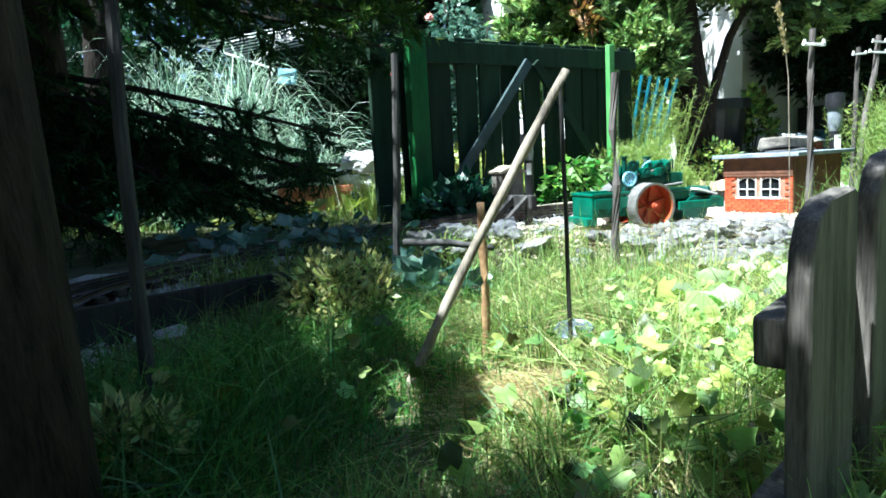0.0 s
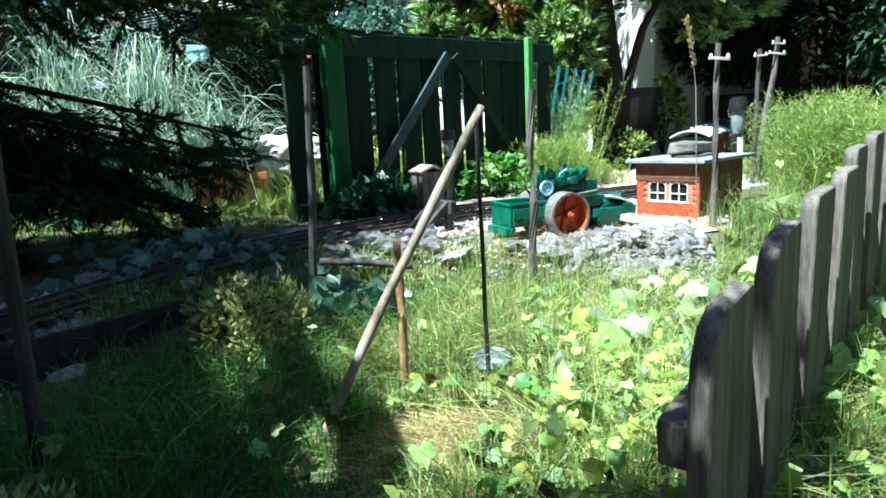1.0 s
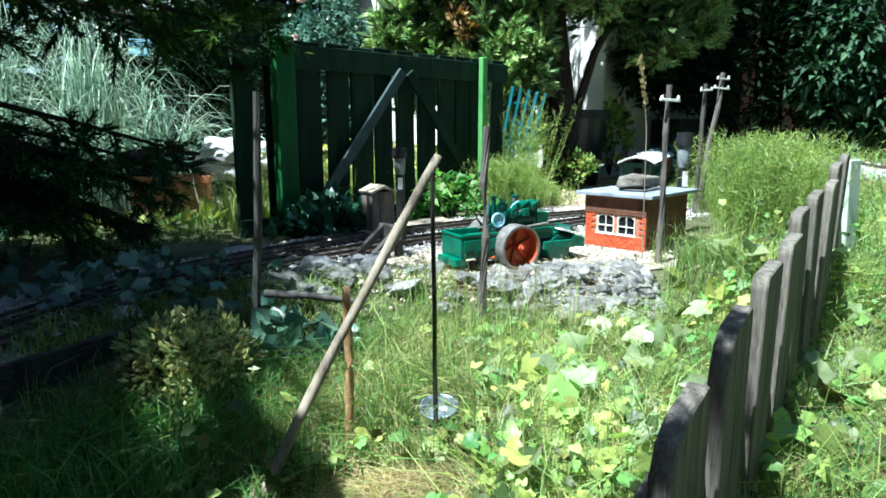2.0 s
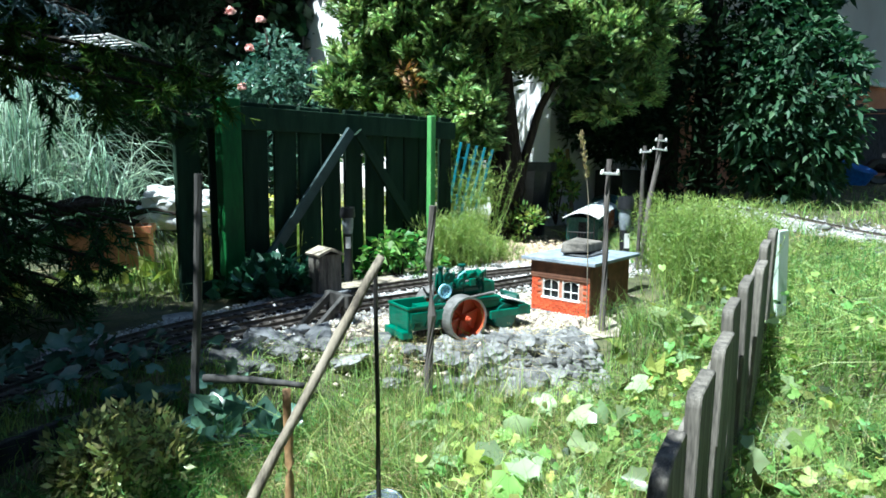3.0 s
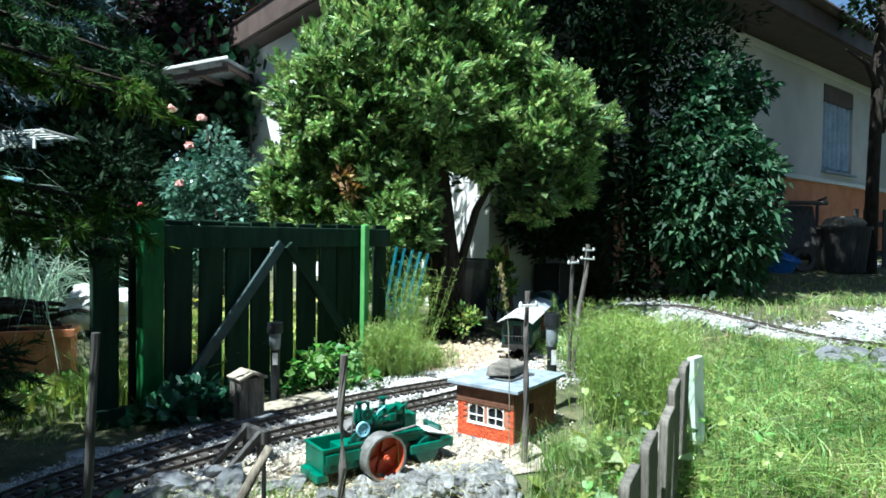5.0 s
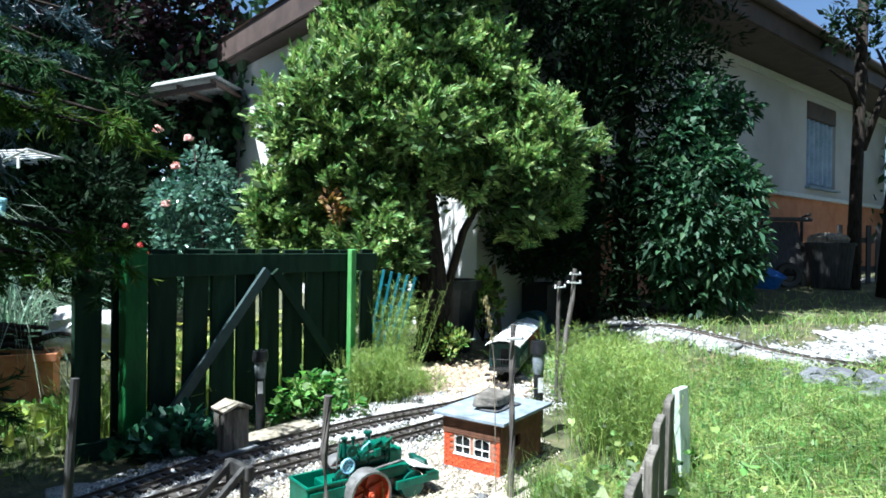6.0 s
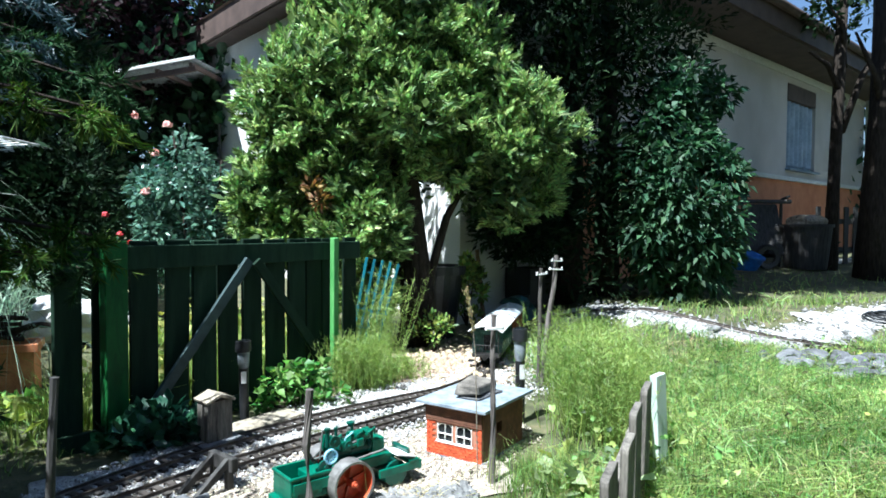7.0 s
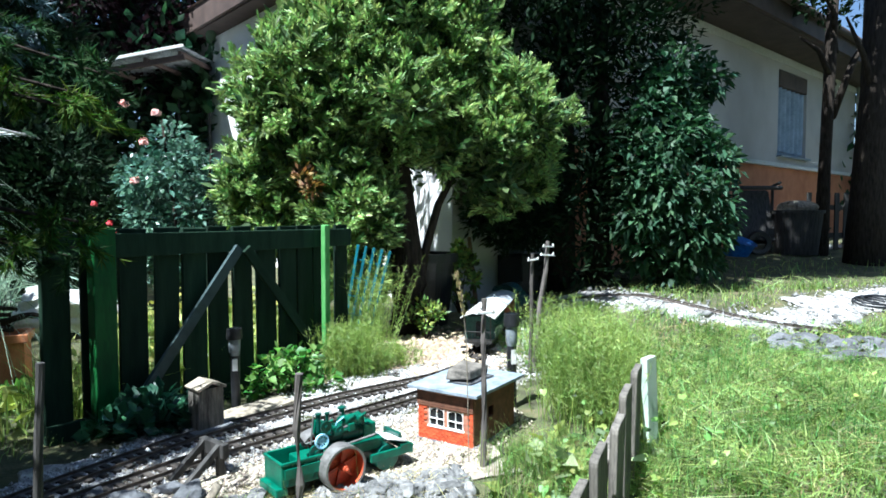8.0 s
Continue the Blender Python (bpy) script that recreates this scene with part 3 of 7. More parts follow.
def picket(w, t, h, rounded):
    bm = N()
    prof = [(-w / 2, 0), (w / 2, 0), (w / 2, h - 0.006), (w / 2 - 0.010, h), (-w / 2 + 0.045, h - 0.006), (-w / 2 + 0.018, h - 0.020), (-w / 2 + 0.004, h - 0.045), (-w / 2, h - 0.07)]
    if not rounded:
        prof = prof[:3] + [(w / 2 - 0.006, h), (-w / 2 + 0.012, h - 0.002), (-w / 2 + 0.003, h - 0.008), (-w / 2, h - 0.018)]
    f = bm.faces.new([bm.verts.new((x, -t / 2, z)) for x, z in prof])
    e = bmesh.ops.extrude_face_region(bm, geom=[f])
    for v in e["geom"]:
        if isinstance(v, bmesh.types.BMVert):
            v.co.y += t
    bmesh.ops.recalc_face_normals(bm, faces=bm.faces)
    bmesh.ops.bevel(bm, geom=list(bm.edges), offset=0.002, segments=1, affect="EDGES")
    return bm


npk = 9
for i in range(npk):
    k = i / (npk - 1)
    x, y = P0.x + pdir.x * plen * k, P0.y + pdir.y * plen * k
    h = 0.345 + 0.15 * k - float(gz(x, y)) + 0.04 + random.uniform(-.009, .009)
    o = part("picket", picket(0.125, 0.02, h, i < 2), M["grey_wood"], low)
    o.matrix_basis = pose(plen * k, 0, float(gz(x, y)) - 0.04, random.uniform(-1.5, 1.5), random.uniform(-1, 1), 0)
for z0, z1 in ((0.05, 0.14), (0.215, 0.36)):
    bm = N()
    d = Vector((plen + 0.06, 0, z1 - z0))
    box(bm, (d.length + 0.06 + 0.30, 0.028, 0.045), (0.15, 0, 0), bevel=0.004)
    o = part("rail", bm, M["grey_wood"], low)
    o.matrix_basis = pose(plen / 2, 0.0245, (z0 + z1) / 2, 0, -math.degrees(math.atan2(d.z, d.x)), 0)
bm = N()
box(bm, (0.085, 0.022, 0.38), (0, 0, 0.19), bevel=0.004, jitter=0.004)
o = part("end_board", bm, M["mint"], low, "pale mint painted end board")
o.matrix_basis = pose(plen + 0.294, -0.030, 0.09, -3, 0, -19)


# ---------------------------------------------------------------- model brick hut
HUT = pose(1.025, 2.045, float(gz(1.1, 2.2)) + 0.006, 0, 0, 40)
hut = thing("model_hut", "small orange brick signal hut with a flat grey roof", "model building", HUT)
hl, hw, hh = 0.30, 0.235, 0.188      # along the long side (+x), along the window front (+y), height


def wall_panel(name, w, h, t, mat_, parent, m, holes=()):
    """A wall in its own x-z plane with rectangular holes right through it."""
    xs = sorted({0, w, *[v for a in holes for v in (a[0], a[1])]})
    zs = sorted({0, h, *[v for a in holes for v in (a[2], a[3])]})
    bm = N()
    for xa, xb in zip(xs, xs[1:]):
        for za, zb in zip(zs, zs[1:]):
            cxm, czm = (xa + xb) / 2, (za + zb) / 2
            if not any(a[0] < cxm < a[1] and a[2] < czm < a[3] for a in holes):
                box(bm, (xb - xa, t, zb - za), (cxm, 0, czm))
    bmesh.ops.remove_doubles(bm, verts=bm.verts, dist=1e-5)
    o_ = part(name, bm, mat_, parent)
    o_.matrix_basis = m
    return o_


win = [(0.042, 0.106, 0.056, 0.120), (0.122, 0.186, 0.056, 0.120)]
brick_top = 0.127
front = wall_panel("front_wall", hw, hh, 0.012, M["mortar"], hut, pose(0, 0, 0, 0, 0, 90), win)
wall_panel("side_wall", hl, hh, 0.012, M["brown_wall"], hut, pose(0, 0.006, 0), [(0.10, 0.14, 0.085, 0.125)])
wall_panel("back_wall", hw, hh, 0.012, M["brown_wall"], hut, pose(hl, 0, 0, 0, 0, 90))
wall_panel("side_wall", hl, hh, 0.012, M["brown_wall"], hut, pose(0, hw - 0.006, 0))
# bricks of the window front
bh, bw = 0.0105, 0.026
brick_mesh = {}
for w_ in (bw, bw / 2):
    bm = N()
    box(bm, (w_ - 0.0016, 0.005, bh - 0.0016), bevel=0.0009)
    me = bpy.data.meshes.new("brick")
    bm.to_mesh(me)
    bm.free()
    me.materials.append(M["brick"])
    brick_mesh[w_] = me
for r in range(int(brick_top / bh)):
    z = (r + 0.5) * bh
    x = 0.0 if r % 2 == 0 else -bw / 2
    while x < hw - 0.004:
        a, b = max(x, 0.0), min(x + bw, hw)
        if b - a > bw * 0.4:
            blocked = any(a < q[1] + 0.004 and b > q[0] - 0.004 and z > q[2] - 0.004 and z < q[3] + 0.004 for q in win)
            if not blocked:
                ob = new("brick", brick_mesh[bw if b - a > bw * 0.75 else bw / 2])
                ob.parent = front
                ob.matrix_basis = pose((a + b) / 2, 0.0072, z, random.uniform(-1, 1), random.uniform(-.6, .6), 0)
        x += bw
# brown band drawn across the front for the shadow of the roof overhang
bm = N()
box(bm, (hw + 0.004, 0.010, hh - brick_top), (hw / 2, 0.0075, (hh + brick_top) / 2), bevel=0.001)
for k in range(4):
    box(bm, (hw + 0.004, 0.002, 0.0012), (hw / 2, 0.0128, brick_top + 0.010 + k * 0.0105))
part("lintel_board", bm, M["brown_wall"], front, "dark brown band for the shadow under the roof")
for q in win:
    w_ = thing("window", "white framed arched toy window", "window")
    del w_["category"], w_["label"]
    w_.parent = front
    cx_, cz_, ww, wh = (q[0] + q[1]) / 2, (q[2] + q[3]) / 2, q[1] - q[0], q[3] - q[2]
    bm = N()
    for s in (-1, 1):
        box(bm, (0.0024, 0.010, wh + 0.004), (s * (ww / 2 - 0.0005), 0, 0), bevel=0.001)
    box(bm, (ww + 0.012, 0.014, 0.006), (0, 0.001, -wh / 2 - 0.001), bevel=0.001)
    box(bm, (0.0017, 0.007, wh), (0, 0, 0))
    box(bm, (ww, 0.007, 0.002), (0, 0, -0.004))
    for k in range(7):
        a0_, a1_ = math.pi * k / 7, math.pi * (k + 1) / 7
        rod(bm, (ww / 2 * math.cos(a0_), 0.002, wh / 2 - 0.014 + 0.016 * math.sin(a0_)), (ww / 2 * math.cos(a1_), 0.002, wh / 2 - 0.014 + 0.016 * math.sin(a1_)), 0.0012, seg=6)
    o = part("frame", bm, M["white"], w_)
    bm = N()
    box(bm, (ww, 0.002, wh), (0, -0.004, 0))
    part("pane", bm, M["window"], w_)
    w_.matrix_basis = pose(cx_, 0.004, cz_)
bm = N()
box(bm, (hl + 0.072, hw + 0.06, 0.012), (hl / 2, hw / 2, hh + 0.007), bevel=0.002)
part("roof", bm, M["roof_slab"], hut, "flat blue-grey roof slab")
bm = N()
box(bm, (hl + 0.02, hw + 0.012, 0.012), (hl / 2, hw / 2, 0.0), bevel=0.002)
part("base", bm, M["roof_slab"], hut)
sl = part("slate", stone_mesh((0.098, 0.080, 0.006), 8, 3, 0.2, 0.6), M["slate"])
sl.matrix_world = HUT @ pose(0.145, 0.115, hh + 0.019, 0, 0, 10)
tagged(sl, "thin dark slate lying on the hut roof", "slate")
bm = N()
box(bm, (0.165, 0.11, 0.040), bevel=0.008, jitter=0.010)
st = part("stone", bm, M["slate_light"])
st.matrix_world = HUT @ pose(0.145, 0.115, hh + 0.044, 0, 0, 6)
tagged(st, "flat grey stone weighing down the hut roof", "stone")


# ---------------------------------------------------------------- steam roller
def roller():
    z0 = float(gz(0.55, 1.85)) + 0.008
    t = thing("steam_roller", "bright green toy steam roller with red spoked rear wheel", "toy steam roller", pose(0.515, 1.925, z0, 0, 0, 23))
    R = 0.068

    def wheel(x, y, r, w, red, nm):
        wmat = M["steel"]
        bm = N()
        prof = [(r * 0.90, -w / 2), (r, -w / 2), (r, w / 2), (r * 0.90, w / 2), (r * 0.90, -w / 2)]
        lathe(bm, prof, 40)
        wob_ = part(nm, bm, wmat, t)
        wob_.matrix_basis = pose(x, y, r, 90, 0, 0)
        bm = N()
        bmesh.ops.create_cone(bm, cap_ends=True, segments=40, radius1=r * 0.90, radius2=r * 0.90, depth=0.004, matrix=pose(0, 0, -w * 0.34))
        part("disc", bm, red, wob_, "red painted wheel disc")
        bm = N()
        lathe(bm, [(r * 0.895, -w * 0.33), (r * 0.895, w * 0.47), (r * 0.885, w * 0.47), (r * 0.885, -w * 0.33)], 40)
        part("inner_rim", bm, red, wob_, "red painted inner rim")
        bm = N()
        rod(bm, (0, 0, -w * 0.5), (0, 0, w * 0.55), r * 0.17, r * 0.14, 16)
        rod(bm, (0, 0, w * 0.5), (0, 0, w * 0.72), r * 0.09, r * 0.07, 12)
        part("hub", bm, red, wob_)
        for k in range(6):
            a = k * math.pi / 3 + 0.3
            bm = N()
            box(bm, (r * 0.74, r * 0.12, 0.007), (r * 0.5, 0, -w * 0.2), bevel=0.001)
            o_ = part("spoke", bm, red, wob_)
            o_.matrix_basis = pose(0, 0, 0, 0, 0, math.degrees(a))
    wheel(-0.01, -0.078, R, 0.052, M["red"], "rear_wheel")
    wheel(-0.01, 0.088, R, 0.052, M["red"], "rear_wheel")
    # front roll
    bm = N()
    rod(bm, (0.175, -0.05, 0.042), (0.175, 0.06, 0.042), 0.042, seg=32)
    part("front_roll", bm, M["green_dark"], t)
    # tender at the rear
    for nm, size, at in [("tender_floor", (0.13, 0.115, 0.008), (-0.125, 0.005, 0.045)), ("tender_back", (0.006, 0.115, 0.062), (-0.188, 0.005, 0.078)),
                         ("tender_beading", (0.008, 0.12, 0.008), (-0.190, 0.005, 0.110))] + [x for s in (-1, 1) for x in (
                         ("tender_side", (0.13, 0.006, 0.062), (-0.125, 0.005 + s * 0.056, 0.078)), ("tender_beading", (0.13, 0.010, 0.008), (-0.125, 0.005 + s * 0.058, 0.110)))]:
        bm = N()
        box(bm, size, at, bevel=0.0018)
        part(nm, bm, M["green"], t)
    bm = N()
    box(bm, (0.036, 0.115, 0.024), (-0.19, 0.005, 0.03), bevel=0.004)
    part("rear_step", bm, M["green"], t)
    bm = N()
    for k in range(3):
        box(bm, (0.004, 0.004, 0.058), (-0.165 + k * 0.04, -0.055, 0.077), (0, 14, 0))
    part("tender_ribs", bm, M["green_dark"], t)
    # chassis and boiler
    bm = N()
    box(bm, (0.28, 0.085, 0.024), (0.02, 0.005, 0.088), bevel=0.004)
    box(bm, (0.14, 0.10, 0.012), (0.09, 0.005, 0.106), bevel=0.003)
    part("chassis", bm, M["green"], t)
    bm = N()
    rod(bm, (-0.03, 0.008, 0.142), (0.10, 0.008, 0.142), 0.030, seg=24)
    for x in (-0.025, 0.03, 0.09):
        rod(bm, (x - 0.003, 0.008, 0.142), (x + 0.003, 0.008, 0.142), 0.0325, seg=24)
    part("boiler", bm, M["green_dark"], t)
    bm = N()
    rod(bm, (0.02, -0.015, 0.182), (0.085, -0.015, 0.182), 0.017, seg=18)
    rod(bm, (0.078, -0.015, 0.182), (0.09, -0.015, 0.182), 0.0195, seg=18)
    part("cylinder", bm, M["green"], t)
    bm = N()
    box(bm, (0.045, 0.065, 0.042), (0.125, 0.008, 0.138), bevel=0.004)
    part("smokebox", bm, M["green"], t)
    bm = N()
    for y in (-0.028, 0.036):
        box(bm, (0.012, 0.008, 0.07), (-0.035, y, 0.145), (0, -18, 0), bevel=0.002)
        box(bm, (0.07, 0.007, 0.010), (-0.01, y, 0.172), (0, 22, 0), bevel=0.002)
        box(bm, (0.05, 0.007, 0.008), (0.02, y - 0.004, 0.158), (0, -8, 0), bevel=0.002)
    part("engine_frame", bm, M["green"], t)
    # flywheel and gears
    fly = N()
    lathe(fly, [(0.0175, -0.004), (0.022, -0.004), (0.022, 0.004), (0.0175, 0.004), (0.0175, -0.004)], 32)
    for k in range(5):
        a = k * 1.2566
        box(fly, (0.035, 0.004, 0.004), (0, 0, 0), (0, 0, math.degrees(a)))
    o_ = part("flywheel", fly, M["light_blue"], t, "pale blue flywheel")
    o_.matrix_basis = pose(-0.062, -0.052, 0.150, 90, 0, 0)
    for x, z, r in ((-0.042, 0.187, 0.017), (-0.075, 0.118, 0.022), (0.005, 0.165, 0.014)):
        bm = N()
        rod(bm, (x, -0.044, z), (x, -0.036, z), r, seg=20)
        rod(bm, (x, -0.050, z), (x, -0.03, z), r * 0.3, seg=10)
        part("gear", bm, M["green_dark"], t)
    bm = N()
    rod(bm, (-0.02, -0.03, 0.16), (0.05, -0.03, 0.172), 0.0035, seg=8)
    rod(bm, (0.03, 0.0, 0.19), (0.03, 0.0, 0.205), 0.006, seg=10)
    rod(bm, (-0.06, 0.02, 0.12), (-0.05, 0.02, 0.21), 0.003, seg=8)
    part("rods", bm, M["steel"], t)
    for x, y, r, h in ((0.055, 0.03, 0.009, 0.05), (0.10, -0.02, 0.006, 0.03), (-0.045, 0.0, 0.007, 0.055), (0.005, 0.035, 0.005, 0.04)):
        bm = N()
        rod(bm, (x, y, 0.16), (x, y, 0.16 + h), r, seg=12)
        rod(bm, (x, y, 0.157 + h), (x, y, 0.162 + h), r * 1.5, seg=12)
        part("valve", bm, M["green_dark"], t)
    for y in (-0.046, 0.052):
        bm = N()
        rod(bm, (-0.07, y, 0.112), (0.13, y, 0.128), 0.003, seg=8)
        part("side_rod", bm, M["steel"], t)
    bm = N()
    lathe(bm, [(0.016, -0.002), (0.019, 0.0), (0.016, 0.002), (0.014, 0.0), (0.016, -0.002)], 20)
    box(bm, (0.03, 0.003, 0.003))
    box(bm, (0.003, 0.03, 0.003))
    o_ = part("steering_wheel", bm, M["black_metal"], t)
    o_.matrix_basis = pose(-0.105, -0.01, 0.145, 60, 0, 60)
    bm = N()
    rod(bm, (-0.105, -0.01, 0.145), (-0.06, -0.01, 0.105), 0.003, seg=8)
    part("steering_column", bm, M["black_metal"], t)
    for x, y, w, d_, h in ((0.0, -0.03, 0.03, 0.018, 0.03), (0.05, -0.034, 0.022, 0.014, 0.024), (-0.03, 0.03, 0.028, 0.02, 0.04), (0.09, 0.03, 0.03, 0.02, 0.03)):
        bm = N()
        box(bm, (w, d_, h), (x, y, 0.165), (0, random.uniform(-10, 10), 0), bevel=0.003)
        part("valve_block", bm, M["green"], t)
    for k in range(4):
        bm = N()
        x = -0.05 + k * 0.04
        limb(bm, [(x, -0.02, 0.15), (x + 0.01, -0.035, 0.19), (x + 0.035, -0.03, 0.2), (x + 0.05, -0.01, 0.17)], [0.0025] * 4, 6)
        part("pipe", bm, M["light_blue"] if k == 1 else M["green"], t)
    bm = N()
    box(bm, (0.12, 0.004, 0.03), (-0.125, -0.0605, 0.082), bevel=0.001)
    part("tender_panel", bm, M["green"], t)
    # front frame with plate
    bm = N()
    box(bm, (0.155, 0.010, 0.026), (0.18, -0.062, 0.058), bevel=0.003)
    box(bm, (0.155, 0.010, 0.026), (0.18, 0.072, 0.058), bevel=0.003)
    box(bm, (0.014, 0.145, 0.030), (0.258, 0.005, 0.058), bevel=0.003)
    box(bm, (0.040, 0.145, 0.010), (0.235, 0.005, 0.074), bevel=0.003)
    part("front_yoke", bm, M["green"], t)
    bm = N()
    box(bm, (0.075, 0.088, 0.005), (0.205, -0.022, 0.096), (0, 16, 0), bevel=0.001)
    part("plate", bm, M["white"], t, "pale metal plate over the front roll")
    bm = N()
    box(bm, (0.012, 0.09, 0.05), (0.232, 0.0, 0.085), (0, -14, 0), bevel=0.003)
    part("scraper", bm, M["green_dark"], t)
    return t


roller()


# ---------------------------------------------------------------- coaches
def coach(name, label, body, roof_m, L, W=0.165, platform=True, nwin=7):
    t = thing(name, label, "model railway coach")
    zf = 0.062
    x0, x1 = (-L / 2 + (0.065 if platform else 0.01)), L / 2 - (0.065 if platform else 0.01)
    bh_ = 0.125
    wins, ww = [], (x1 - x0) / nwin
    for i in range(nwin):
        wins.append((i * ww + ww * 0.24, i * ww + ww * 0.76, 0.06, 0.102))
    for s in (-1, 1):
        wob_ = wall_panel("side_panel", x1 - x0, bh_, 0.006, body, t, pose(x0, s * (W / 2 - 0.003), zf), wins)
        for q in wins:
            bm = N()
            box(bm, (q[1] - q[0], 0.002, q[3] - q[2]), ((q[0] + q[1]) / 2, -s * 0.001, (q[2] + q[3]) / 2))
            part("pane", bm, M["window"], wob_)
        bm = N()
        for z in (0.004, 0.054, 0.108):
            box(bm, (x1 - x0, 0.003, 0.0035), ((x1 - x0) / 2, s * 0.004, z))
        for i in range(nwin + 1):
            box(bm, (0.0035, 0.003, bh_), (i * ww, s * 0.004, bh_ / 2))
        part("beading", bm, body, wob_)
        bm = N()
        box(bm, (0.035, 0.002, 0.018), ((x1 - x0) * 0.62, s * 0.0045, 0.034))
        part("number_plate", bm, M["white"], wob_)
    for x in (x0, x1):
        wall_panel("end_panel", W - 0.012, bh_, 0.006, body, t, pose(x, -(W - 0.012) / 2, zf, 0, 0, 90), [(0.055, 0.098, 0.012, 0.10)])
        bm = N()
        box(bm, (0.003, 0.043, 0.09), (x, 0, zf + 0.056))
        part("end_door", bm, M["window"], t)
    bm = N()
    box(bm, (L, W * 0.92, 0.016), (0, 0, zf - 0.008), bevel=0.002)
    part("floor_frame", bm, M["black_metal"], t)
    # arched roof with a thin edge
    bm = N()
    prev = None
    for x in np.linspace(-L / 2 - 0.012, L / 2 + 0.012, 9):
        ring = []
        for k in range(13):
            a = -1 + 2 * k / 12
            ring.append(bm.verts.new((x, a * (W / 2 + 0.014), zf + bh_ + 0.032 * (1 - a * a) + 0.004)))
        for k in range(12, -1, -1):
            a = -1 + 2 * k / 12
            ring.append(bm.verts.new((x, a * (W / 2 + 0.012), zf + bh_ + 0.030 * (1 - a * a) - 0.002)))
        if prev:
            m_ = len(ring)
            for k in range(m_):
                bm.faces.new((prev[k], prev[(k + 1) % m_], ring[(k + 1) % m_], ring[k]))
        else:
            bm.faces.new(ring)
        prev = ring
    bm.faces.new(prev[::-1])
    bmesh.ops.recalc_face_normals(bm, faces=bm.faces)
    part("roof", bm, roof_m, t)
    for k in range(3):
        bm = N()
        x = -L / 3 + k * L / 3
        rod(bm, (x, 0, zf + bh_ + 0.030), (x, 0, zf + bh_ + 0.046), 0.008, seg=10)
        rod(bm, (x, 0, zf + bh_ + 0.046), (x, 0, zf + bh_ + 0.049), 0.012, seg=10)
        part("roof_vent", bm, roof_m, t)
    for sx in (-1, 1):
        if platform:
            for sy in (-1, 1):
                bm = N()
                rod(bm, (sx * (L / 2 - 0.004), sy * W * 0.42, zf), (sx * (L / 2 - 0.004), sy * W * 0.42, zf + bh_ + 0.004), 0.003, seg=8)
                part("roof_pillar", bm, M["black_metal"], t)
            bm = N()
            for k in range(9):
                y = -W * 0.42 + k * W * 0.105
                rod(bm, (sx * (L / 2 - 0.004), y, zf), (sx * (L / 2 - 0.004), y, zf + 0.05), 0.0015, seg=6)
            rod(bm, (sx * (L / 2 - 0.004), -W * 0.42, zf + 0.05), (sx * (L / 2 - 0.004), W * 0.42, zf + 0.05), 0.0025, seg=8)
            part("platform_railing", bm, M["black_metal"], t)
        bm = N()
        rod(bm, (sx * L / 2, 0, zf - 0.012), (sx * (L / 2 + 0.03), 0, zf - 0.012), 0.006, seg=10)
        rod(bm, (sx * (L / 2 + 0.026), 0, zf - 0.012), (sx * (L / 2 + 0.03), 0, zf - 0.012), 0.014, seg=16)
        part("buffer", bm, M["black_metal"], t)
        for sy in (-1, 1):
            bm = N()
            x = sx * L * 0.27
            rod(bm, (x, sy * 0.028, 0.024), (x, sy * 0.036, 0.024), 0.024, seg=24)
            rod(bm, (x, sy * 0.024, 0.024), (x, sy * 0.028, 0.024), 0.027, seg=24)
            wheel_ = part("wheel", bm, M["black_metal"], t)
            bm = N()
            box(bm, (0.05, 0.006, 0.026), (x, sy * 0.044, 0.03), bevel=0.002)
            box(bm, (0.075, 0.005, 0.006), (x, sy * 0.046, 0.045))
            part("axle_guard", bm, M["black_metal"], t)
        bm = N()
        for sy in (-1, 1):
            bm = N()
            box(bm, (0.05, 0.03, 0.004), (sx * (L / 2 - 0.03), sy * (W / 2 + 0.004), 0.02))
            part("step", bm, M["black_metal"], t)
    return t


def on_track(pts, dist, ob):
    cp = curve_points(pts, 0.01)
    p, d = cp[int(dist / 0.01)]
    ob.matrix_world = pose(p.x, p.y, float(gz(p.x, p.y)) + 0.0345, 0, 0, math.degrees(math.atan2(d.y, d.x))) @ Matrix.Scale(1.06, 4)


c1 = coach("green_coach", "dark green model railway coach with a cream roof on the track", M["coach_green"], M["coach_roof"], 0.50)
c2 = coach("brown_coach", "brown model railway coach with a pale roof behind the green one", M["coach_brown"], M["coach_roof_grey"], 0.46, nwin=6)
line = curve_points(TRACK, 0.01)
REAR = min(range(len(line)), key=lambda i: (line[i][0] - Vector((1.53, 3.40, 0))).length) * 0.01     # where the train ends
on_track(TRACK, REAR + 0.27, c1)
on_track(TRACK, REAR + 0.83, c2)


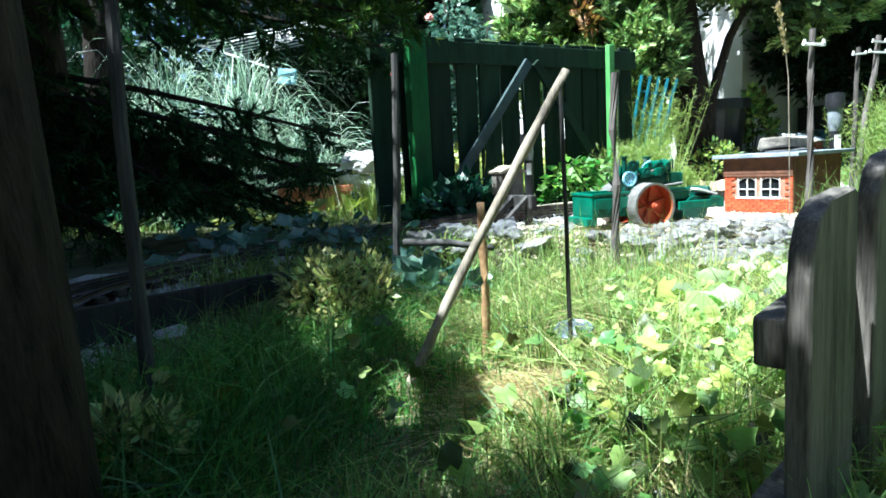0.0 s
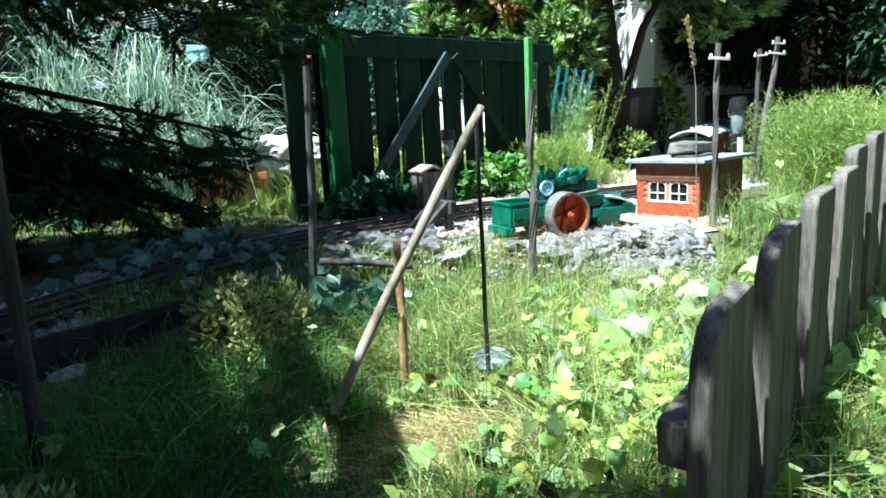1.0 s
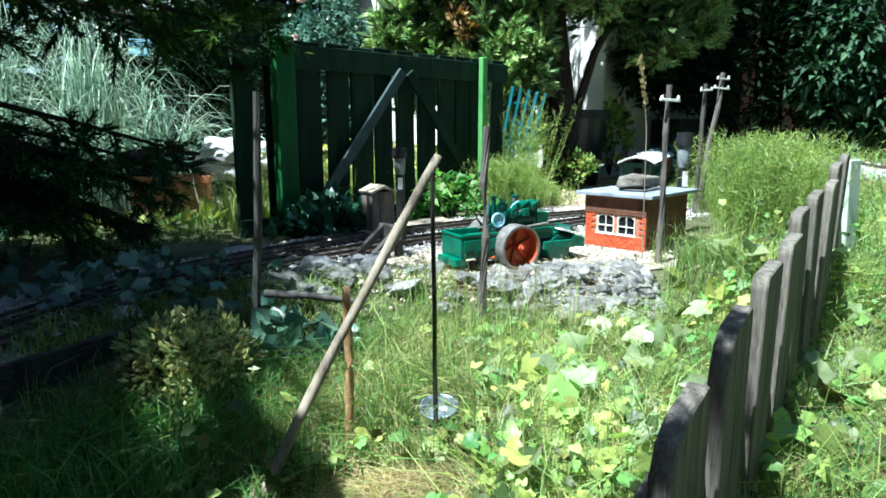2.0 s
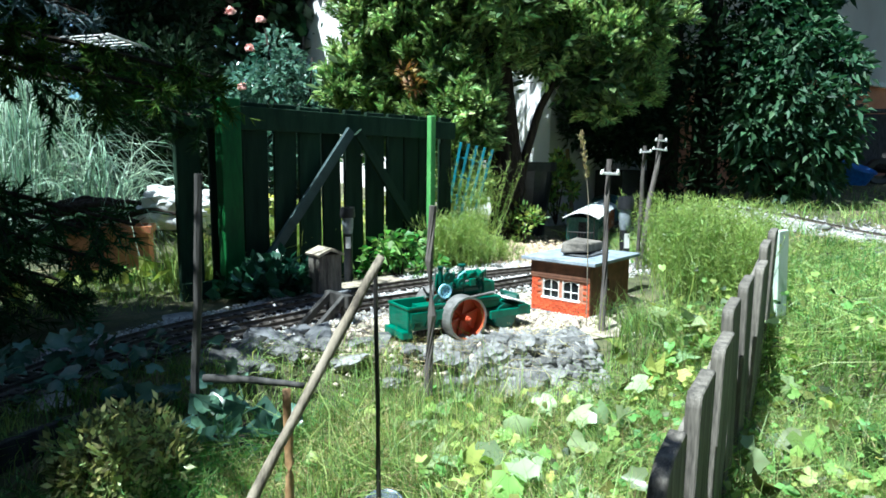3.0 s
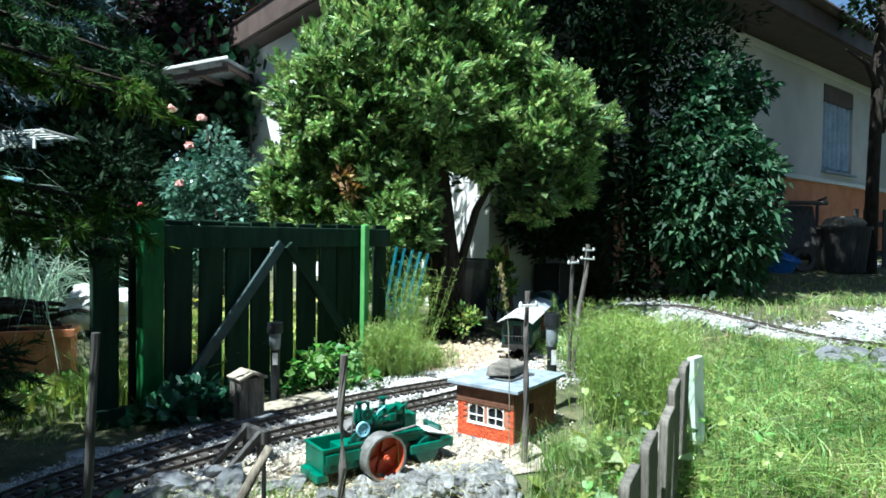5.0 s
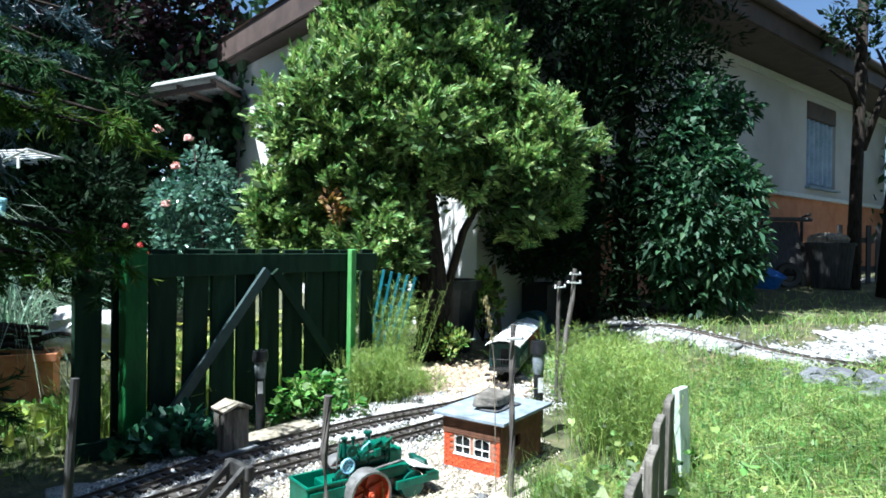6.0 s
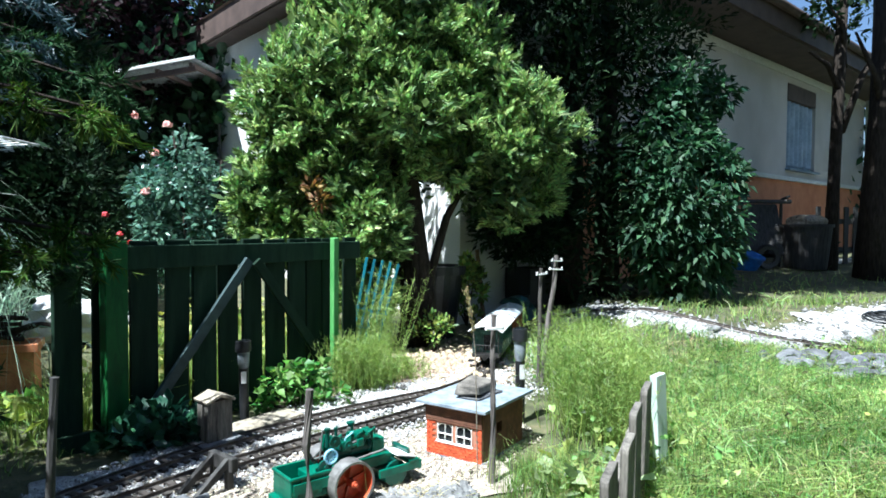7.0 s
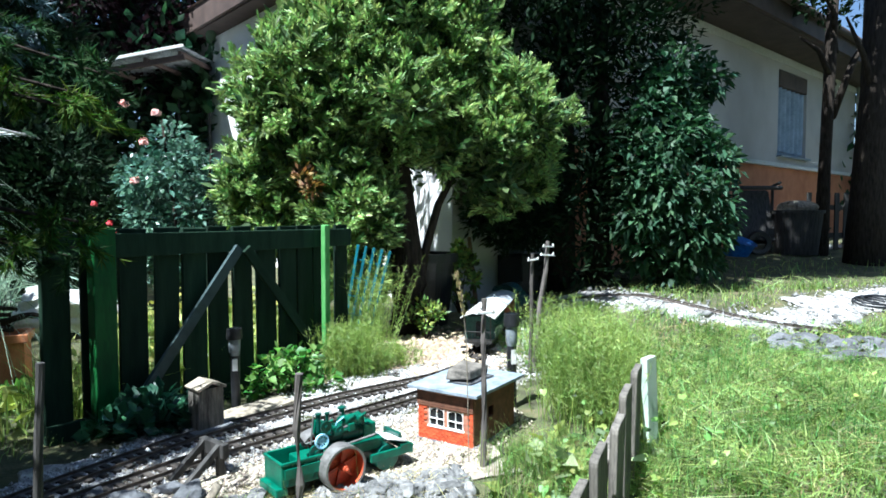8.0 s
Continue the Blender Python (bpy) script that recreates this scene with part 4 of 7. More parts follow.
def locomotive():
    """A tank locomotive: frame, side tanks, boiler, cab with a rounded roof, chimney and dome."""
    t = thing("tank_locomotive", "dark blue-green model tank locomotive with a rounded cab roof", "model locomotive")
    L = 0.36
    bm = N()
    box(bm, (L, 0.13, 0.02), (0, 0, 0.056), bevel=0.003)
    part("frame", bm, M["black_metal"], t)
    bm = N()
    rod(bm, (-0.02, 0, 0.125), (L / 2 - 0.01, 0, 0.125), 0.046, seg=26)
    for x in (0.03, 0.09, 0.15):
        rod(bm, (x - 0.003, 0, 0.125), (x + 0.003, 0, 0.125), 0.048, seg=26)
    part("boiler", bm, M["coach_green"], t)
    for s in (-1, 1):
        bm = N()
        box(bm, (0.15, 0.032, 0.075), (0.045, s * 0.062, 0.105), bevel=0.004)
        part("side_tank", bm, M["teal_dark"], t)
        wall_panel("cab_side", 0.115, 0.15, 0.005, M["teal_dark"], t, pose(-0.165, s * 0.078, 0.066), [(0.035, 0.08, 0.08, 0.125)])
    for x, hole in ((-0.165, [(0.03, 0.065, 0.085, 0.125), (0.09, 0.125, 0.085, 0.125)]), (-0.05, [])):
        wall_panel("cab_end", 0.155, 0.16, 0.005, M["teal_dark"], t, pose(x, -0.0775, 0.066, 0, 0, 90), hole)
    bm = N()
    prev = None
    for x in (-0.19, -0.03):
        ring = [bm.verts.new((x, 0.088 * math.sin(radians(-80 + 16 * k)), 0.185 + 0.062 * math.cos(radians(-80 + 16 * k)))) for k in range(11)]
        ring += [bm.verts.new((x, 0.084 * math.sin(radians(80 - 16 * k)), 0.181 + 0.062 * math.cos(radians(80 - 16 * k)))) for k in range(11)]
        if prev:
            for k in range(22):
                bm.faces.new((prev[k], prev[(k + 1) % 22], ring[(k + 1) % 22], ring[k]))
        else:
            bm.faces.new(ring)
        prev = ring
    bm.faces.new(prev[::-1])
    bmesh.ops.recalc_face_normals(bm, faces=bm.faces)
    part("cab_roof", bm, M["teal_dark"], t)
    bm = N()
    lathe(bm, [(0.014, 0.16), (0.013, 0.215), (0.019, 0.222), (0.019, 0.228), (0.010, 0.228)], 18, pose(0.145, 0, 0))
    part("chimney", bm, M["black_metal"], t)
    bm = N()
    lathe(bm, [(0.02, 0.16), (0.02, 0.185), (0.014, 0.197), (0.001, 0.20)], 18, pose(0.06, 0, 0))
    part("dome", bm, M["steel"], t)
    for x in (-0.11, 0.0, 0.11):
        for s in (-1, 1):
            bm = N()
            rod(bm, (x, s * 0.028, 0.027), (x, s * 0.036, 0.027), 0.027, seg=22)
            part("wheel", bm, M["black_metal"], t)
    bm = N()
    for s in (-1, 1):
        box(bm, (0.26, 0.004, 0.008), (0, s * 0.04, 0.024))
    part("coupling_rod", bm, M["steel"], t)
    return t


on_track(TRACK, REAR + 1.32, locomotive())


# ---------------------------------------------------------------- poles, lamps and sticks
def telegraph_pole(name, label, foot, top, r, arms, mat_, group=""):
    """A slim leaning pole with white cross-arms and insulators."""
    foot, top = Vector(foot), Vector(top)
    t = thing(name, label, "pole", pose(*foot), group)
    d = top - foot
    pts = [d * k + Vector((random.uniform(-1, 1), random.uniform(-1, 1), 0)) * r * 0.5 * (0 < k < 1) for k in (0, 0.25, 0.5, 0.75, 1)]
    pts[0] = pts[0] - d.normalized() * 0.04
    part("shaft", limb(N(), pts, [r * 1.1, r, r, r * 0.95, r * 0.9], 8, 0.06), mat_, t)
    for drop, w in arms:
        p = d * (1 - drop / d.length)
        bm = N()
        box(bm, (w, 0.007, 0.008), (p.x, p.y - r, p.z), (0, random.uniform(-4, 4), 18), bevel=0.001)
        arm = part("cross_arm", bm, M["white"], t, "white cross-arm")
        for s in (-0.42, 0.42):
            bm = N()
            rod(bm, (p.x + s * w * 0.95, p.y - r + s * w * 0.3, p.z + 0.002), (p.x + s * w * 0.95, p.y - r + s * w * 0.3, p.z + 0.014), 0.0055, 0.004, 8)
            part("insulator", bm, M["white"], arm)
    return t


telegraph_pole("telegraph_pole", "leaning grey model telegraph pole with two white cross-arms", (1.72, 3.05, 0.15), (1.798, 3.047, 0.835), 0.013, [(0.03, 0.08), (0.075, 0.10)], M["pole"], "model telegraph poles")
telegraph_pole("telegraph_pole", "slim grey model telegraph pole with one white cross-arm", (1.665, 2.98, 0.15), (1.655, 2.93, 0.775), 0.010, [(0.03, 0.075)], M["pole"], "model telegraph poles")
telegraph_pole("telegraph_pole", "slim grey model telegraph pole standing by the hut", (1.0, 1.89, 0.13), (1.005, 1.896, 0.70), 0.0100, [(0.045, 0.075)], M["pole"], "model telegraph poles")
telegraph_pole("wooden_stake", "grey wooden stake standing beside the steam roller", (0.385, 1.571, 0.02), (0.396, 1.57, 0.578), 0.0115, [], M["pole"])
telegraph_pole("wooden_stake", "dark wooden stake standing in the shade", (-0.175, 1.51, 0.03), (-0.145, 1.512, 0.655), 0.010, [], M["dark_wood"])
telegraph_pole("wooden_stake", "black stake standing in the deep shade", (-0.43, 0.78, -0.02), (-0.485, 0.90, 0.92), 0.011, [], M["dark_wood"])
telegraph_pole("wire_stake", "thin black metal rod pushed into the grass", (0.226, 1.08, 0.03), (0.221, 1.08, 0.50), 0.0042, [], M["black_metal"])


def stick(name, label, pts, r0, r1, mat_, knots=(), rough=1.0):
    n = 14
    P = [Vector(p) for p in pts]
    line, rad = [], []
    for i in range(n + 1):
        k = i / n * (len(P) - 1)
        a = min(int(k), len(P) - 2)
        p = P[a].lerp(P[a + 1], k - a)
        line.append(p + Vector((random.uniform(-1, 1), random.uniform(-1, 1), random.uniform(-1, 1))) * r0 * 0.08 * rough)
        rad.append((r0 + (r1 - r0) * i / n) * (1.2 if i in knots else 1.0))
    o_ = part(name, limb(N(), line, rad, 10, 0.07 * rough), mat_, smooth=True)
    return tagged(o_, label, "stick")


stick("leaning_stick", "pale peeled stick leaning across the grass", [(-0.092, 0.915, -0.05), (0.06, 0.99, 0.235), (0.23, 1.066, 0.528)], 0.0088, 0.0078, M["stick"], (5, 11))
stick("cane_peg", "short brown knotted cane pushed upright in the grass", [(0.066, 1.064, -0.03), (0.072, 1.064, 0.15), (0.070, 1.064, 0.305)], 0.0078, 0.0072, M["cane"], (5, 10), 0.25)
stick("fallen_branch", "grey branch lying at the edge of the track bed", [(-0.15, 1.50, 0.185), (-0.03, 1.475, 0.182), (0.08, 1.47, 0.165)], 0.010, 0.007, M["dark_wood"], (4,))


def garden_lamp(at, h):
    t = thing("solar_lamp", "black solar garden lamp with a clear lens and white label", "lamp", pose(*at, random.uniform(-2, 2), random.uniform(-2, 2), 0), "solar garden lamps")
    bm = N()
    rod(bm, (0, 0, -0.03), (0, 0, h * 0.66), 0.019, 0.021, 18)
    part("post", bm, M["black_plastic"], t)
    bm = N()
    lathe(bm, [(0.019, h * 0.66), (0.024, h * 0.70), (0.026, h * 0.86), (0.024, h * 0.88)], 22)
    part("lens", bm, M["clear"], t, "clear ribbed plastic lens", True)
    bm = N()
    rod(bm, (0, 0, h * 0.87), (0, 0, h * 0.91), 0.033, 0.034, 26)
    rod(bm, (0, 0, h * 0.91), (0, 0, h), 0.034, 0.031, 26)
    part("cap", bm, M["black_plastic"], t)
    bm = N()
    rod(bm, (0, 0, h * 1.0), (0, 0, h * 1.008), 0.026, seg=4)
    part("solar_cell", bm, M["window"], t)
    bm = N()
    box(bm, (0.022, 0.002, h * 0.15), (0, -0.0215, h * 0.55))
    part("label", bm, M["white"], t)
    return t


garden_lamp((0.214, 2.84, float(gz(.214, 2.84))), 0.345)
garden_lamp((1.345, 2.46, float(gz(1.34, 2.46))), 0.405)

# little wooden post box with a roof by the fence
wb = thing("wooden_box", "small weathered wooden box with a pitched board roof", "wooden box", pose(0.115, 2.50, float(gz(.12, 2.5)) + 0.02, 0, 0, 30))
bm = N()
box(bm, (0.098, 0.085, 0.165), (0, 0, 0.0825), bevel=0.004, jitter=0.002)
part("body", bm, M["grey_wood"], wb)
for s in (-1, 1):
    bm = N()
    box(bm, (0.064, 0.105, 0.011), (s * 0.027, 0, 0.174), (0, s * 22, 0), bevel=0.002)
    part("roof_board", bm, M["stick"], wb)
bm = N()
box(bm, (0.16, 0.13, 0.035), (0, 0, -0.004), bevel=0.006, jitter=0.006)
part("plinth", bm, M["slate"], wb)

# wooden buffer stop at the end of the siding
bs = thing("buffer_stop", "dark wooden model buffer stop leaning in the gravel", "buffer stop", pose(0.14, 2.075, float(gz(.14, 2.07)), 0, 0, 36))
for y in (-0.04, 0.04):
    bm = N()
    box(bm, (0.15, 0.018, 0.022), (-0.035, y, 0.055), (0, -38, 0), bevel=0.003)
    part("strut", bm, M["dark_wood"], bs)
    bm = N()
    box(bm, (0.022, 0.020, 0.11), (0.025, y, 0.05), bevel=0.003)
    part("upright", bm, M["dark_wood"], bs)
bm = N()
box(bm, (0.024, 0.13, 0.045), (0.03, 0, 0.088), bevel=0.004)
part("beam", bm, M["dark_wood"], bs)

# enamel bowl in the grass
bowl = N()
lathe(bowl, [(0.001, 0.003), (0.022, 0.003), (0.032, 0.018), (0.036, 0.026), (0.039, 0.026), (0.034, 0.016), (0.024, 0.0), (0.001, 0.0)], 30)
o = part("metal_bowl", bowl, M["zinc"], smooth=True)
o.matrix_world = pose(0.238, 1.14, float(gz(.24, 1.14)) + 0.022, 14, -4, 0)
tagged(o, "small shiny metal bowl standing in the grass", "bowl")


# ---------------------------------------------------------------- stones
def rocks(spots, label, mat_, group):
    for i, (x, y, s) in enumerate(spots):
        o_ = part("rock", stone_mesh((s * 1.25, s * random.uniform(0.65, 1.0), s * random.uniform(0.40, 0.68)), i * 7 + int(x * 50), 3, 0.40), mat_)
        o_.matrix_world = pose(x, y, float(gz(x, y)) + s * 0.24, random.uniform(-22, 22), random.uniform(-22, 22), random.uniform(0, 360))
        tagged(o_, label, "rock", group)


edge = []
for i in range(48):
    k = i / 47
    x = -0.20 + 1.08 * k
    y = float(np.interp(x, [-0.45, -0.2, 0.1, 0.5, 0.9, 1.15], [1.62, 1.78, 1.80, 1.74, 1.70, 1.86])) + random.uniform(-0.09, 0.09)
    edge.append((x, y, random.uniform(0.016, 0.046)))
rocks(edge, "rough grey rock at the edge of the gravel", M["rock"], "edging rocks")
bank = random.Random(12)
rocks([(bank.uniform(0.55, 0.88), bank.uniform(1.46, 1.82), bank.choice((0.018, 0.022, 0.026, 0.032, 0.045))) for _ in range(58)], "large pale grey rock bordering the track bed", M["rock"], "border rocks")
rocks([(-0.05, 1.93, 0.05), (0.04, 1.98, 0.04), (-0.16, 2.0, 0.045), (0.10, 1.88, 0.055)], "dark angular stone lying on the gravel", M["slate"], "dark stones")
rocks([(3.36 + 0.105 * (i % 10), 3.22 - 0.03 * (i % 10) - 0.16 * (i // 10) + random.uniform(-.05, .05), random.uniform(0.035, 0.08)) for i in range(40)], "flat grey slate by the gravel path", M["slate"], "path slates")
bm = N()
box(bm, (0.36, 0.13, 0.02), bevel=0.004, jitter=0.006)
o = part("stone_slab", bm, M["stick"])
o.matrix_world = pose(0.28, 2.72, float(gz(.28, 2.72)) + 0.014, 0, 0, 36)
tagged(o, "pale flat slab lying at the foot of the fence", "slab")


# black hose left in loops on the gravel
bm = N()
loops = []
for k in range(41):
    a = k / 40 * 2.6 * 2 * math.pi
    rr = 0.11 + 0.012 * math.sin(a * 1.7)
    x, y = 4.86 + rr * 1.5 * math.cos(a) + 0.004 * k, 3.70 + rr * math.sin(a)
    loops.append((x, y, float(gz(x, y)) + 0.034 + 0.0006 * k))
o = part("garden_hose", limb(bm, loops, [0.009] * 41, 8), M["black_plastic"], smooth=True)
tagged(o, "black garden hose lying in loops on gravel", "hose")


# ---------------------------------------------------------------- behind the fence, garden side
tz = float(gz(-1.2, 4.45))
tr = thing("planter_trough", "orange terracotta planter trough standing behind the fence", "planter", pose(-1.27, 4.40, tz, 0, 0, 8) @ Matrix.Diagonal((1.05, 1.0, 1.25, 1)))
bm = N()
for (sx, sy, cx_, cy_) in ((0.44, 0.02, 0, -0.11), (0.44, 0.02, 0, 0.11), (0.02, 0.2, -0.21, 0), (0.02, 0.2, 0.21, 0)):
    box(bm, (sx, sy, 0.26), (cx_, cy_, 0.13))
box(bm, (0.42, 0.21, 0.02), (0, 0, 0.02))
part("body", bm, M["terracotta"], tr)
for (sx, sy, cx_, cy_) in ((0.48, 0.035, 0, -0.115), (0.48, 0.035, 0, 0.115), (0.035, 0.2, -0.222, 0), (0.035, 0.2, 0.222, 0)):
    bm = N()
    box(bm, (sx, sy, 0.04), (cx_, cy_, 0.255), bevel=0.004)
    part("rim", bm, M["terracotta"], tr)
bm = N()
box(bm, (0.40, 0.2, 0.02), (0, 0, 0.225))
part("earth", bm, M["soil"], tr)
o = part("pale_rock", stone_mesh((0.26, 0.16, 0.15), 77, 4, 0.55), M["white"])
o.matrix_world = pose(-0.98, 4.72, float(gz(-1., 4.7)) + 0.40, 0, 0, 10)
tagged(o, "large rough whitish rock behind the trough", "rock")
stump = random.Random(4)
for k in range(9):
    x, y = -1.27 + stump.uniform(-0.34, 0.26), 4.40 + stump.uniform(-0.08, 0.12)
    a = stump.uniform(-0.5, 0.5)
    z = tz + 0.35 + 0.018 * k
    stick("driftwood", "dark weathered root lying on the trough", [(x - 0.22 * math.cos(a), y - 0.2 * math.sin(a), z - 0.02), (x, y, z + stump.uniform(0.0, 0.04)), (x + 0.22 * math.cos(a), y + 0.2 * math.sin(a), z - 0.01)], stump.uniform(0.018, 0.034), 0.012, M["bark"], (3, 8), 3.0)

# folding clothes rack with a few pegs
rk = thing("clothes_rack", "folding white wire clothes rack with pegs on it", "clothes rack", pose(-1.95, 5.7, float(gz(-1.9, 5.7)), 0, 0, -12))
for i in range(8):
    bm = N()
    y = -0.35 + i * 0.1
    rod(bm, (-0.55, y, 1.55), (0.55, y, 1.62), 0.006, seg=8)
    part("wire", bm, M["white"], rk)
for s in (-1, 1):
    bm = N()
    rod(bm, (s * 0.55, -0.36, 1.585 + s * 0.035), (s * 0.55, 0.36, 1.585 + s * 0.035), 0.011, seg=8)
    rod(bm, (s * 0.55, -0.36, 1.585 + s * 0.035), (-s * 0.15, -0.30, 1.28), 0.010, seg=8)
    part("arm", bm, M["white"], rk)
    bm = N()
    rod(bm, (-s * 0.15, -0.30, 1.28), (s * 0.5, -0.3, 0.0), 0.011, seg=8)
    rod(bm, (-s * 0.15, 0.30, 1.28), (s * 0.5, 0.3, 0.0), 0.011, seg=8)
    rod(bm, (s * 0.5, -0.3, 0.01), (s * 0.5, 0.3, 0.01), 0.011, seg=8)
    part("leg", bm, M["white"], rk)
for i in range(6):
    bm = N()
    box(bm, (0.02, 0.015, 0.09), (0.12 + 0.05 * i, -0.35 + 0.1 * (i % 3), 1.55), bevel=0.003)
    part("peg", bm, M["white"], rk)
bm = N()
box(bm, (0.18, 0.03, 0.13), (0.22, -0.2, 1.22), (0, 8, 0), bevel=0.01)
part("basket", bm, M["light_blue"], rk, "light blue peg basket")

# teal plastic trellis leaning by the fence end
tl = thing("trellis", "teal plastic lattice panel leaning behind the fence", "trellis", pose(0.80, 3.72, float(gz(.85, 3.7)) + 0.17, 6, 12, -12))
for i in range(5):
    bm = N()
    box(bm, (0.016, 0.008, 0.50), (i * 0.042, 0, 0.25), (0, -2 + i * 1.2, 0), bevel=0.002)
    part("slat", bm, M["teal"], tl)
for i in range(4):
    bm = N()
    box(bm, (0.19, 0.006, 0.010), (0.085, 0.008, 0.08 + i * 0.11), (0, 3, 0), bevel=0.002)
    part("cross_bar", bm, M["teal"], tl)


def plant_pot(at, r, h, mat_, label):
    bm = N()
    lathe(bm, [(0.001, 0), (r * 0.75, 0), (r, h * 0.88), (r * 1.1, h * 0.88), (r * 1.1, h), (r * 0.95, h), (r * 0.9, h * 0.9), (0.001, h * 0.9)], 26)
    o_ = part("plant_pot", bm, mat_, smooth=False)
    o_.matrix_world = pose(*at)
    return tagged(o_, label, "plant pot")


plant_pot((1.53, 4.58, float(gz(1.5, 4.5)) - 0.01), 0.235, 0.54, M["black_plastic"], "large black plastic pot under the tree")
pot = thing("square_planter", "square black plastic planter by the house wall", "plant pot", pose(2.52, 5.0, float(gz(2.52, 5.0)), 0, 0, 22))
for sx, sy, px_, py_ in ((0.30, 0.02, 0, -0.14), (0.30, 0.02, 0, 0.14), (0.02, 0.26, -0.14, 0), (0.02, 0.26, 0.14, 0)):
    bm = N()
    box(bm, (sx, sy, 0.42), (px_, py_, 0.21), bevel=0.004)
    part("side", bm, M["black_plastic"], pot)
bm = N()
box(bm, (0.26, 0.26, 0.02), (0, 0, 0.37))
part("earth", bm, M["soil"], pot)
stick("brown_stick", "brown wooden slat leaning by the black pots", [(2.03, 4.80, 0.2), (1.98, 4.84, 0.80)], 0.018, 0.016, M["cane"])


# ---------------------------------------------------------------- house
HC = Vector((1.86, 4.92, 0))
d1, d2 = Vector((0.906, 0.423, 0)), Vector((-0.423, 0.906, 0))
HL, HWD, ZP, ZE = 10.4, 5.4, 1.72, 3.40
house = thing("house", "pale rendered house with terracotta plinth and wide brown eaves", "house", pose(HC.x, HC.y, 0, 0, 0, math.degrees(math.atan2(d1.y, d1.x))))
ws = 6.70      # window along the long wall
wall_panel("long_wall", HL, ZE - ZP - 0.05, 0.24, M["plaster_shade"], house, pose(0, 0.12, ZP + 0.05), [(ws, ws + 1.17, 0.13, 1.42)])
wall_panel("plinth_wall", HL - 1.3, ZP, 0.22, M["plinth"], house, pose(1.3, 0.12, 0))
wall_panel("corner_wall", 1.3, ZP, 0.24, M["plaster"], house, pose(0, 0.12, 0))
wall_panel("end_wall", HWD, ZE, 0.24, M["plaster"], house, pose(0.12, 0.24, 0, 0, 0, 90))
wall_panel("back_wall", HL, ZE, 0.24, M["plaster"], house, pose(0, HWD + 0.12, 0))
wall_panel("far_wall", HWD, ZE, 0.24, M["plaster"], house, pose(HL - 0.12, 0.24, 0, 0, 0, 90))
bm = N()
box(bm, (HL + 0.02, 0.30, 0.06), (HL / 2, 0.10, ZP + 0.02), bevel=0.008)
part("ledge", bm, M["white"], house, "white ledge above the plinth")
bm = N()
box(bm, (HL + 0.92, HWD + 1.4, 0.06), (HL / 2 + 0.19, HWD / 2 + 0.1, ZE + 0.03))
part("soffit", bm, M["soffit"], house)
for sz, at in [((HL + 0.96, 0.04, 0.30), (HL / 2 + 0.19, y, ZE + 0.17)) for y in (-0.62, HWD + 0.82)] + [((0.04, HWD + 1.4, 0.30), (x, HWD / 2 + 0.1, ZE + 0.17)) for x in (-0.29, HL + 0.67)]:
    bm = N()
    box(bm, sz, at, bevel=0.004)
    part("fascia", bm, M["soffit"], house)
bm = N()
b_ = [bm.verts.new(p) for p in ((-0.34, -0.68, ZE + 0.325), (HL + 0.72, -0.68, ZE + 0.325), (HL + 0.72, HWD + 0.88, ZE + 0.325), (-0.34, HWD + 0.88, ZE + 0.325))]
r_ = [bm.verts.new(p) for p in ((2.2, HWD / 2, ZE + 1.1), (HL - 2.2, HWD / 2, ZE + 1.1))]
for f in ((b_[0], b_[1], r_[1], r_[0]), (b_[1], b_[2], r_[1]), (b_[2], b_[3], r_[0], r_[1]), (b_[3], b_[0], r_[0]), (b_[3], b_[2], b_[1], b_[0])):
    bm.faces.new(f)
part("roof", bm, M["roof"], house)
bm = N()
rod(bm, (-0.34, -0.69, ZE + 0.30), (HL + 0.72, -0.69, ZE + 0.27), 0.055, seg=12)
part("gutter", bm, M["soffit"], house)
bm = N()
box(bm, (HL, 0.02, 0.10), (HL / 2, -0.012, ZE - 0.07))
part("frieze", bm, M["white"], house)
bm = N()
rod(bm, (HL + 0.02, -0.06, 0.2), (HL + 0.02, -0.06, ZE), 0.05, seg=12)
part("downpipe", bm, M["white"], house)
hw_ = thing("window", "", "")
hw_.parent = house
hw_.matrix_basis = pose(ws + 0.585, 0.0, ZP + 0.05)
bm = N()
for s in (-1, 1):
    box(bm, (0.05, 0.07, 1.27), (s * 0.559, 0.10, 0.775), bevel=0.004)
    box(bm, (1.16, 0.07, 0.05), (0, 0.10, 0.775 + s * 0.61), bevel=0.004)
box(bm, (0.045, 0.06, 1.2), (0, 0.10, 0.79))
part("window_frame", bm, M["curtain"], hw_)
for s in (-1, 1):
    bm = N()
    box(bm, (0.50, 0.006, 1.16), (s * 0.28, 0.115, 0.775))
    part("pane", bm, M["window"], hw_)
bm = N()
prev = None
for i in range(49):
    x = -0.54 + 1.08 * i / 48
    y = 0.06 + 0.045 * math.sin(i * 0.785)
    a, b = bm.verts.new((x, y, 0.19)), bm.verts.new((x, y, 1.16))
    if prev:
        bm.faces.new((prev[0], a, b, prev[1]))
    prev = (a, b)
part("roller_blind", bm, M["curtain"], hw_, "pale blue ribbed blind")
bm = N()
box(bm, (1.24, 0.12, 0.03), (0, -0.02, 0.112), bevel=0.005)
part("window_sill", bm, M["curtain"], hw_)
# dark brown box filling the top of the window opening
bm = N()
box(bm, (1.15, 0.10, 0.24), (0, 0.04, 1.29), bevel=0.01)
part("shutter_box", bm, M["soffit"], hw_, "dark brown box across the window head")

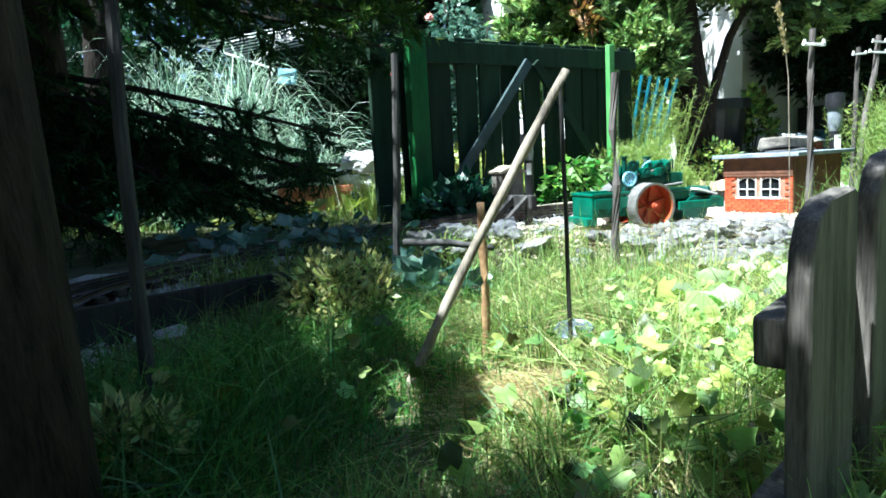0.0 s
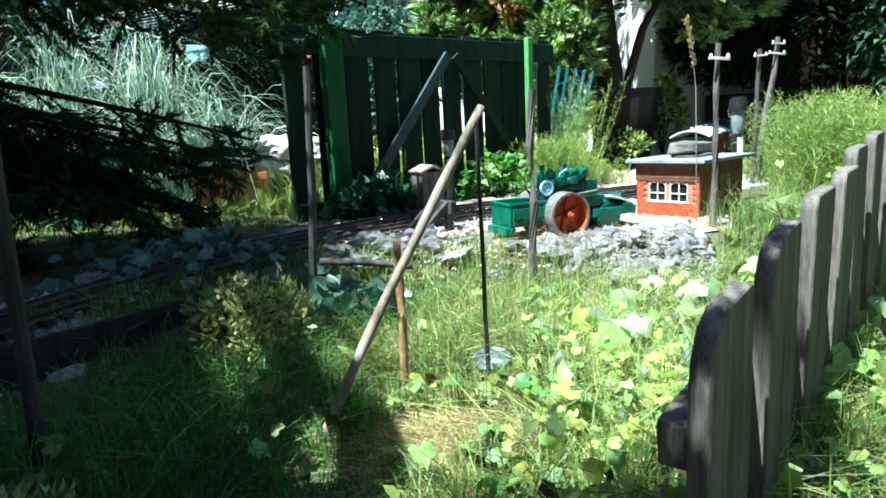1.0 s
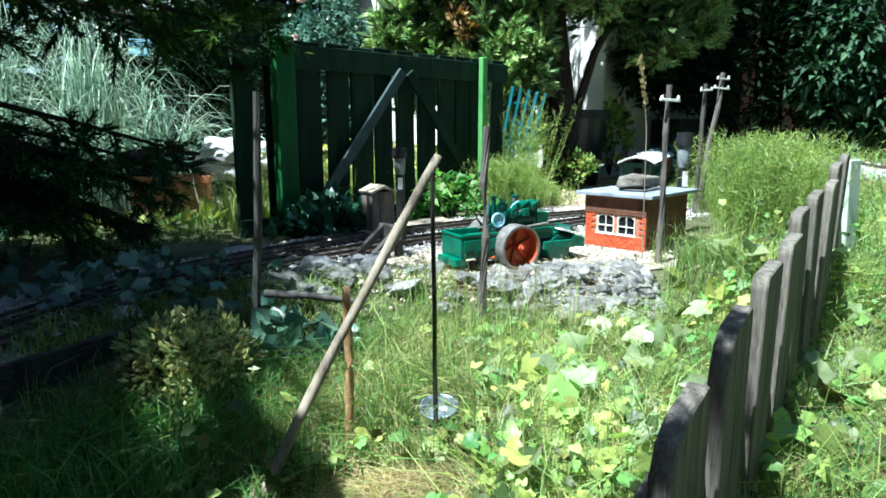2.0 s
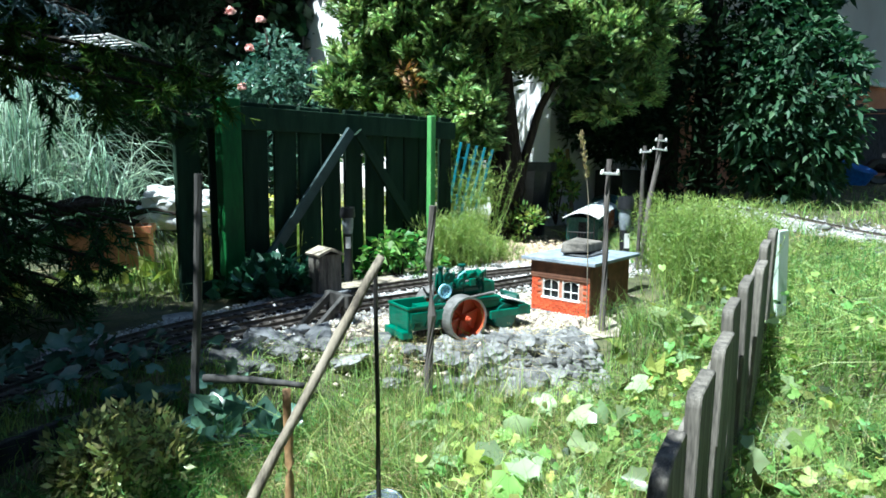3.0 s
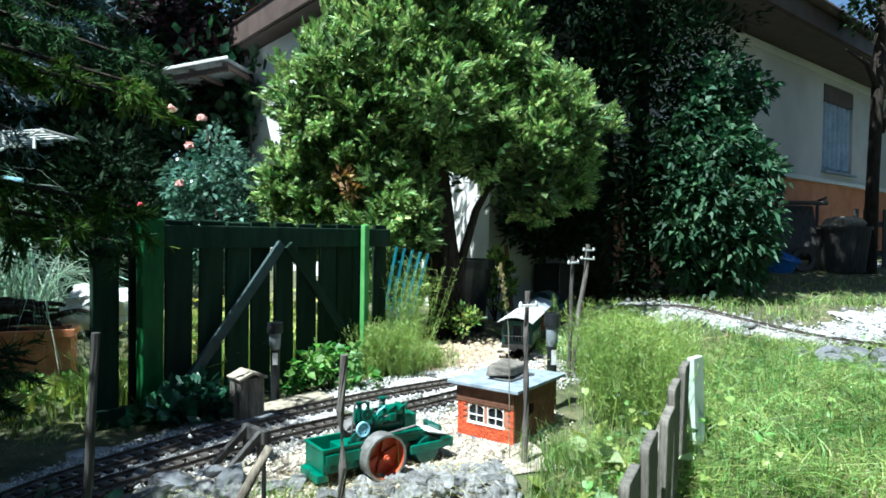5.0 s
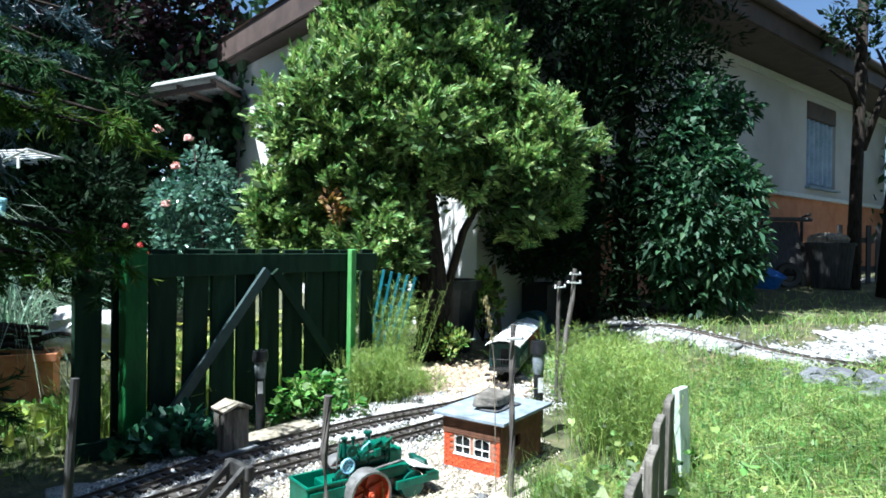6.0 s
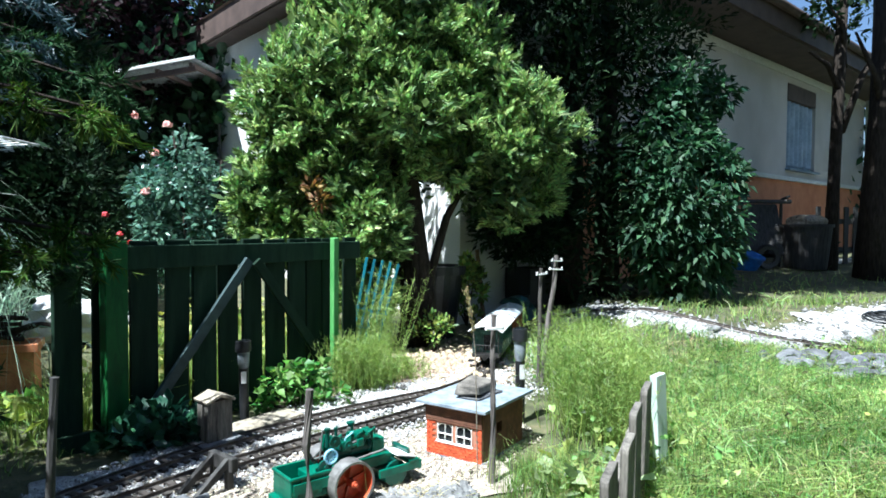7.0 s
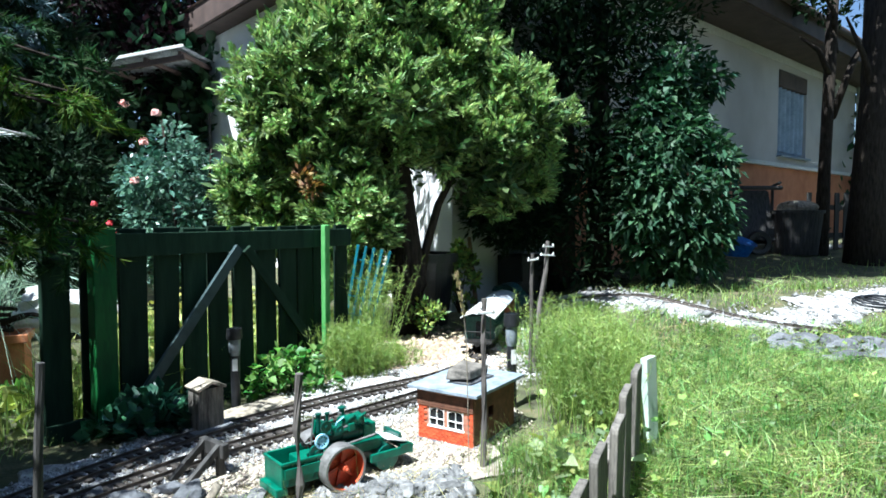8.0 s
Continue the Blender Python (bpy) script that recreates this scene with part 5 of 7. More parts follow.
# lean-to canopy at the end wall
cn = thing("canopy", "small corrugated canopy on dark posts beside the house", "canopy", pose(-0.78, 8.75, -0.06, 0, 0, -14))
bm = N()
prev = None
for i in range(61):
    x = -0.62 + 1.12 * i / 60
    z = 2.80 + 0.005 * math.sin(i * 1.05) + (x + 0.62) * 0.20
    vs_ = [bm.verts.new((x, y, z + dz)) for y, dz in ((-0.6, 0.0), (0.6, 0.10))] + [bm.verts.new((x, y, z + dz - 0.012)) for y, dz in ((0.6, 0.10), (-0.6, 0.0))]
    if prev:
        for k in range(4):
            bm.faces.new((prev[k], prev[(k + 1) % 4], vs_[(k + 1) % 4], vs_[k]))
    prev = vs_
part("sheet", bm, M["sheet"], cn)
for x in (-0.45, 0.05, 0.45):
    z = 2.78 + (x + 0.62) * 0.20
    bm = N()
    box(bm, (0.04, 1.15, 0.05), (x, 0, z - 0.005), (4, 0, 0))
    part("rafter", bm, M["soffit"], cn)
    bm = N()
    box(bm, (0.025, 0.025, z - 0.05), (x, 0.5, (z - 0.05) / 2))
    part("post", bm, M["dark_wood"], cn)
# white strip added for the glint along the front edge of the sheet
bm = N()
box(bm, (1.16, 0.02, 0.035), (-0.06, -0.612, 2.915), (0, -11.3, 0), bevel=0.003)
part("edge_strip", bm, M["white"], cn, "white strip standing for the sheet's bright edge")
bm = N()
box(bm, (1.0, 0.045, 0.06), (0.0, -0.53, 2.82), (0, -11, 0))
part("front_beam", bm, M["soffit"], cn)

# yard by the long wall
back_yard, _ = strip("gravel_court", [(7.8, 6.98), (8.6, 7.10), (9.4, 7.25), (10.4, 7.45)], 0.20, 0.20, 0.014, M["gravel_bed"], step=0.08, cross=9)
tagged(back_yard, "sunlit pale gravel between yard fence and house", "gravel", kind="structure")
yz = float(gz(8.3, 6.75))
yf = thing("yard_fence", "low dark brown picket fence in front of the house", "fence", pose(7.50, 6.75, yz, 0, 0, -2))
for i in range(12):
    bm = N()
    box(bm, (0.075, 0.02, 0.78), (i * 0.155, 0, 0.39), bevel=0.006)
    part("picket", bm, M["dark_wood"], yf)
for z in (0.2, 0.58):
    bm = N()
    box(bm, (1.85, 0.03, 0.07), (0.85, 0.027, z), bevel=0.004)
    part("rail", bm, M["dark_wood"], yf)
wbz = float(gz(6.4, 6.3))
wbr = thing("wheelbarrow", "dark upended wheelbarrow leaning against the plinth", "wheelbarrow", pose(6.42, 6.45, wbz, 0, 0, -20) @ Matrix.Scale(0.88, 4))
bm = N()
v8 = [bm.verts.new(p) for p in ((-0.28, 0.1, 0.2), (0.28, 0.1, 0.2), (0.2, 0.3, 0.15), (-0.2, 0.3, 0.15), (-0.24, 0.3, 0.95), (0.24, 0.3, 0.95), (0.16, 0.45, 0.9), (-0.16, 0.45, 0.9))]
for f in ((0, 1, 5, 4), (1, 2, 6, 5), (2, 3, 7, 6), (3, 0, 4, 7), (0, 3, 2, 1), (4, 5, 6, 7)):
    bm.faces.new([v8[k] for k in f])
bmesh.ops.recalc_face_normals(bm, faces=bm.faces)
bmesh.ops.bevel(bm, geom=list(bm.edges), offset=0.02, segments=2, affect="EDGES")
part("tray", bm, M["dark_wood"], wbr)
for s in (-1, 1):
    bm = N()
    rod(bm, (s * 0.24, 0.22, 0.0), (s * 0.28, 0.28, 1.0), 0.022, seg=10)
    rod(bm, (s * 0.28, 0.28, 1.0), (s * 0.28, 0.05, 1.04), 0.022, seg=10)
    part("handle", bm, M["dark_wood"], wbr)
bm = N()
rod(bm, (-0.3, 0.12, 0.97), (0.34, 0.12, 0.97), 0.03, seg=10)
part("cross_bar", bm, M["dark_wood"], wbr)
bm = N()
lathe(bm, [(0.10, -0.03), (0.16, -0.035), (0.18, 0), (0.16, 0.035), (0.10, 0.03), (0.10, -0.03)], 24)
o = part("wheel", bm, M["black_plastic"], wbr)
o.matrix_basis = pose(-0.02, 0.0, 0.18, 90, 0, 0)
bm = N()
lathe(bm, [(0.001, 0), (0.24, 0), (0.29, 0.52), (0.31, 0.52), (0.31, 0.56), (0.27, 0.56), (0.26, 0.5), (0.001, 0.5)], 28)
# darker wood than the tub's own brown, standing for shade
o = part("tub", bm, M["dark_wood"])
o.matrix_world = pose(6.92, 6.38, float(gz(6.9, 6.4)))
tagged(o, "reddish brown tub by the yard fence, darkened for shade", "tub")
o = part("sack", stone_mesh((0.24, 0.18, 0.10), 31, 3, 0.2), M["stick"])
o.matrix_world = pose(6.92, 6.38, float(gz(6.9, 6.4)) + 0.57)
tagged(o, "pale crumpled sack lying on the tub", "sack")
bm = N()
lathe(bm, [(0.001, 0), (0.20, 0), (0.26, 0.30), (0.28, 0.30), (0.27, 0.33), (0.24, 0.31), (0.001, 0.06)], 26)
o = part("blue_bucket", bm, M["blue"])
o.matrix_world = pose(6.02, 6.45, float(gz(6.0, 6.3)), 20, 10, 0) @ Matrix.Scale(0.7, 4)
tagged(o, "blue plastic bucket tipped in the shade", "bucket")


# ---------------------------------------------------------------- trees and shrubs
def crown_lobes(centre, radii, n, size, seed, low=-0.75):
    """Centres and radii of the clumps that make an uneven crown."""
    rng = np.random.default_rng(seed)
    d = rng.normal(size=(n * 3, 3))
    d /= np.linalg.norm(d, axis=1)[:, None]
    d = d[d[:, 2] > low][:n]
    k = rng.uniform(0.62, 1.04, len(d))[:, None]
    c = np.array(centre) + d * np.array(radii) * k
    return c, rng.uniform(size[0], size[1], len(d))


def lobe_leaves(c, r, per, size, slim, up=0.35, fold=0.25, droop=0.0, shape=(1, 1, 1)):
    n = len(c) * per
    d = ball(n)
    cc, rr = np.repeat(c, per, 0), np.repeat(r, per)[:, None]
    at = cc + d * rr * RNG.uniform(0.55, 1.05, n)[:, None] * np.array(shape)
    out = d + np.array([0, 0, up]) + RNG.normal(scale=0.35, size=(n, 3))
    return leaves(at, out, RNG.uniform(*size, n), slim, fold, droop)


def tree(name, label, trunk, crowns, mat_bark, category="tree"):
    t = thing(name, label, category, pose(0, 0, 0))
    bm = N()
    for pts, radii in trunk:
        limb(bm, pts, radii, 10, 0.1)
    part("trunk", bm, mat_bark, t, smooth=True)
    for v, f, m_ in crowns:
        raw("crown", v, f, m_, t)
    return t


# golden-green thuja behind the fence
BROWN = (0.59, 3.84, 1.21)      # a withered spray
tj = [crown_lobes((1.15, 4.28, 2.75), (0.58, 0.5, 1.25), 120, (0.12, 0.22), 3, -0.9), crown_lobes((1.10, 4.3, 1.78), (0.74, 0.55, 0.68), 110, (0.12, 0.22), 7, -0.75),
      crown_lobes((0.50, 4.40, 1.25), (0.40, 0.32, 0.46), 44, (0.11, 0.19), 4, -1), crown_lobes((1.95, 4.08, 1.50), (0.33, 0.32, 0.44), 44, (0.11, 0.18), 5, -1),
      crown_lobes((0.72, 4.22, 1.62), (0.46, 0.3, 0.55), 46, (0.11, 0.19), 8, -1), crown_lobes((1.62, 4.12, 1.80), (0.42, 0.3, 0.5), 46, (0.11, 0.19), 9, -1),
      crown_lobes((0.90, 4.02, 0.86), (0.20, 0.14, 0.48), 40, (0.08, 0.13), 6, -1)]
C, R = np.concatenate([a for a, b in tj]), np.concatenate([b for a, b in tj])
# the crown is open at the back, so that the sun reaches the house wall behind the trunk
back = (5.12 - C[:, 1]) / 0.57
sx, sz = C[:, 0] + 0.82 * back, C[:, 2] - 1.95 * back
thin = (np.abs(sx - 1.78) < 0.24 + R * 0.7) & (np.abs(sz - 0.98) < 0.36 + R * 0.7)
C, R = C[~thin], R[~thin]
seen = (C[:, 1] < 4.48) & ~((C[:, 0] > 1.14) & (C[:, 0] < 1.92) & (C[:, 2] < 1.42))
Cf, Rf = C[seen], R[seen]
# flat scalloped sprays in tufts over every clump
tufts, per = 15, 9
nt_ = len(Cf) * tufts
d = ball(nt_)
tuft = np.repeat(Cf, tufts, 0) + d * (np.repeat(Rf, tufts) * RNG.uniform(0.72, 1.05, nt_))[:, None] * np.array([0.95, 0.95, 1.1])
axis = d * 0.8 + np.array([-0.05, -0.30, 0.75]) + RNG.normal(scale=0.2, size=(nt_, 3))
axis /= np.linalg.norm(axis, axis=1)[:, None]
n = nt_ * per
ax_ = np.repeat(axis, per, 0)
at = np.repeat(tuft, per, 0) + ax_ * RNG.uniform(-0.04, 0.03, n)[:, None] + RNG.normal(scale=0.014, size=(n, 3))
v, f = fronds(at, ax_ + RNG.normal(scale=0.30, size=(n, 3)), RNG.uniform(0.05, 0.105, n))
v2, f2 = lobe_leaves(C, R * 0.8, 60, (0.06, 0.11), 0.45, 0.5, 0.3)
tree("thuja_tree", "broad sunlit golden-green thuja with a dark leaning trunk",
     [([(1.28, 4.18, 0.1), (1.30, 4.18, 0.5), (1.26, 4.2, 0.95), (1.2, 4.25, 1.6), (1.17, 4.28, 2.6)], [0.15, 0.13, 0.115, 0.09, 0.03]),
      ([(1.33, 4.18, 0.2), (1.42, 4.17, 0.7), (1.52, 4.16, 1.05), (1.75, 4.12, 1.5)], [0.04, 0.03, 0.028, 0.015]),
      ([(1.26, 4.2, 0.95), (0.9, 4.3, 1.2), (0.5, 4.36, 1.35)], [0.05, 0.035, 0.012])],
     [(v, f, M["thuja"]), (v2, f2, M["thuja_gap_shade"]), lobe_leaves(np.array([BROWN, (BROWN[0] + 0.04, BROWN[1], BROWN[2] - 0.07)]), np.array([0.06, 0.05]), 60, (0.03, 0.06), 0.4) + (M["dead"],)], M["bark"])

# dark yews in front of the long wall
dark = []
for cen, rad, n, sd in (((2.75, 4.72, 3.1), (0.55, 0.36, 3.0), 140, 11), ((3.25, 4.98, 3.2), (0.6, 0.34, 3.1), 140, 12), ((2.35, 4.55, 3.1), (0.5, 0.3, 1.4), 70, 13), ((3.9, 5.2, 4.0), (0.7, 0.34, 2.3), 100, 14)):
    c, r = crown_lobes(cen, rad, n, (0.18, 0.32), sd, -0.95)
    dark.append((c, r))
C, R = np.concatenate([a for a, b in dark]), np.concatenate([b for a, b in dark])
high = (C[:, 0] > 2.75) | (C[:, 2] > 1.0)
C, R = C[high], R[high]
v, f = lobe_leaves(C, R, 62, (0.045, 0.115), 0.34, 0.2, 0.2)
c, r = crown_lobes((2.36, 4.78, 1.22), (0.40, 0.12, 0.46), 80, (0.10, 0.2), 15, -1)
v, f = join((v, f), lobe_leaves(c, r, 150, (0.04, 0.09), 0.4, 0.2, 0.2))
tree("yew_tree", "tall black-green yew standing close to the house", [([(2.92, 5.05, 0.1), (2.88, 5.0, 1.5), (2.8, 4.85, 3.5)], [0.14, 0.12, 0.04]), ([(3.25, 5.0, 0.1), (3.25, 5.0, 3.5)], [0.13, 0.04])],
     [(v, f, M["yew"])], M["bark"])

# broad-leaved bush at the house wall
c, r = crown_lobes((3.66, 4.5, 1.2), (0.44, 0.34, 0.86), 95, (0.10, 0.2), 21, -1)
c2, r2 = crown_lobes((3.85, 4.65, 1.95), (0.34, 0.28, 0.45), 26, (0.10, 0.18), 22, -1)
v, f = lobe_leaves(np.concatenate([c, c2]), np.concatenate([r, r2]), 95, (0.055, 0.105), 0.55, 0.1, 0.22, 0.35)
tree("hazel_bush", "tall glossy dark green broad-leaved bush beside the wall", [([(3.66, 4.52, 0.15), (3.68, 4.52, 0.9), (3.75, 4.58, 1.9)], [0.05, 0.04, 0.015]), ([(3.6, 4.52, 0.15), (3.45, 4.48, 1.2)], [0.035, 0.012])],
     [(v, f, M["broad"])], M["bark"], "bush")

# rose bush with pink blooms
c, r = crown_lobes((-0.22, 5.3, 0.98), (0.40, 0.30, 0.62), 70, (0.08, 0.16), 31, -1)
v, f = lobe_leaves(c, r, 75, (0.045, 0.075), 0.6, 0.1, 0.2, 0.2)
rb = tree("rose_bush", "tall blue-green rose bush with a few pink blooms", [([(-0.22, 5.3, 0.0), (-0.25, 5.28, 0.8), (-0.35, 5.25, 1.7)], [0.02, 0.016, 0.007]), ([(-0.2, 5.3, 0.0), (-0.05, 5.3, 0.9), (0.0, 5.28, 1.5)], [0.018, 0.014, 0.007])],
          [(v, f, M["rose_leaf"])], M["bark"], "rose bush")


def bloom(at, s, mat_):
    n = 26
    d = ball(n)
    d[:, 2] = np.abs(d[:, 2]) * 0.8
    v_, f_ = lobed(d * s * RNG.uniform(0.3, 0.8, (n, 1)), d, np.full(n, s * 1.0))
    o_ = raw("bloom", v_, f_, mat_, rb, "full pink rose")
    o_.location = at


for p in ((-0.44, 5.0, 1.50), (-0.50, 4.98, 1.22), (-0.36, 5.05, 1.72), (-0.58, 5.1, 1.78)):
    bloom(p, 0.042, M["pink"])
for p in ((-0.62, 4.7, 0.92), (-0.72, 4.75, 1.05), (-0.55, 4.66, 0.86)):
    bloom(p, 0.028, M["crimson"])

# purple-leaved tree and hedge closing the far side
c, r = crown_lobes((-2.0, 9.4, 4.1), (1.5, 0.6, 1.7), 110, (0.25, 0.45), 41, -1)
v, f = lobe_leaves(c, r, 100, (0.08, 0.15), 0.55, 0.1)
tree("purple_tree", "purple-leaved tree beyond the canopy, darkened for shade", [([(-2.1, 9.4, 0), (-2.05, 9.4, 2.0), (-2.0, 9.4, 4.0)], [0.12, 0.1, 0.04])], [(v, f, M["purple"])], M["bark"])
c, r = crown_lobes((-1.85, 6.5, 1.75), (0.85, 0.4, 1.55), 130, (0.2, 0.36), 42, -1)
v, f = lobe_leaves(c, r, 130, (0.06, 0.13), 0.4, 0.1)
c, r = crown_lobes((-1.35, 5.9, 0.8), (0.62, 0.25, 0.8), 60, (0.16, 0.28), 43, -1)
v, f = join((v, f), lobe_leaves(c, r, 120, (0.05, 0.11), 0.4, 0.1))
tree("dark_shrub", "shrub behind the roses, coloured black-green for deep shade", [([(-1.5, 6.6, 0), (-1.5, 6.6, 1.8)], [0.06, 0.03])], [(v, f, M["yew"])], M["bark"], "shrub")
hz_ = []
for k in range(260):
    hz_.append((RNG.uniform(-9, 0.2), RNG.uniform(9.6, 10.4), RNG.uniform(0.2, 4.6)))
for k in range(70):
    hz_.append((RNG.uniform(-3.0, 0.8), RNG.uniform(9.4, 9.9), RNG.uniform(0.3, 3.2)))
for k in range(120):
    hz_.append((RNG.uniform(-6.5, -5.2), RNG.uniform(2, 10), RNG.uniform(0.2, 3.4)))
for k in range(150):
    hz_.append((RNG.uniform(10.5, 12), RNG.uniform(-2, 9.5), RNG.uniform(0.2, 4.0)))
# unseen stretches behind and beside the camera, added to dim sky light
for k in range(200):
    hz_.append((RNG.uniform(-4.0, 5.5), RNG.uniform(-3.4, -2.5), RNG.uniform(0.2, 4.6)))
for k in range(150):
    hz_.append((RNG.uniform(-4.3, -3.6), RNG.uniform(-3, 2.6), RNG.uniform(0.2, 4.6)))
for k in range(110):
    hz_.append((RNG.uniform(4.6, 5.4), RNG.uniform(-3, 1.5), RNG.uniform(0.2, 4.6)))
v, f = lobe_leaves(np.array(hz_), RNG.uniform(0.45, 0.75, len(hz_)), 60, (0.14, 0.28), 0.6, 0.2)
tagged(raw("hedge", v, f, M["broad"]), "dark green hedge, with unseen stretches added to block sky light", "hedge", kind="stuff")

# bare trunks and boughs at the yard
tc, tcr = crown_lobes((7.45, 6.15, 3.75), (0.75, 0.4, 0.4), 22, (0.12, 0.22), 51, -1)
v, f = lobe_leaves(tc, tcr, 34, (0.07, 0.12), 0.5, 0.0)
tree("yard_tree", "dark slender tree with low boughs in the yard",
     [([(7.17, 6.25, 0.2), (7.20, 6.25, 1.6), (7.26, 6.27, 3.0), (7.34, 6.3, 4.4)], [0.085, 0.075, 0.07, 0.06]),
      ([(7.30, 6.26, 2.2), (7.55, 6.2, 2.9), (7.9, 6.1, 3.5)], [0.05, 0.04, 0.02]),
      ([(7.32, 6.26, 2.6), (7.0, 6.2, 3.0), (6.6, 6.1, 3.1)], [0.04, 0.03, 0.012]),
      ([(7.34, 6.26, 3.0), (7.2, 6.2, 3.5), (6.8, 6.1, 3.8)], [0.03, 0.02, 0.01])],
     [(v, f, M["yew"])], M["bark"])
# both crowns and the long limb are unseen, added to shade the yard
tree("thick_tree", "thick dark trunk standing at the yard fence",
     [([(7.0, 5.5, 0.1), (7.02, 5.5, 1.2), (7.08, 5.5, 2.4), (7.1, 5.5, 4.6)], [0.23, 0.18, 0.155, 0.13]),
      ([(7.1, 5.5, 3.9), (6.0, 4.9, 4.6), (4.3, 4.0, 5.0)], [0.09, 0.06, 0.02]),
      ([(7.12, 5.5, 2.1), (6.85, 5.45, 2.7), (6.45, 5.35, 3.1)], [0.05, 0.035, 0.012])],
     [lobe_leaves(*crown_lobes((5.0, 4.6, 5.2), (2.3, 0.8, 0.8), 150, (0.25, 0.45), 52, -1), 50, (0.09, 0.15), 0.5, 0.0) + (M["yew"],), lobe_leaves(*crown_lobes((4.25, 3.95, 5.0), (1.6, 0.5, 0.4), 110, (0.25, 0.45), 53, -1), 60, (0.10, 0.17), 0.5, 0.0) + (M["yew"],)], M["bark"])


# ---------------------------------------------------------------- spruce at the camera's left
def bough(root, tip, sag, width, needles, seed, big=1.0):
    """A drooping conifer bough: woody line, side twigs and needles."""
    rng = np.random.default_rng(seed)
    root, tip = np.array(root, float), np.array(tip, float)
    n = 16
    k = np.linspace(0, 1, n)[:, None]
    line = root * (1 - k) + tip * k + np.array([0, 0, -sag]) * (k ** 1.6) + np.array([0, 0, sag * 0.6]) * (k * (1 - k))
    along = tip - root
    side = np.cross(along, [0, 0, 1.0])
    side /= np.linalg.norm(side)
    starts, ends = [], []
    for i in range(3, n):
        w = width * (1 - 0.75 * i / n) * rng.uniform(0.5, 1.25)
        for s in (-1, 1):
            st_ = line[i] + (line[i] - line[i - 1]) * rng.uniform(-0.9, 0.1) + rng.normal(scale=0.012, size=3)
            en = st_ + side * s * w * rng.uniform(0.7, 1.1) + along / np.linalg.norm(along) * w * rng.uniform(0.35, 1.0) + np.array([0, 0, -w * rng.uniform(0.1, 0.75)])
            starts.append(st_)
            ends.append(en)
    starts.append(line[n // 2])
    ends.append(line[-1])
    starts, ends = np.array(starts), np.array(ends)
    # short side shoots break up the straight twigs
    m = len(starts)
    own_ = rng.integers(0, m, m * 2)
    kk = rng.uniform(0.3, 0.9, m * 2)[:, None]
    shoot = starts[own_] * (1 - kk) + ends[own_] * kk
    starts = np.concatenate([starts, shoot])
    ends = np.concatenate([ends, shoot + (ends - starts[:m])[own_] * 0.3 + rng.normal(scale=width * 0.13, size=(m * 2, 3)) - np.array([0, 0, width * 0.08])])
    which = rng.integers(0, len(starts), needles)
    kk = rng.uniform(0.05, 1, needles)[:, None]
    base = starts[which] * (1 - kk) + ends[which] * kk - np.array([0, 0, 0.03]) * kk * (1 - kk)
    dirs = (ends - starts)[which]
    dirs /= np.linalg.norm(dirs, axis=1)[:, None] + 1e-9
    dirs = dirs + rng.normal(scale=0.55, size=(needles, 3))
    dirs /= np.linalg.norm(dirs, axis=1)[:, None]
    ln = rng.uniform(0.022, 0.042, needles)[:, None] * big
    return line, starts, ends, ribbons(base, base + dirs * ln, np.zeros_like(base), np.full(needles, 0.005 * big), 1)


def spruce(name, label, foot, height, specs, mat_, r=0.10, big=1.0):
    t = thing(name, label, "spruce tree")
    part("trunk", limb(N(), [(*foot, -0.05), (*foot, height * 0.5), (*foot, height)], [r, r * 0.7, 0.02], 12, 0.06), M["bark"], t, smooth=True)
    for i, (zr, tip, sag, width, needles, *own) in enumerate(specs):
        line, st_, en, (v_, f_) = bough((foot[0], foot[1], zr), tip, sag, width, needles, 100 + i, big)
        bm = N()
        limb(bm, [tuple(p) for p in line[::3]], [0.016 * (1 - 0.8 * k / 5) + 0.002 for k in range(len(line[::3]))], 6, 0.1)
        tv, tf = ribbons(st_, en, np.zeros_like(st_), np.full(len(st_), 0.006), 1)
        b_ob = part("bough", bm, M["bark"], t)
        tagged(raw("twig", tv, tf, M["bark"], b_ob), kind="stuff")
        tagged(raw("needle_cover", v_, f_, own[0] if own else mat_, b_ob), kind="stuff")
    return t


specs = []
rs = random.Random(5)
for i in range(6, 20):
    a = rs.uniform(-65, 8)
    z = 1.65 + 1.3 * (i - 6) / 20
    L = rs.uniform(1.1, 1.7)
    fx, fy = -2.0, 1.8
    tx, ty = fx + L * math.cos(radians(a)), fy + L * math.sin(radians(a))
    specs.append((z, (tx, ty, z + 0.05), rs.uniform(0.15, 0.35), rs.uniform(0.34, 0.5), 2200))
for z, tip in ((1.75, (-0.20, 2.45, 1.62)), (1.95, (-0.45, 2.62, 1.80)), (1.15, (-0.34, 2.45, 1.0)), (0.75, (-0.62, 2.1, 0.42))):
    specs.append((z, tip, 0.16, 0.36 if z < 1.1 else 0.42, 2600 if z < 1.1 else 5200))
for i in range(22):
    z, foot_y = rs.uniform(1.55, 2.15), rs.uniform(1.3, 2.1)
    reach = float(np.interp(foot_y, [1.3, 1.8, 2.3, 2.7, 3.2], [-0.15, -0.22, -0.27, -0.35, -0.7])) - 0.42 * z - 0.05
    specs.append((z + 0.15, (rs.uniform(reach - 0.4, reach), foot_y - 0.29 * z, z), 0.12, rs.uniform(0.36, 0.5), 3000))
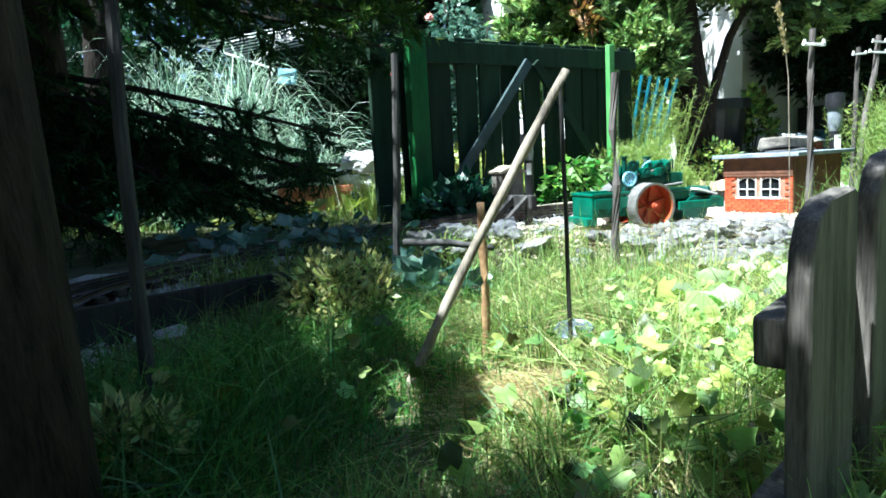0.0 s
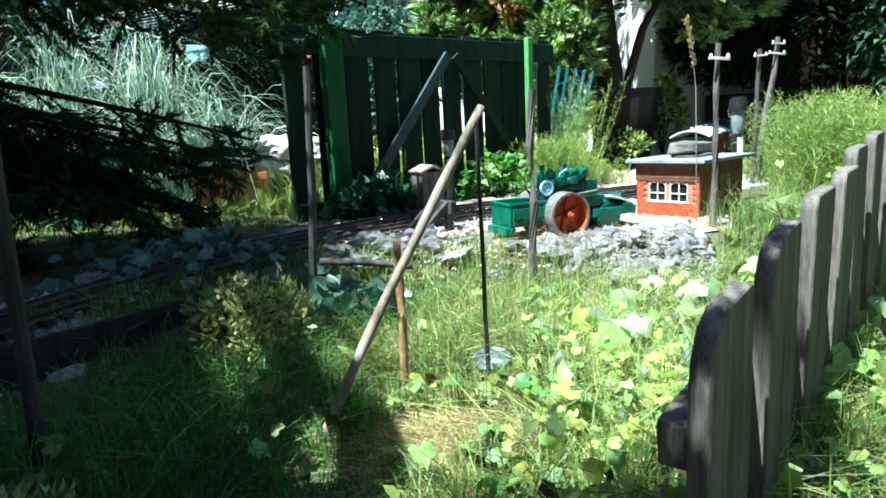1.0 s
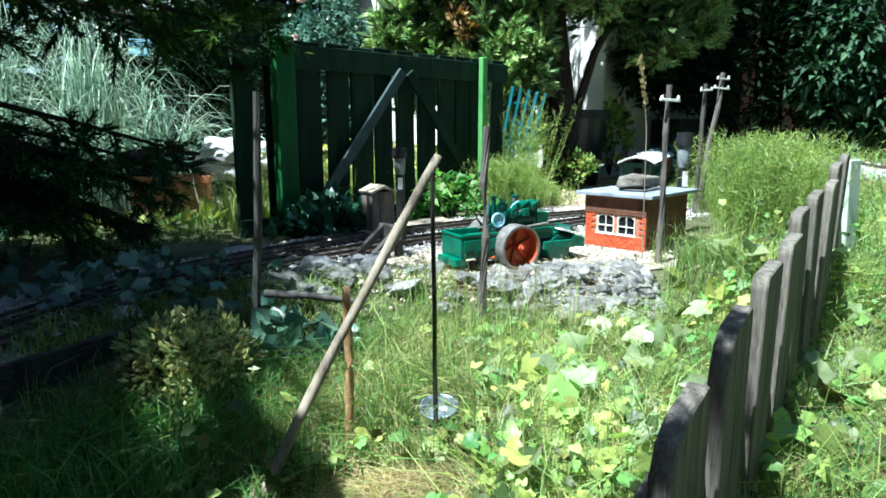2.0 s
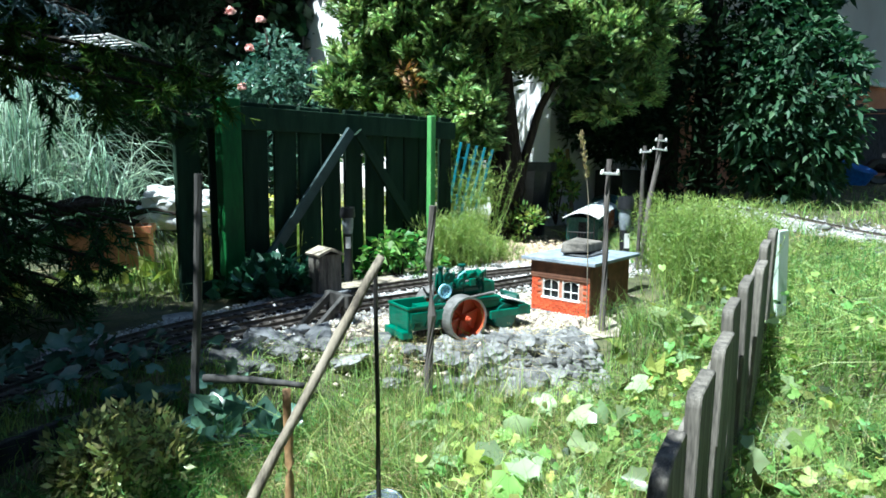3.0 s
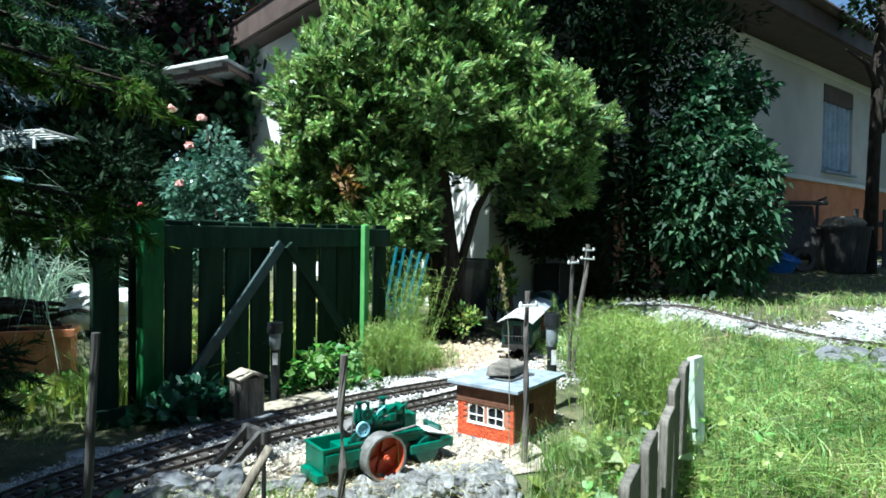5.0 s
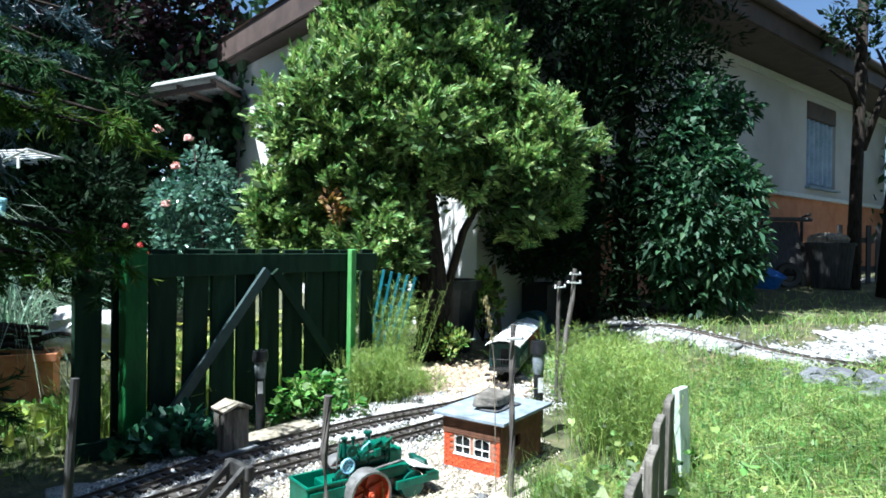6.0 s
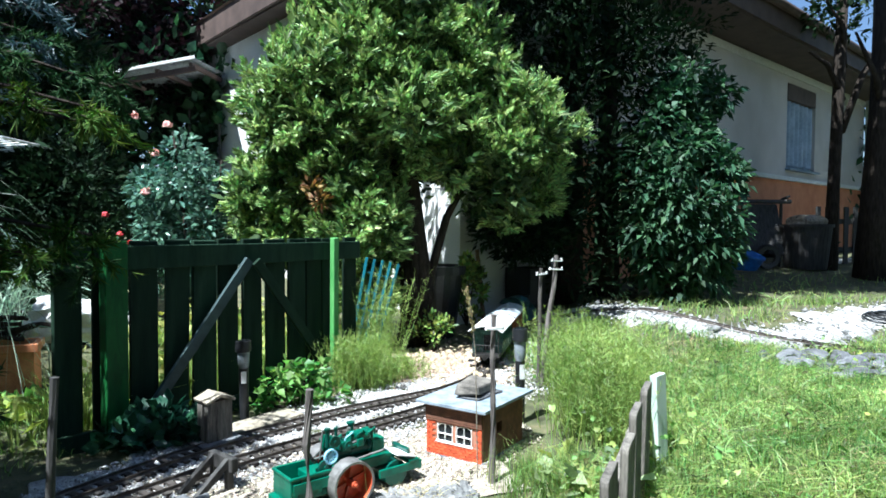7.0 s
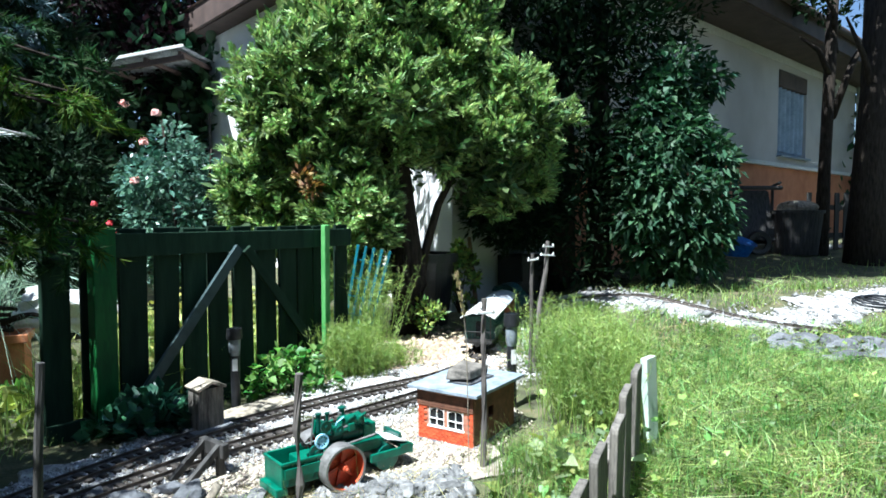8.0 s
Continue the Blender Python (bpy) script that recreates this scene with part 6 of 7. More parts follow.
for i in range(4):
    z = rs.uniform(0.30, 0.72)
    specs.append((z + 0.2, (rs.uniform(-1.25, -0.72), rs.uniform(1.7, 2.7), z), 0.2, rs.uniform(0.3, 0.42), 1300))
for z, tip in ((0.7, (-0.80, 1.9, 0.42)), (0.75, (-0.98, 2.2, 0.52)), (0.8, (-0.62, 2.3, 0.56)), (0.6, (-1.05, 1.7, 0.34))):
    specs.append((z, tip, 0.12, 0.40, 2400))
for z, tip in ((1.55, (-0.16, 2.2, 1.50)), (1.5, (-0.24, 2.1, 1.46)), (1.15, (-0.22, 2.2, 1.12)), (1.1, (-0.33, 2.1, 1.06))):
    specs.append((z, tip, 0.17, 0.30, 4200, M["spruce_tip"]))
for z, tip in ((0.85, (-0.44, 2.05, 0.62)), (0.8, (-0.55, 2.12, 0.50)), (0.8, (-0.66, 1.88, 0.60)), (0.8, (-0.86, 1.98, 0.54)), (0.7, (-0.78, 1.75, 0.46))):
    specs.append((z, tip, 0.13, 0.32, 2600))
spruce("spruce_tree", "dark green spruce with low drooping boughs in shade", (-2.0, 1.8), 4.2, specs, M["spruce"], 0.10, 1.3)
specs = []
for i in range(5):
    a = rs.uniform(5, 50)
    z = 1.35 + 1.0 * i / 5
    L = rs.uniform(0.9, 1.3)
    specs.append((z, (-2.0 + L * math.cos(radians(a)), 2.75 + L * math.sin(radians(a)), z - 0.05), 0.2, 0.40, 1500))
for z, tip in ((1.85, (-0.42, 2.6, 1.76)), (2.0, (-0.50, 2.6, 1.94)), (1.7, (-0.55, 2.55, 1.62))):
    specs.append((z, tip, 0.14, 0.34, 3600))
spruce("blue_spruce", "blue-grey spruce beside the dark one", (-2.0, 2.75), 4.2, specs, M["blue_spruce"], 0.10, 1.3)
# unseen spruce added to shade the front, behind the camera's left shoulder
specs = []
for i in range(44):
    z, foot_y = 1.0 + 1.4 * i / 44, rs.uniform(0.2, 1.75)
    reach = float(np.interp(foot_y, [0.2, 0.4, 0.56, 0.7, 1.0, 1.35, 1.8], [0.4, 0.30, 0.04, -0.04, -0.18, -0.30, -0.36])) - 0.42 * z - 0.05
    specs.append((z + 0.1, (rs.uniform(reach - 0.5, reach) - 0.06, foot_y - 0.29 * z, z), 0.10, 0.36, 1500))
for i in range(14):
    z = rs.uniform(0.78, 0.98)
    specs.append((z + 0.12, (rs.uniform(-1.0, -0.42), rs.uniform(0.0, 0.72), z), 0.08, 0.42, 2600))
for z, tip in ((1.55, (0.14, 0.18, 1.44)), (1.5, (0.0, 0.16, 1.38)), (1.5, (0.02, -0.02, 1.40)), (1.6, (-0.1, -0.08, 1.5)), (1.7, (-0.25, 0.02, 1.62)), (1.65, (0.06, -0.25, 1.5)), (1.62, (0.05, 0.30, 1.60))):
    specs.append((z, tip, 0.05, 0.13, 1600))
spruce("spruce_tree", "unseen spruce added to shade the front grass", (-1.75, -0.15), 4.4, specs, M["spruce"], 0.13, 2.2)
# slim tree beside the camera; its added, unseen crown shades the garden's dark side
spots = []
for k in range(205):
    z, foot_y = rs.uniform(2.5, 3.5), (rs.uniform(-0.2, 1.15) if k < 80 else rs.uniform(1.15, 2.25))
    reach = float(np.interp(foot_y, [-0.3, 0.2, 0.4, 0.56, 0.7, 1.0, 1.35, 1.8, 2.4, 3.0], [0.3, 0.3, 0.15, -0.06, -0.08, -0.20, -0.28, -0.16, -0.14, -0.2])) - 0.42 * z - (0.22 if foot_y < 1.2 else 0.17)
    spots.append((reach - 2.0 * rs.random() ** 1.4, foot_y - 0.29 * z, z))
v, f = lobe_leaves(np.array(spots), RNG.uniform(0.16, 0.3, len(spots)), 48, (0.09, 0.16), 0.6, 0.2)
tree("tree", "black slim tree close beside the camera with an added, unseen leaning crown",
     [([(-0.303, 0.36, -0.05), (-0.325, 0.38, 0.25), (-0.354, 0.418, 0.6), (-0.41, 0.475, 1.05), (-0.62, 0.52, 1.5), (-1.0, 0.5, 2.1), (-1.5, 0.4, 3.1)], [0.082, 0.072, 0.066, 0.06, 0.05, 0.04, 0.015]),
      ([(-1.0, 0.5, 2.1), (-1.3, 0.9, 2.6), (-1.7, 1.3, 3.0)], [0.04, 0.03, 0.012]),
      ([(-1.0, 0.5, 2.1), (-1.2, 0.0, 2.6), (-1.4, -0.5, 2.9)], [0.035, 0.025, 0.012])],
     [(v, f, M["broad"])], M["bark"])


# unseen tall tree, added to shade the shrub, ornamental grass and trough
c, r = crown_lobes((-3.4, 5.7, 4.6), (1.0, 0.9, 1.8), 130, (0.25, 0.45), 91, -1)
c2, r2 = crown_lobes((-2.55, 3.55, 2.9), (0.40, 0.35, 0.5), 30, (0.12, 0.2), 92, -1)
c3, r3 = crown_lobes((-2.75, 5.95, 4.1), (0.95, 0.35, 0.6), 60, (0.2, 0.35), 93, -1)
v, f = lobe_leaves(np.concatenate([c, c2, c3]), np.concatenate([r, r2, r3]), 60, (0.10, 0.18), 0.5, 0.1)
tree("unseen_shade_tree", "unseen tall tree added to shade the ornamental grass and the trough", [([(-3.3, 5.0, -0.1), (-3.35, 5.3, 2.0), (-3.4, 5.6, 5.5)], [0.16, 0.13, 0.04]), ([(-3.32, 5.1, 1.6), (-2.9, 4.2, 2.5), (-2.55, 3.6, 2.9)], [0.06, 0.04, 0.015])], [(v, f, M["yew"])], M["bark"])


# ---------------------------------------------------------------- low shrubs and weeds
def shrub(name, label, at, radii, n, per, size, slim, mat_, seed, up=0.5, droop=0.0):
    c_, r_ = crown_lobes((at[0], at[1], at[2] + radii[2] * 0.9), radii, n, (min(radii) * 0.28, min(radii) * 0.5), seed, -0.8)
    v_, f_ = lobe_leaves(c_, r_, per, size, slim, up, 0.25, droop)
    stems = []
    for k in range(5):
        q = c_[k]
        stems.append(([(at[0], at[1], at[2] - 0.02), tuple((np.array(at) + q) / 2), tuple(q)], [0.007, 0.005, 0.003]))
    return tree(name, label, stems, [(v_, f_, mat_)], M["bark"], "shrub")


shrub("dark_bush", "dark green bush in deep shade beyond the track", (-1.62, 2.95, -0.02), (0.42, 0.26, 0.22), 40, 30, (0.05, 0.11), 0.55, M["ivy"], 60, 0.5, 0.2)
shrub("variegated_shrub", "round variegated yellow-green shrub at the bed's edge", (-0.27, 1.28, 0.0), (0.115, 0.10, 0.10), 46, 80, (0.013, 0.027), 0.5, M["euonymus"], 61, 0.3)
shrub("variegated_shrub", "small upright variegated shrub in the front shade", (-0.37, 0.60, -0.03), (0.07, 0.06, 0.07), 20, 34, (0.018, 0.034), 0.38, M["euonymus"], 62, 1.0)
shrub("yellow_shrub", "small sparse yellow-green shrub in front of the black pot", (1.38, 3.98, 0.16), (0.12, 0.10, 0.14), 16, 26, (0.025, 0.045), 0.5, M["vine"], 63)
shrub("pot_shrub", "light green leafy plant growing by the black pots", (1.80, 4.55, 0.25), (0.11, 0.10, 0.26), 20, 36, (0.04, 0.07), 0.6, M["vine"], 64)
shrub("ivy_plant", "green nettle-like plants at the foot of the fence", (0.46, 2.96, 0.13), (0.22, 0.09, 0.11), 30, 13, (0.03, 0.07), 0.6, M["grass_dark"], 65, 0.3, 0.3)
shrub("ivy_plant", "dark ivy in the shade below the fence", (-0.10, 2.56, 0.12), (0.20, 0.08, 0.09), 26, 20, (0.04, 0.07), 0.85, M["ivy"], 66, 0.6)
shrub("ivy_plant", "broad-leaved green plant behind the track", (-0.55, 2.50, -0.02), (0.26, 0.12, 0.07), 26, 24, (0.04, 0.07), 0.8, M["vine"], 67, 0.6)
shrub("ivy_plant", "light green leafy plants below the trough", (-1.0, 3.95, -0.13), (0.5, 0.25, 0.07), 50, 30, (0.05, 0.08), 0.8, M["vine"], 68, 0.6)
shrub("ivy_plant", "sunlit leafy plants between track and trough", (-0.95, 3.05, -0.04), (0.34, 0.2, 0.08), 40, 26, (0.05, 0.085), 0.8, M["vine"], 70, 0.6)
shrub("ivy_plant", "blue-green leaves growing beside the dark stake", (-0.07, 1.42, 0.03), (0.11, 0.06, 0.05), 9, 4, (0.05, 0.07), 0.9, M["rose_leaf"], 69, 0.6)


def feathery(name, label, at, spread, h, n, mat_, seed):
    """A clump of thin arching stems with fine side leaflets."""
    rng = np.random.default_rng(seed)
    base = np.stack([at[0] + rng.normal(scale=spread[0], size=n), at[1] + rng.normal(scale=spread[1], size=n), np.zeros(n)], 1)
    base[:, 2] = gz(base[:, 0], base[:, 1])
    hh_ = rng.uniform(0.55, 1.0, n) * h
    tip = base + np.stack([rng.normal(scale=0.22, size=n) * hh_, rng.normal(scale=0.22, size=n) * hh_, hh_], 1)
    sv, sf = ribbons(base, tip, np.zeros_like(base), np.full(n, 0.0035), 3)
    m_ = 34
    kk = rng.uniform(0.2, 1, (n, m_, 1))
    p = (base[:, None] * (1 - kk) + tip[:, None] * kk).reshape(-1, 3)
    d = ball(len(p))
    d[:, 2] = np.abs(d[:, 2]) * 0.9 + 0.15
    lv, lf = ribbons(p, p + d * rng.uniform(0.012, 0.04, (len(p), 1)), np.zeros_like(p), np.full(len(p), 0.0026), 2)
    v_, f_ = join((sv, sf), (lv, lf))
    return tagged(raw(name, v_, f_, mat_), label, "weeds", kind="stuff")


feathery("tall_weeds", "tall feathery green weeds between the hut and the fence", (1.60, 2.22), (0.095, 0.13), 0.42, 760, M["brush"], 71)
feathery("tall_weeds", "tall feathery weeds beside the telegraph poles", (1.90, 2.85), (0.10, 0.18), 0.40, 640, M["brush"], 72)
feathery("tall_weeds", "yellow-green weeds growing by the green fence post", (0.77, 3.19), (0.065, 0.06), 0.30, 380, M["brush"], 73)
feathery("tall_weeds", "thin green weeds climbing at the teal trellis", (0.92, 3.5), (0.05, 0.05), 0.62, 130, M["brush"], 74)
feathery("tall_weeds", "low weeds at the edge of the wood chips", (0.98, 3.34), (0.09, 0.05), 0.15, 110, M["brush"], 75)


def field(name, label, mat_, xs, ys, n, h, width, lean=0.5, where=None, clump=0.0):
    """Blades of grass over a stretch of the garden."""
    x, y = RNG.uniform(*xs, n), RNG.uniform(*ys, n)
    if clump:
        cx_, cy_ = RNG.uniform(*xs, 400), RNG.uniform(*ys, 400)
        w = RNG.integers(0, 400, n)
        x, y = np.where(RNG.random(n) < 0.7, cx_[w] + RNG.normal(scale=clump, size=n), x), np.where(RNG.random(n) < 0.7, cy_[w] + RNG.normal(scale=clump, size=n), y)
    if where is not None:
        keep_ = where(x, y)
        x, y = x[keep_], y[keep_]
    m_ = len(x)
    base = np.stack([x, y, gz(x, y) - 0.004], 1)
    trodden = np.exp(-((x + 0.03) / 0.17) ** 2 - ((y - 0.76) / 0.24) ** 2)
    hh_ = RNG.uniform(*h, m_) * (1 - 0.72 * trodden)
    a = RNG.uniform(0, 6.28, m_)
    l = np.abs(RNG.normal(scale=lean, size=m_)) * hh_
    tip = base + np.stack([np.cos(a) * l, np.sin(a) * l, hh_ * RNG.uniform(0.55, 1, m_)], 1)
    bend = np.stack([-np.cos(a) * l * 0.2, -np.sin(a) * l * 0.2, hh_ * 0.12], 1)
    v_, f_ = ribbons(base, tip, bend, RNG.uniform(*width, m_), 2)
    return tagged(raw(name, v_, f_, mat_), label, "grass", kind="stuff")


def vines(name, label, mat_, xs, ys, n, size, height, where=None):
    x, y = RNG.uniform(*xs, n), RNG.uniform(*ys, n)
    if where is not None:
        k_ = where(x, y)
        x, y = x[k_], y[k_]
    m_ = len(x)
    at = np.stack([x, y, gz(x, y) + RNG.uniform(*height, m_)], 1)
    nor = RNG.normal(scale=0.62, size=(m_, 3)) + np.array([-0.1, -0.35, 1.0])
    v_, f_ = lobed(at, nor, RNG.uniform(*size, m_))
    foot = at * np.array([1, 1, 0]) + np.stack([RNG.normal(scale=0.02, size=m_), RNG.normal(scale=0.02, size=m_), gz(x, y)], 1)
    sv, sf = ribbons(foot, at, np.zeros_like(at), np.full(m_, 0.002), 1)
    tri_ = np.concatenate([sf[:, :3], sf[:, [0, 2, 3]]])
    return tagged(raw(name, *join((v_, f_), (sv, tri_)), mat_), label, "vine leaves", kind="stuff")


def south(x, y):
    heap = ((x - 0.16) / 0.13) ** 2 + ((y - 0.87) / 0.10) ** 2 + 0.25 * np.sin(x * 40) * np.sin(y * 33)
    bare = (heap > 1) & (((x - 0.238) ** 2 + (y - 1.10) ** 2) > 0.085 ** 2)
    return bare & (y < np.interp(x, [-1.2, -0.75, -0.4, -0.1, 0.3, 0.7, 1.0, 1.3, 1.6], [0.4, 0.75, 1.25, 1.5, 1.62, 1.56, 1.6, 1.85, 2.2]))


def lawn(x, y):
    right = y < 1.15 * (x - 0.4) + 0.55
    on_path = np.abs(y - np.interp(x, [q[0] for q in PATHWAY], [q[1] for q in PATHWAY])) < 0.27
    on_yard = (x > 4.2) & (np.abs(y - 0.05 - np.interp(x, [4.25, 4.8, 5.5, 8], [3.72, 3.78, 3.84, 4.1])) < 0.28)
    on_slates = (x > 3.2) & (x < 4.45) & (np.abs(y - (2.92 - 0.28 * (x - 3.36))) < 0.36) & (RNG.random(len(x)) < 0.8)
    beyond = y > np.interp(x, [1.5, 2.8, 3.1, 3.3, 4.4, 5.4, 8], [4.3, 4.3, 4.35, 4.5, 4.36, 4.25, 4.5])
    return (right | (x > 1.75)) & ~on_path & ~on_yard & ~on_slates & (~beyond | (RNG.random(len(x)) < 0.05))


# where the front grass takes the darker colour that stands for shade
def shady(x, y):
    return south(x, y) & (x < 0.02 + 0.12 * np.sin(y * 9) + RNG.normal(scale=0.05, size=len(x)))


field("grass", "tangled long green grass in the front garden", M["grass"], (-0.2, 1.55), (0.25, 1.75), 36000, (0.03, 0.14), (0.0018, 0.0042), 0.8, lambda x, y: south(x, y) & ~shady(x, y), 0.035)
field("grass", "long grass coloured deep green for the front shade", M["grass_dark"], (-1.0, 0.3), (0.25, 1.6), 26000, (0.04, 0.16), (0.002, 0.0052), 0.8, shady, 0.035)
field("grass", "sunlit uneven lawn behind the picket fence", M["grass"], (0.5, 7.5), (0.4, 6.0), 70000, (0.04, 0.12), (0.0045, 0.0095), 0.8, lawn, 0.12)
field("grass", "flattened pale grass of the lawn by the fence", M["grass"], (0.9, 3.6), (0.7, 3.4), 46000, (0.03, 0.09), (0.003, 0.007), 1.6, lambda x, y: y < 1.15 * (x - 0.4) + 0.5, 0.09)
field("dry_grass", "straw-coloured patches in the lawn", M["grass_dry"], (0.9, 4.2), (0.7, 3.6), 9000, (0.03, 0.08), (0.003, 0.006), 1.6, lawn, 0.07)
field("grass", "darker tufts standing in the lawn", M["grass_dark"], (0.9, 4.4), (0.7, 3.8), 9000, (0.06, 0.15), (0.003, 0.006), 0.5, lawn, 0.05)
field("grass", "dark grass on the slope below the track bed", M["grass"], (-0.75, 0.35), (1.15, 1.8), 9000, (0.03, 0.09), (0.002, 0.004), 0.8, lambda x, y: np.abs(y - np.interp(x, [-0.75, -0.3, 0.1, 0.35], [1.0, 1.55, 1.68, 1.68])) < 0.15, 0.04)
field("grass", "rough grass along the dark side of the track", M["grass"], (-2.2, 0.3), (2.3, 4.3), 12000, (0.02, 0.08), (0.002, 0.005), 0.7, lambda x, y: y > 2.75 + 0.75 * x, 0.08)
def behind(x, y):
    return y > 2.70 + 0.768 * (x + 0.22) + 0.14


field("tall_grass", "sunlit yellow-green grass and herbs behind the green fence", M["brush"], (-0.6, 0.95), (2.7, 4.7), 9000, (0.10, 0.34), (0.004, 0.010), 0.5, behind, 0.06)
vines("vine_leaves", "pale leafy herbs growing behind the green fence", M["vine_yellow"], (-0.5, 0.9), (2.9, 4.6), 500, (0.03, 0.06), (0.08, 0.34), behind)
field("dry_grass", "pale dry grass among the green by the cane", M["grass_dry"], (-0.15, 1.4), (0.45, 1.75), 13000, (0.03, 0.11), (0.0015, 0.003), 1.2, south, 0.05)
field("dry_grass", "flattened heap of straw-coloured grass", M["grass_dry"], (0.02, 0.30), (0.76, 0.98), 5500, (0.02, 0.07), (0.0018, 0.0036), 2.0, None, 0.03)
field("grass", "green blades growing out of the straw heap", M["grass"], (0.0, 0.32), (0.74, 1.0), 700, (0.03, 0.08), (0.0018, 0.0034), 1.2, None, 0.03)
field("tall_grass", "tall thin grass stalks in front of the steam roller", M["grass"], (0.22, 0.62), (1.35, 1.66), 700, (0.12, 0.27), (0.0018, 0.003), 0.25, None, 0.05)
field("tall_grass", "thin grass stalks in front of the hut", M["grass"], (0.98, 1.3), (1.72, 1.95), 240, (0.10, 0.20), (0.0018, 0.003), 0.3, None, 0.04)
field("tall_grass", "yellowing tall grass in the weeds", M["grass_dry"], (0.25, 0.7), (1.2, 1.65), 420, (0.10, 0.24), (0.0014, 0.0024), 0.4, None, 0.05)


# dry seed-headed stalk by the hut
stalk = thing("seed_stalk", "tall dry grass stalk with a pale seed head", "grass stalk", pose(0.965, 1.93, float(gz(0.965, 1.93))))
part("stem", limb(N(), [(0, 0, -0.01), (-0.004, 0, 0.2), (-0.01, 0, 0.42), (-0.028, 0, 0.58), (-0.044, 0, 0.635)], [0.002, 0.0018, 0.0015, 0.0012, 0.0008], 6), M["stick"], stalk)
kk = RNG.uniform(0, 1, 120)[:, None]
p = np.array([-0.014, 0, 0.49]) * (1 - kk) + np.array([-0.044, 0, 0.635]) * kk + RNG.normal(scale=0.0035, size=(120, 3))
v, f = leaves(p, ball(120) * 0.5 + np.array([-0.3, 0, 0.9]), np.full(120, 0.013), 0.4)
tagged(raw("seed_head", v, f, M["grass_dry"], stalk), kind="stuff")


def sunny(x, y):
    return south(x, y) & (x > 0.12 + 0.25 * np.sin(y * 6))


vines("vine_leaves", "bright green vine leaves creeping through the grass", M["vine"], (0.05, 1.45), (0.75, 1.85), 4200, (0.010, 0.038), (0.005, 0.10), sunny)
vines("vine_leaves", "broad green vine leaves lying on the weeds", M["vine"], (0.15, 1.4), (0.8, 1.8), 110, (0.045, 0.07), (0.04, 0.11), sunny)
vines("vine_leaves", "broad pale mint-green leaves lying on the weeds", M["pale_leaf"], (0.2, 1.4), (0.8, 1.85), 75, (0.045, 0.075), (0.05, 0.12), sunny)
vines("vine_leaves", "green leaves in the sunlit front grass", M["vine"], (0.18, 0.95), (0.5, 0.95), 800, (0.010, 0.034), (0.01, 0.10), south)
vines("vine_leaves", "blue-green leaves on the shaded slope below the track", M["rose_leaf"], (-0.8, -0.08), (1.38, 1.78), 130, (0.03, 0.06), (0.02, 0.10))
vines("vine_leaves", "large blue-green leaves beside the dark stake", M["rose_leaf"], (-0.14, 0.06), (1.38, 1.52), 10, (0.055, 0.075), (0.04, 0.12))
vines("vine_leaves", "yellowing vine leaves among the green ones", M["vine_yellow"], (0.15, 1.3), (0.85, 1.7), 50, (0.016, 0.042), (0.04, 0.13), sunny)
vines("vine_leaves", "vine leaves climbing round the picket fence", M["vine"], (1.25, 1.8), (1.4, 2.1), 80, (0.016, 0.032), (0.03, 0.2))
vines("vine_leaves", "few large leaves in the dark front grass", M["vine"], (-0.5, 0.2), (0.5, 1.35), 70, (0.02, 0.04), (0.02, 0.09), south)
field("grass", "pale tall grass growing through the vine leaves", M["grass"], (0.1, 1.4), (0.6, 1.85), 10000, (0.07, 0.19), (0.002, 0.004), 0.55, south, 0.04)
field("dry_grass", "thin straw-coloured stalks in the front weeds", M["grass_dry"], (0.1, 1.35), (0.7, 1.8), 5000, (0.06, 0.16), (0.0014, 0.0026), 0.9, south, 0.05)
field("grass", "fresh grass between the border rocks", M["grass"], (0.35, 1.35), (1.4, 2.0), 7000, (0.04, 0.15), (0.002, 0.004), 0.6, lambda x, y: y < np.interp(x, [0.3, 0.6, 0.85, 1.0, 1.35], [1.58, 1.60, 1.62, 1.78, 2.25]), 0.03)
field("dry_grass", "loose straw lying round the steam roller", M["grass_dry"], (0.30, 0.86), (1.72, 1.90), 900, (0.015, 0.05), (0.0016, 0.003), 3.0, None, 0.03)


def rosette(name, label, x, y, n, size, mat_):
    """A weed of broad leaves on short stems that spread from one root."""
    t = thing(name, label, "weed", pose(x, y, float(gz(x, y))))
    for k in range(n):
        a = RNG.uniform(0, 6.28)
        out = np.array([[math.cos(a), math.sin(a), RNG.uniform(0.45, 1.3)]])
        root = RNG.normal(scale=0.012, size=(1, 3)) * np.array([1, 1, 0.2])
        sz = RNG.uniform(*size, 1)
        stem = root + out * sz * 0.45
        sv, sf = ribbons(root, stem, np.zeros_like(root), np.full(1, 0.004), 1)
        lv, lf = leaves(stem, out + np.array([0, 0, -0.3]), sz, 0.62, 0.3, 0.25)
        raw("leaf", *join((lv, lf), (sv, np.concatenate([sf[:, :3], sf[:, [0, 2, 3]]]))), mat_, t)
    return t


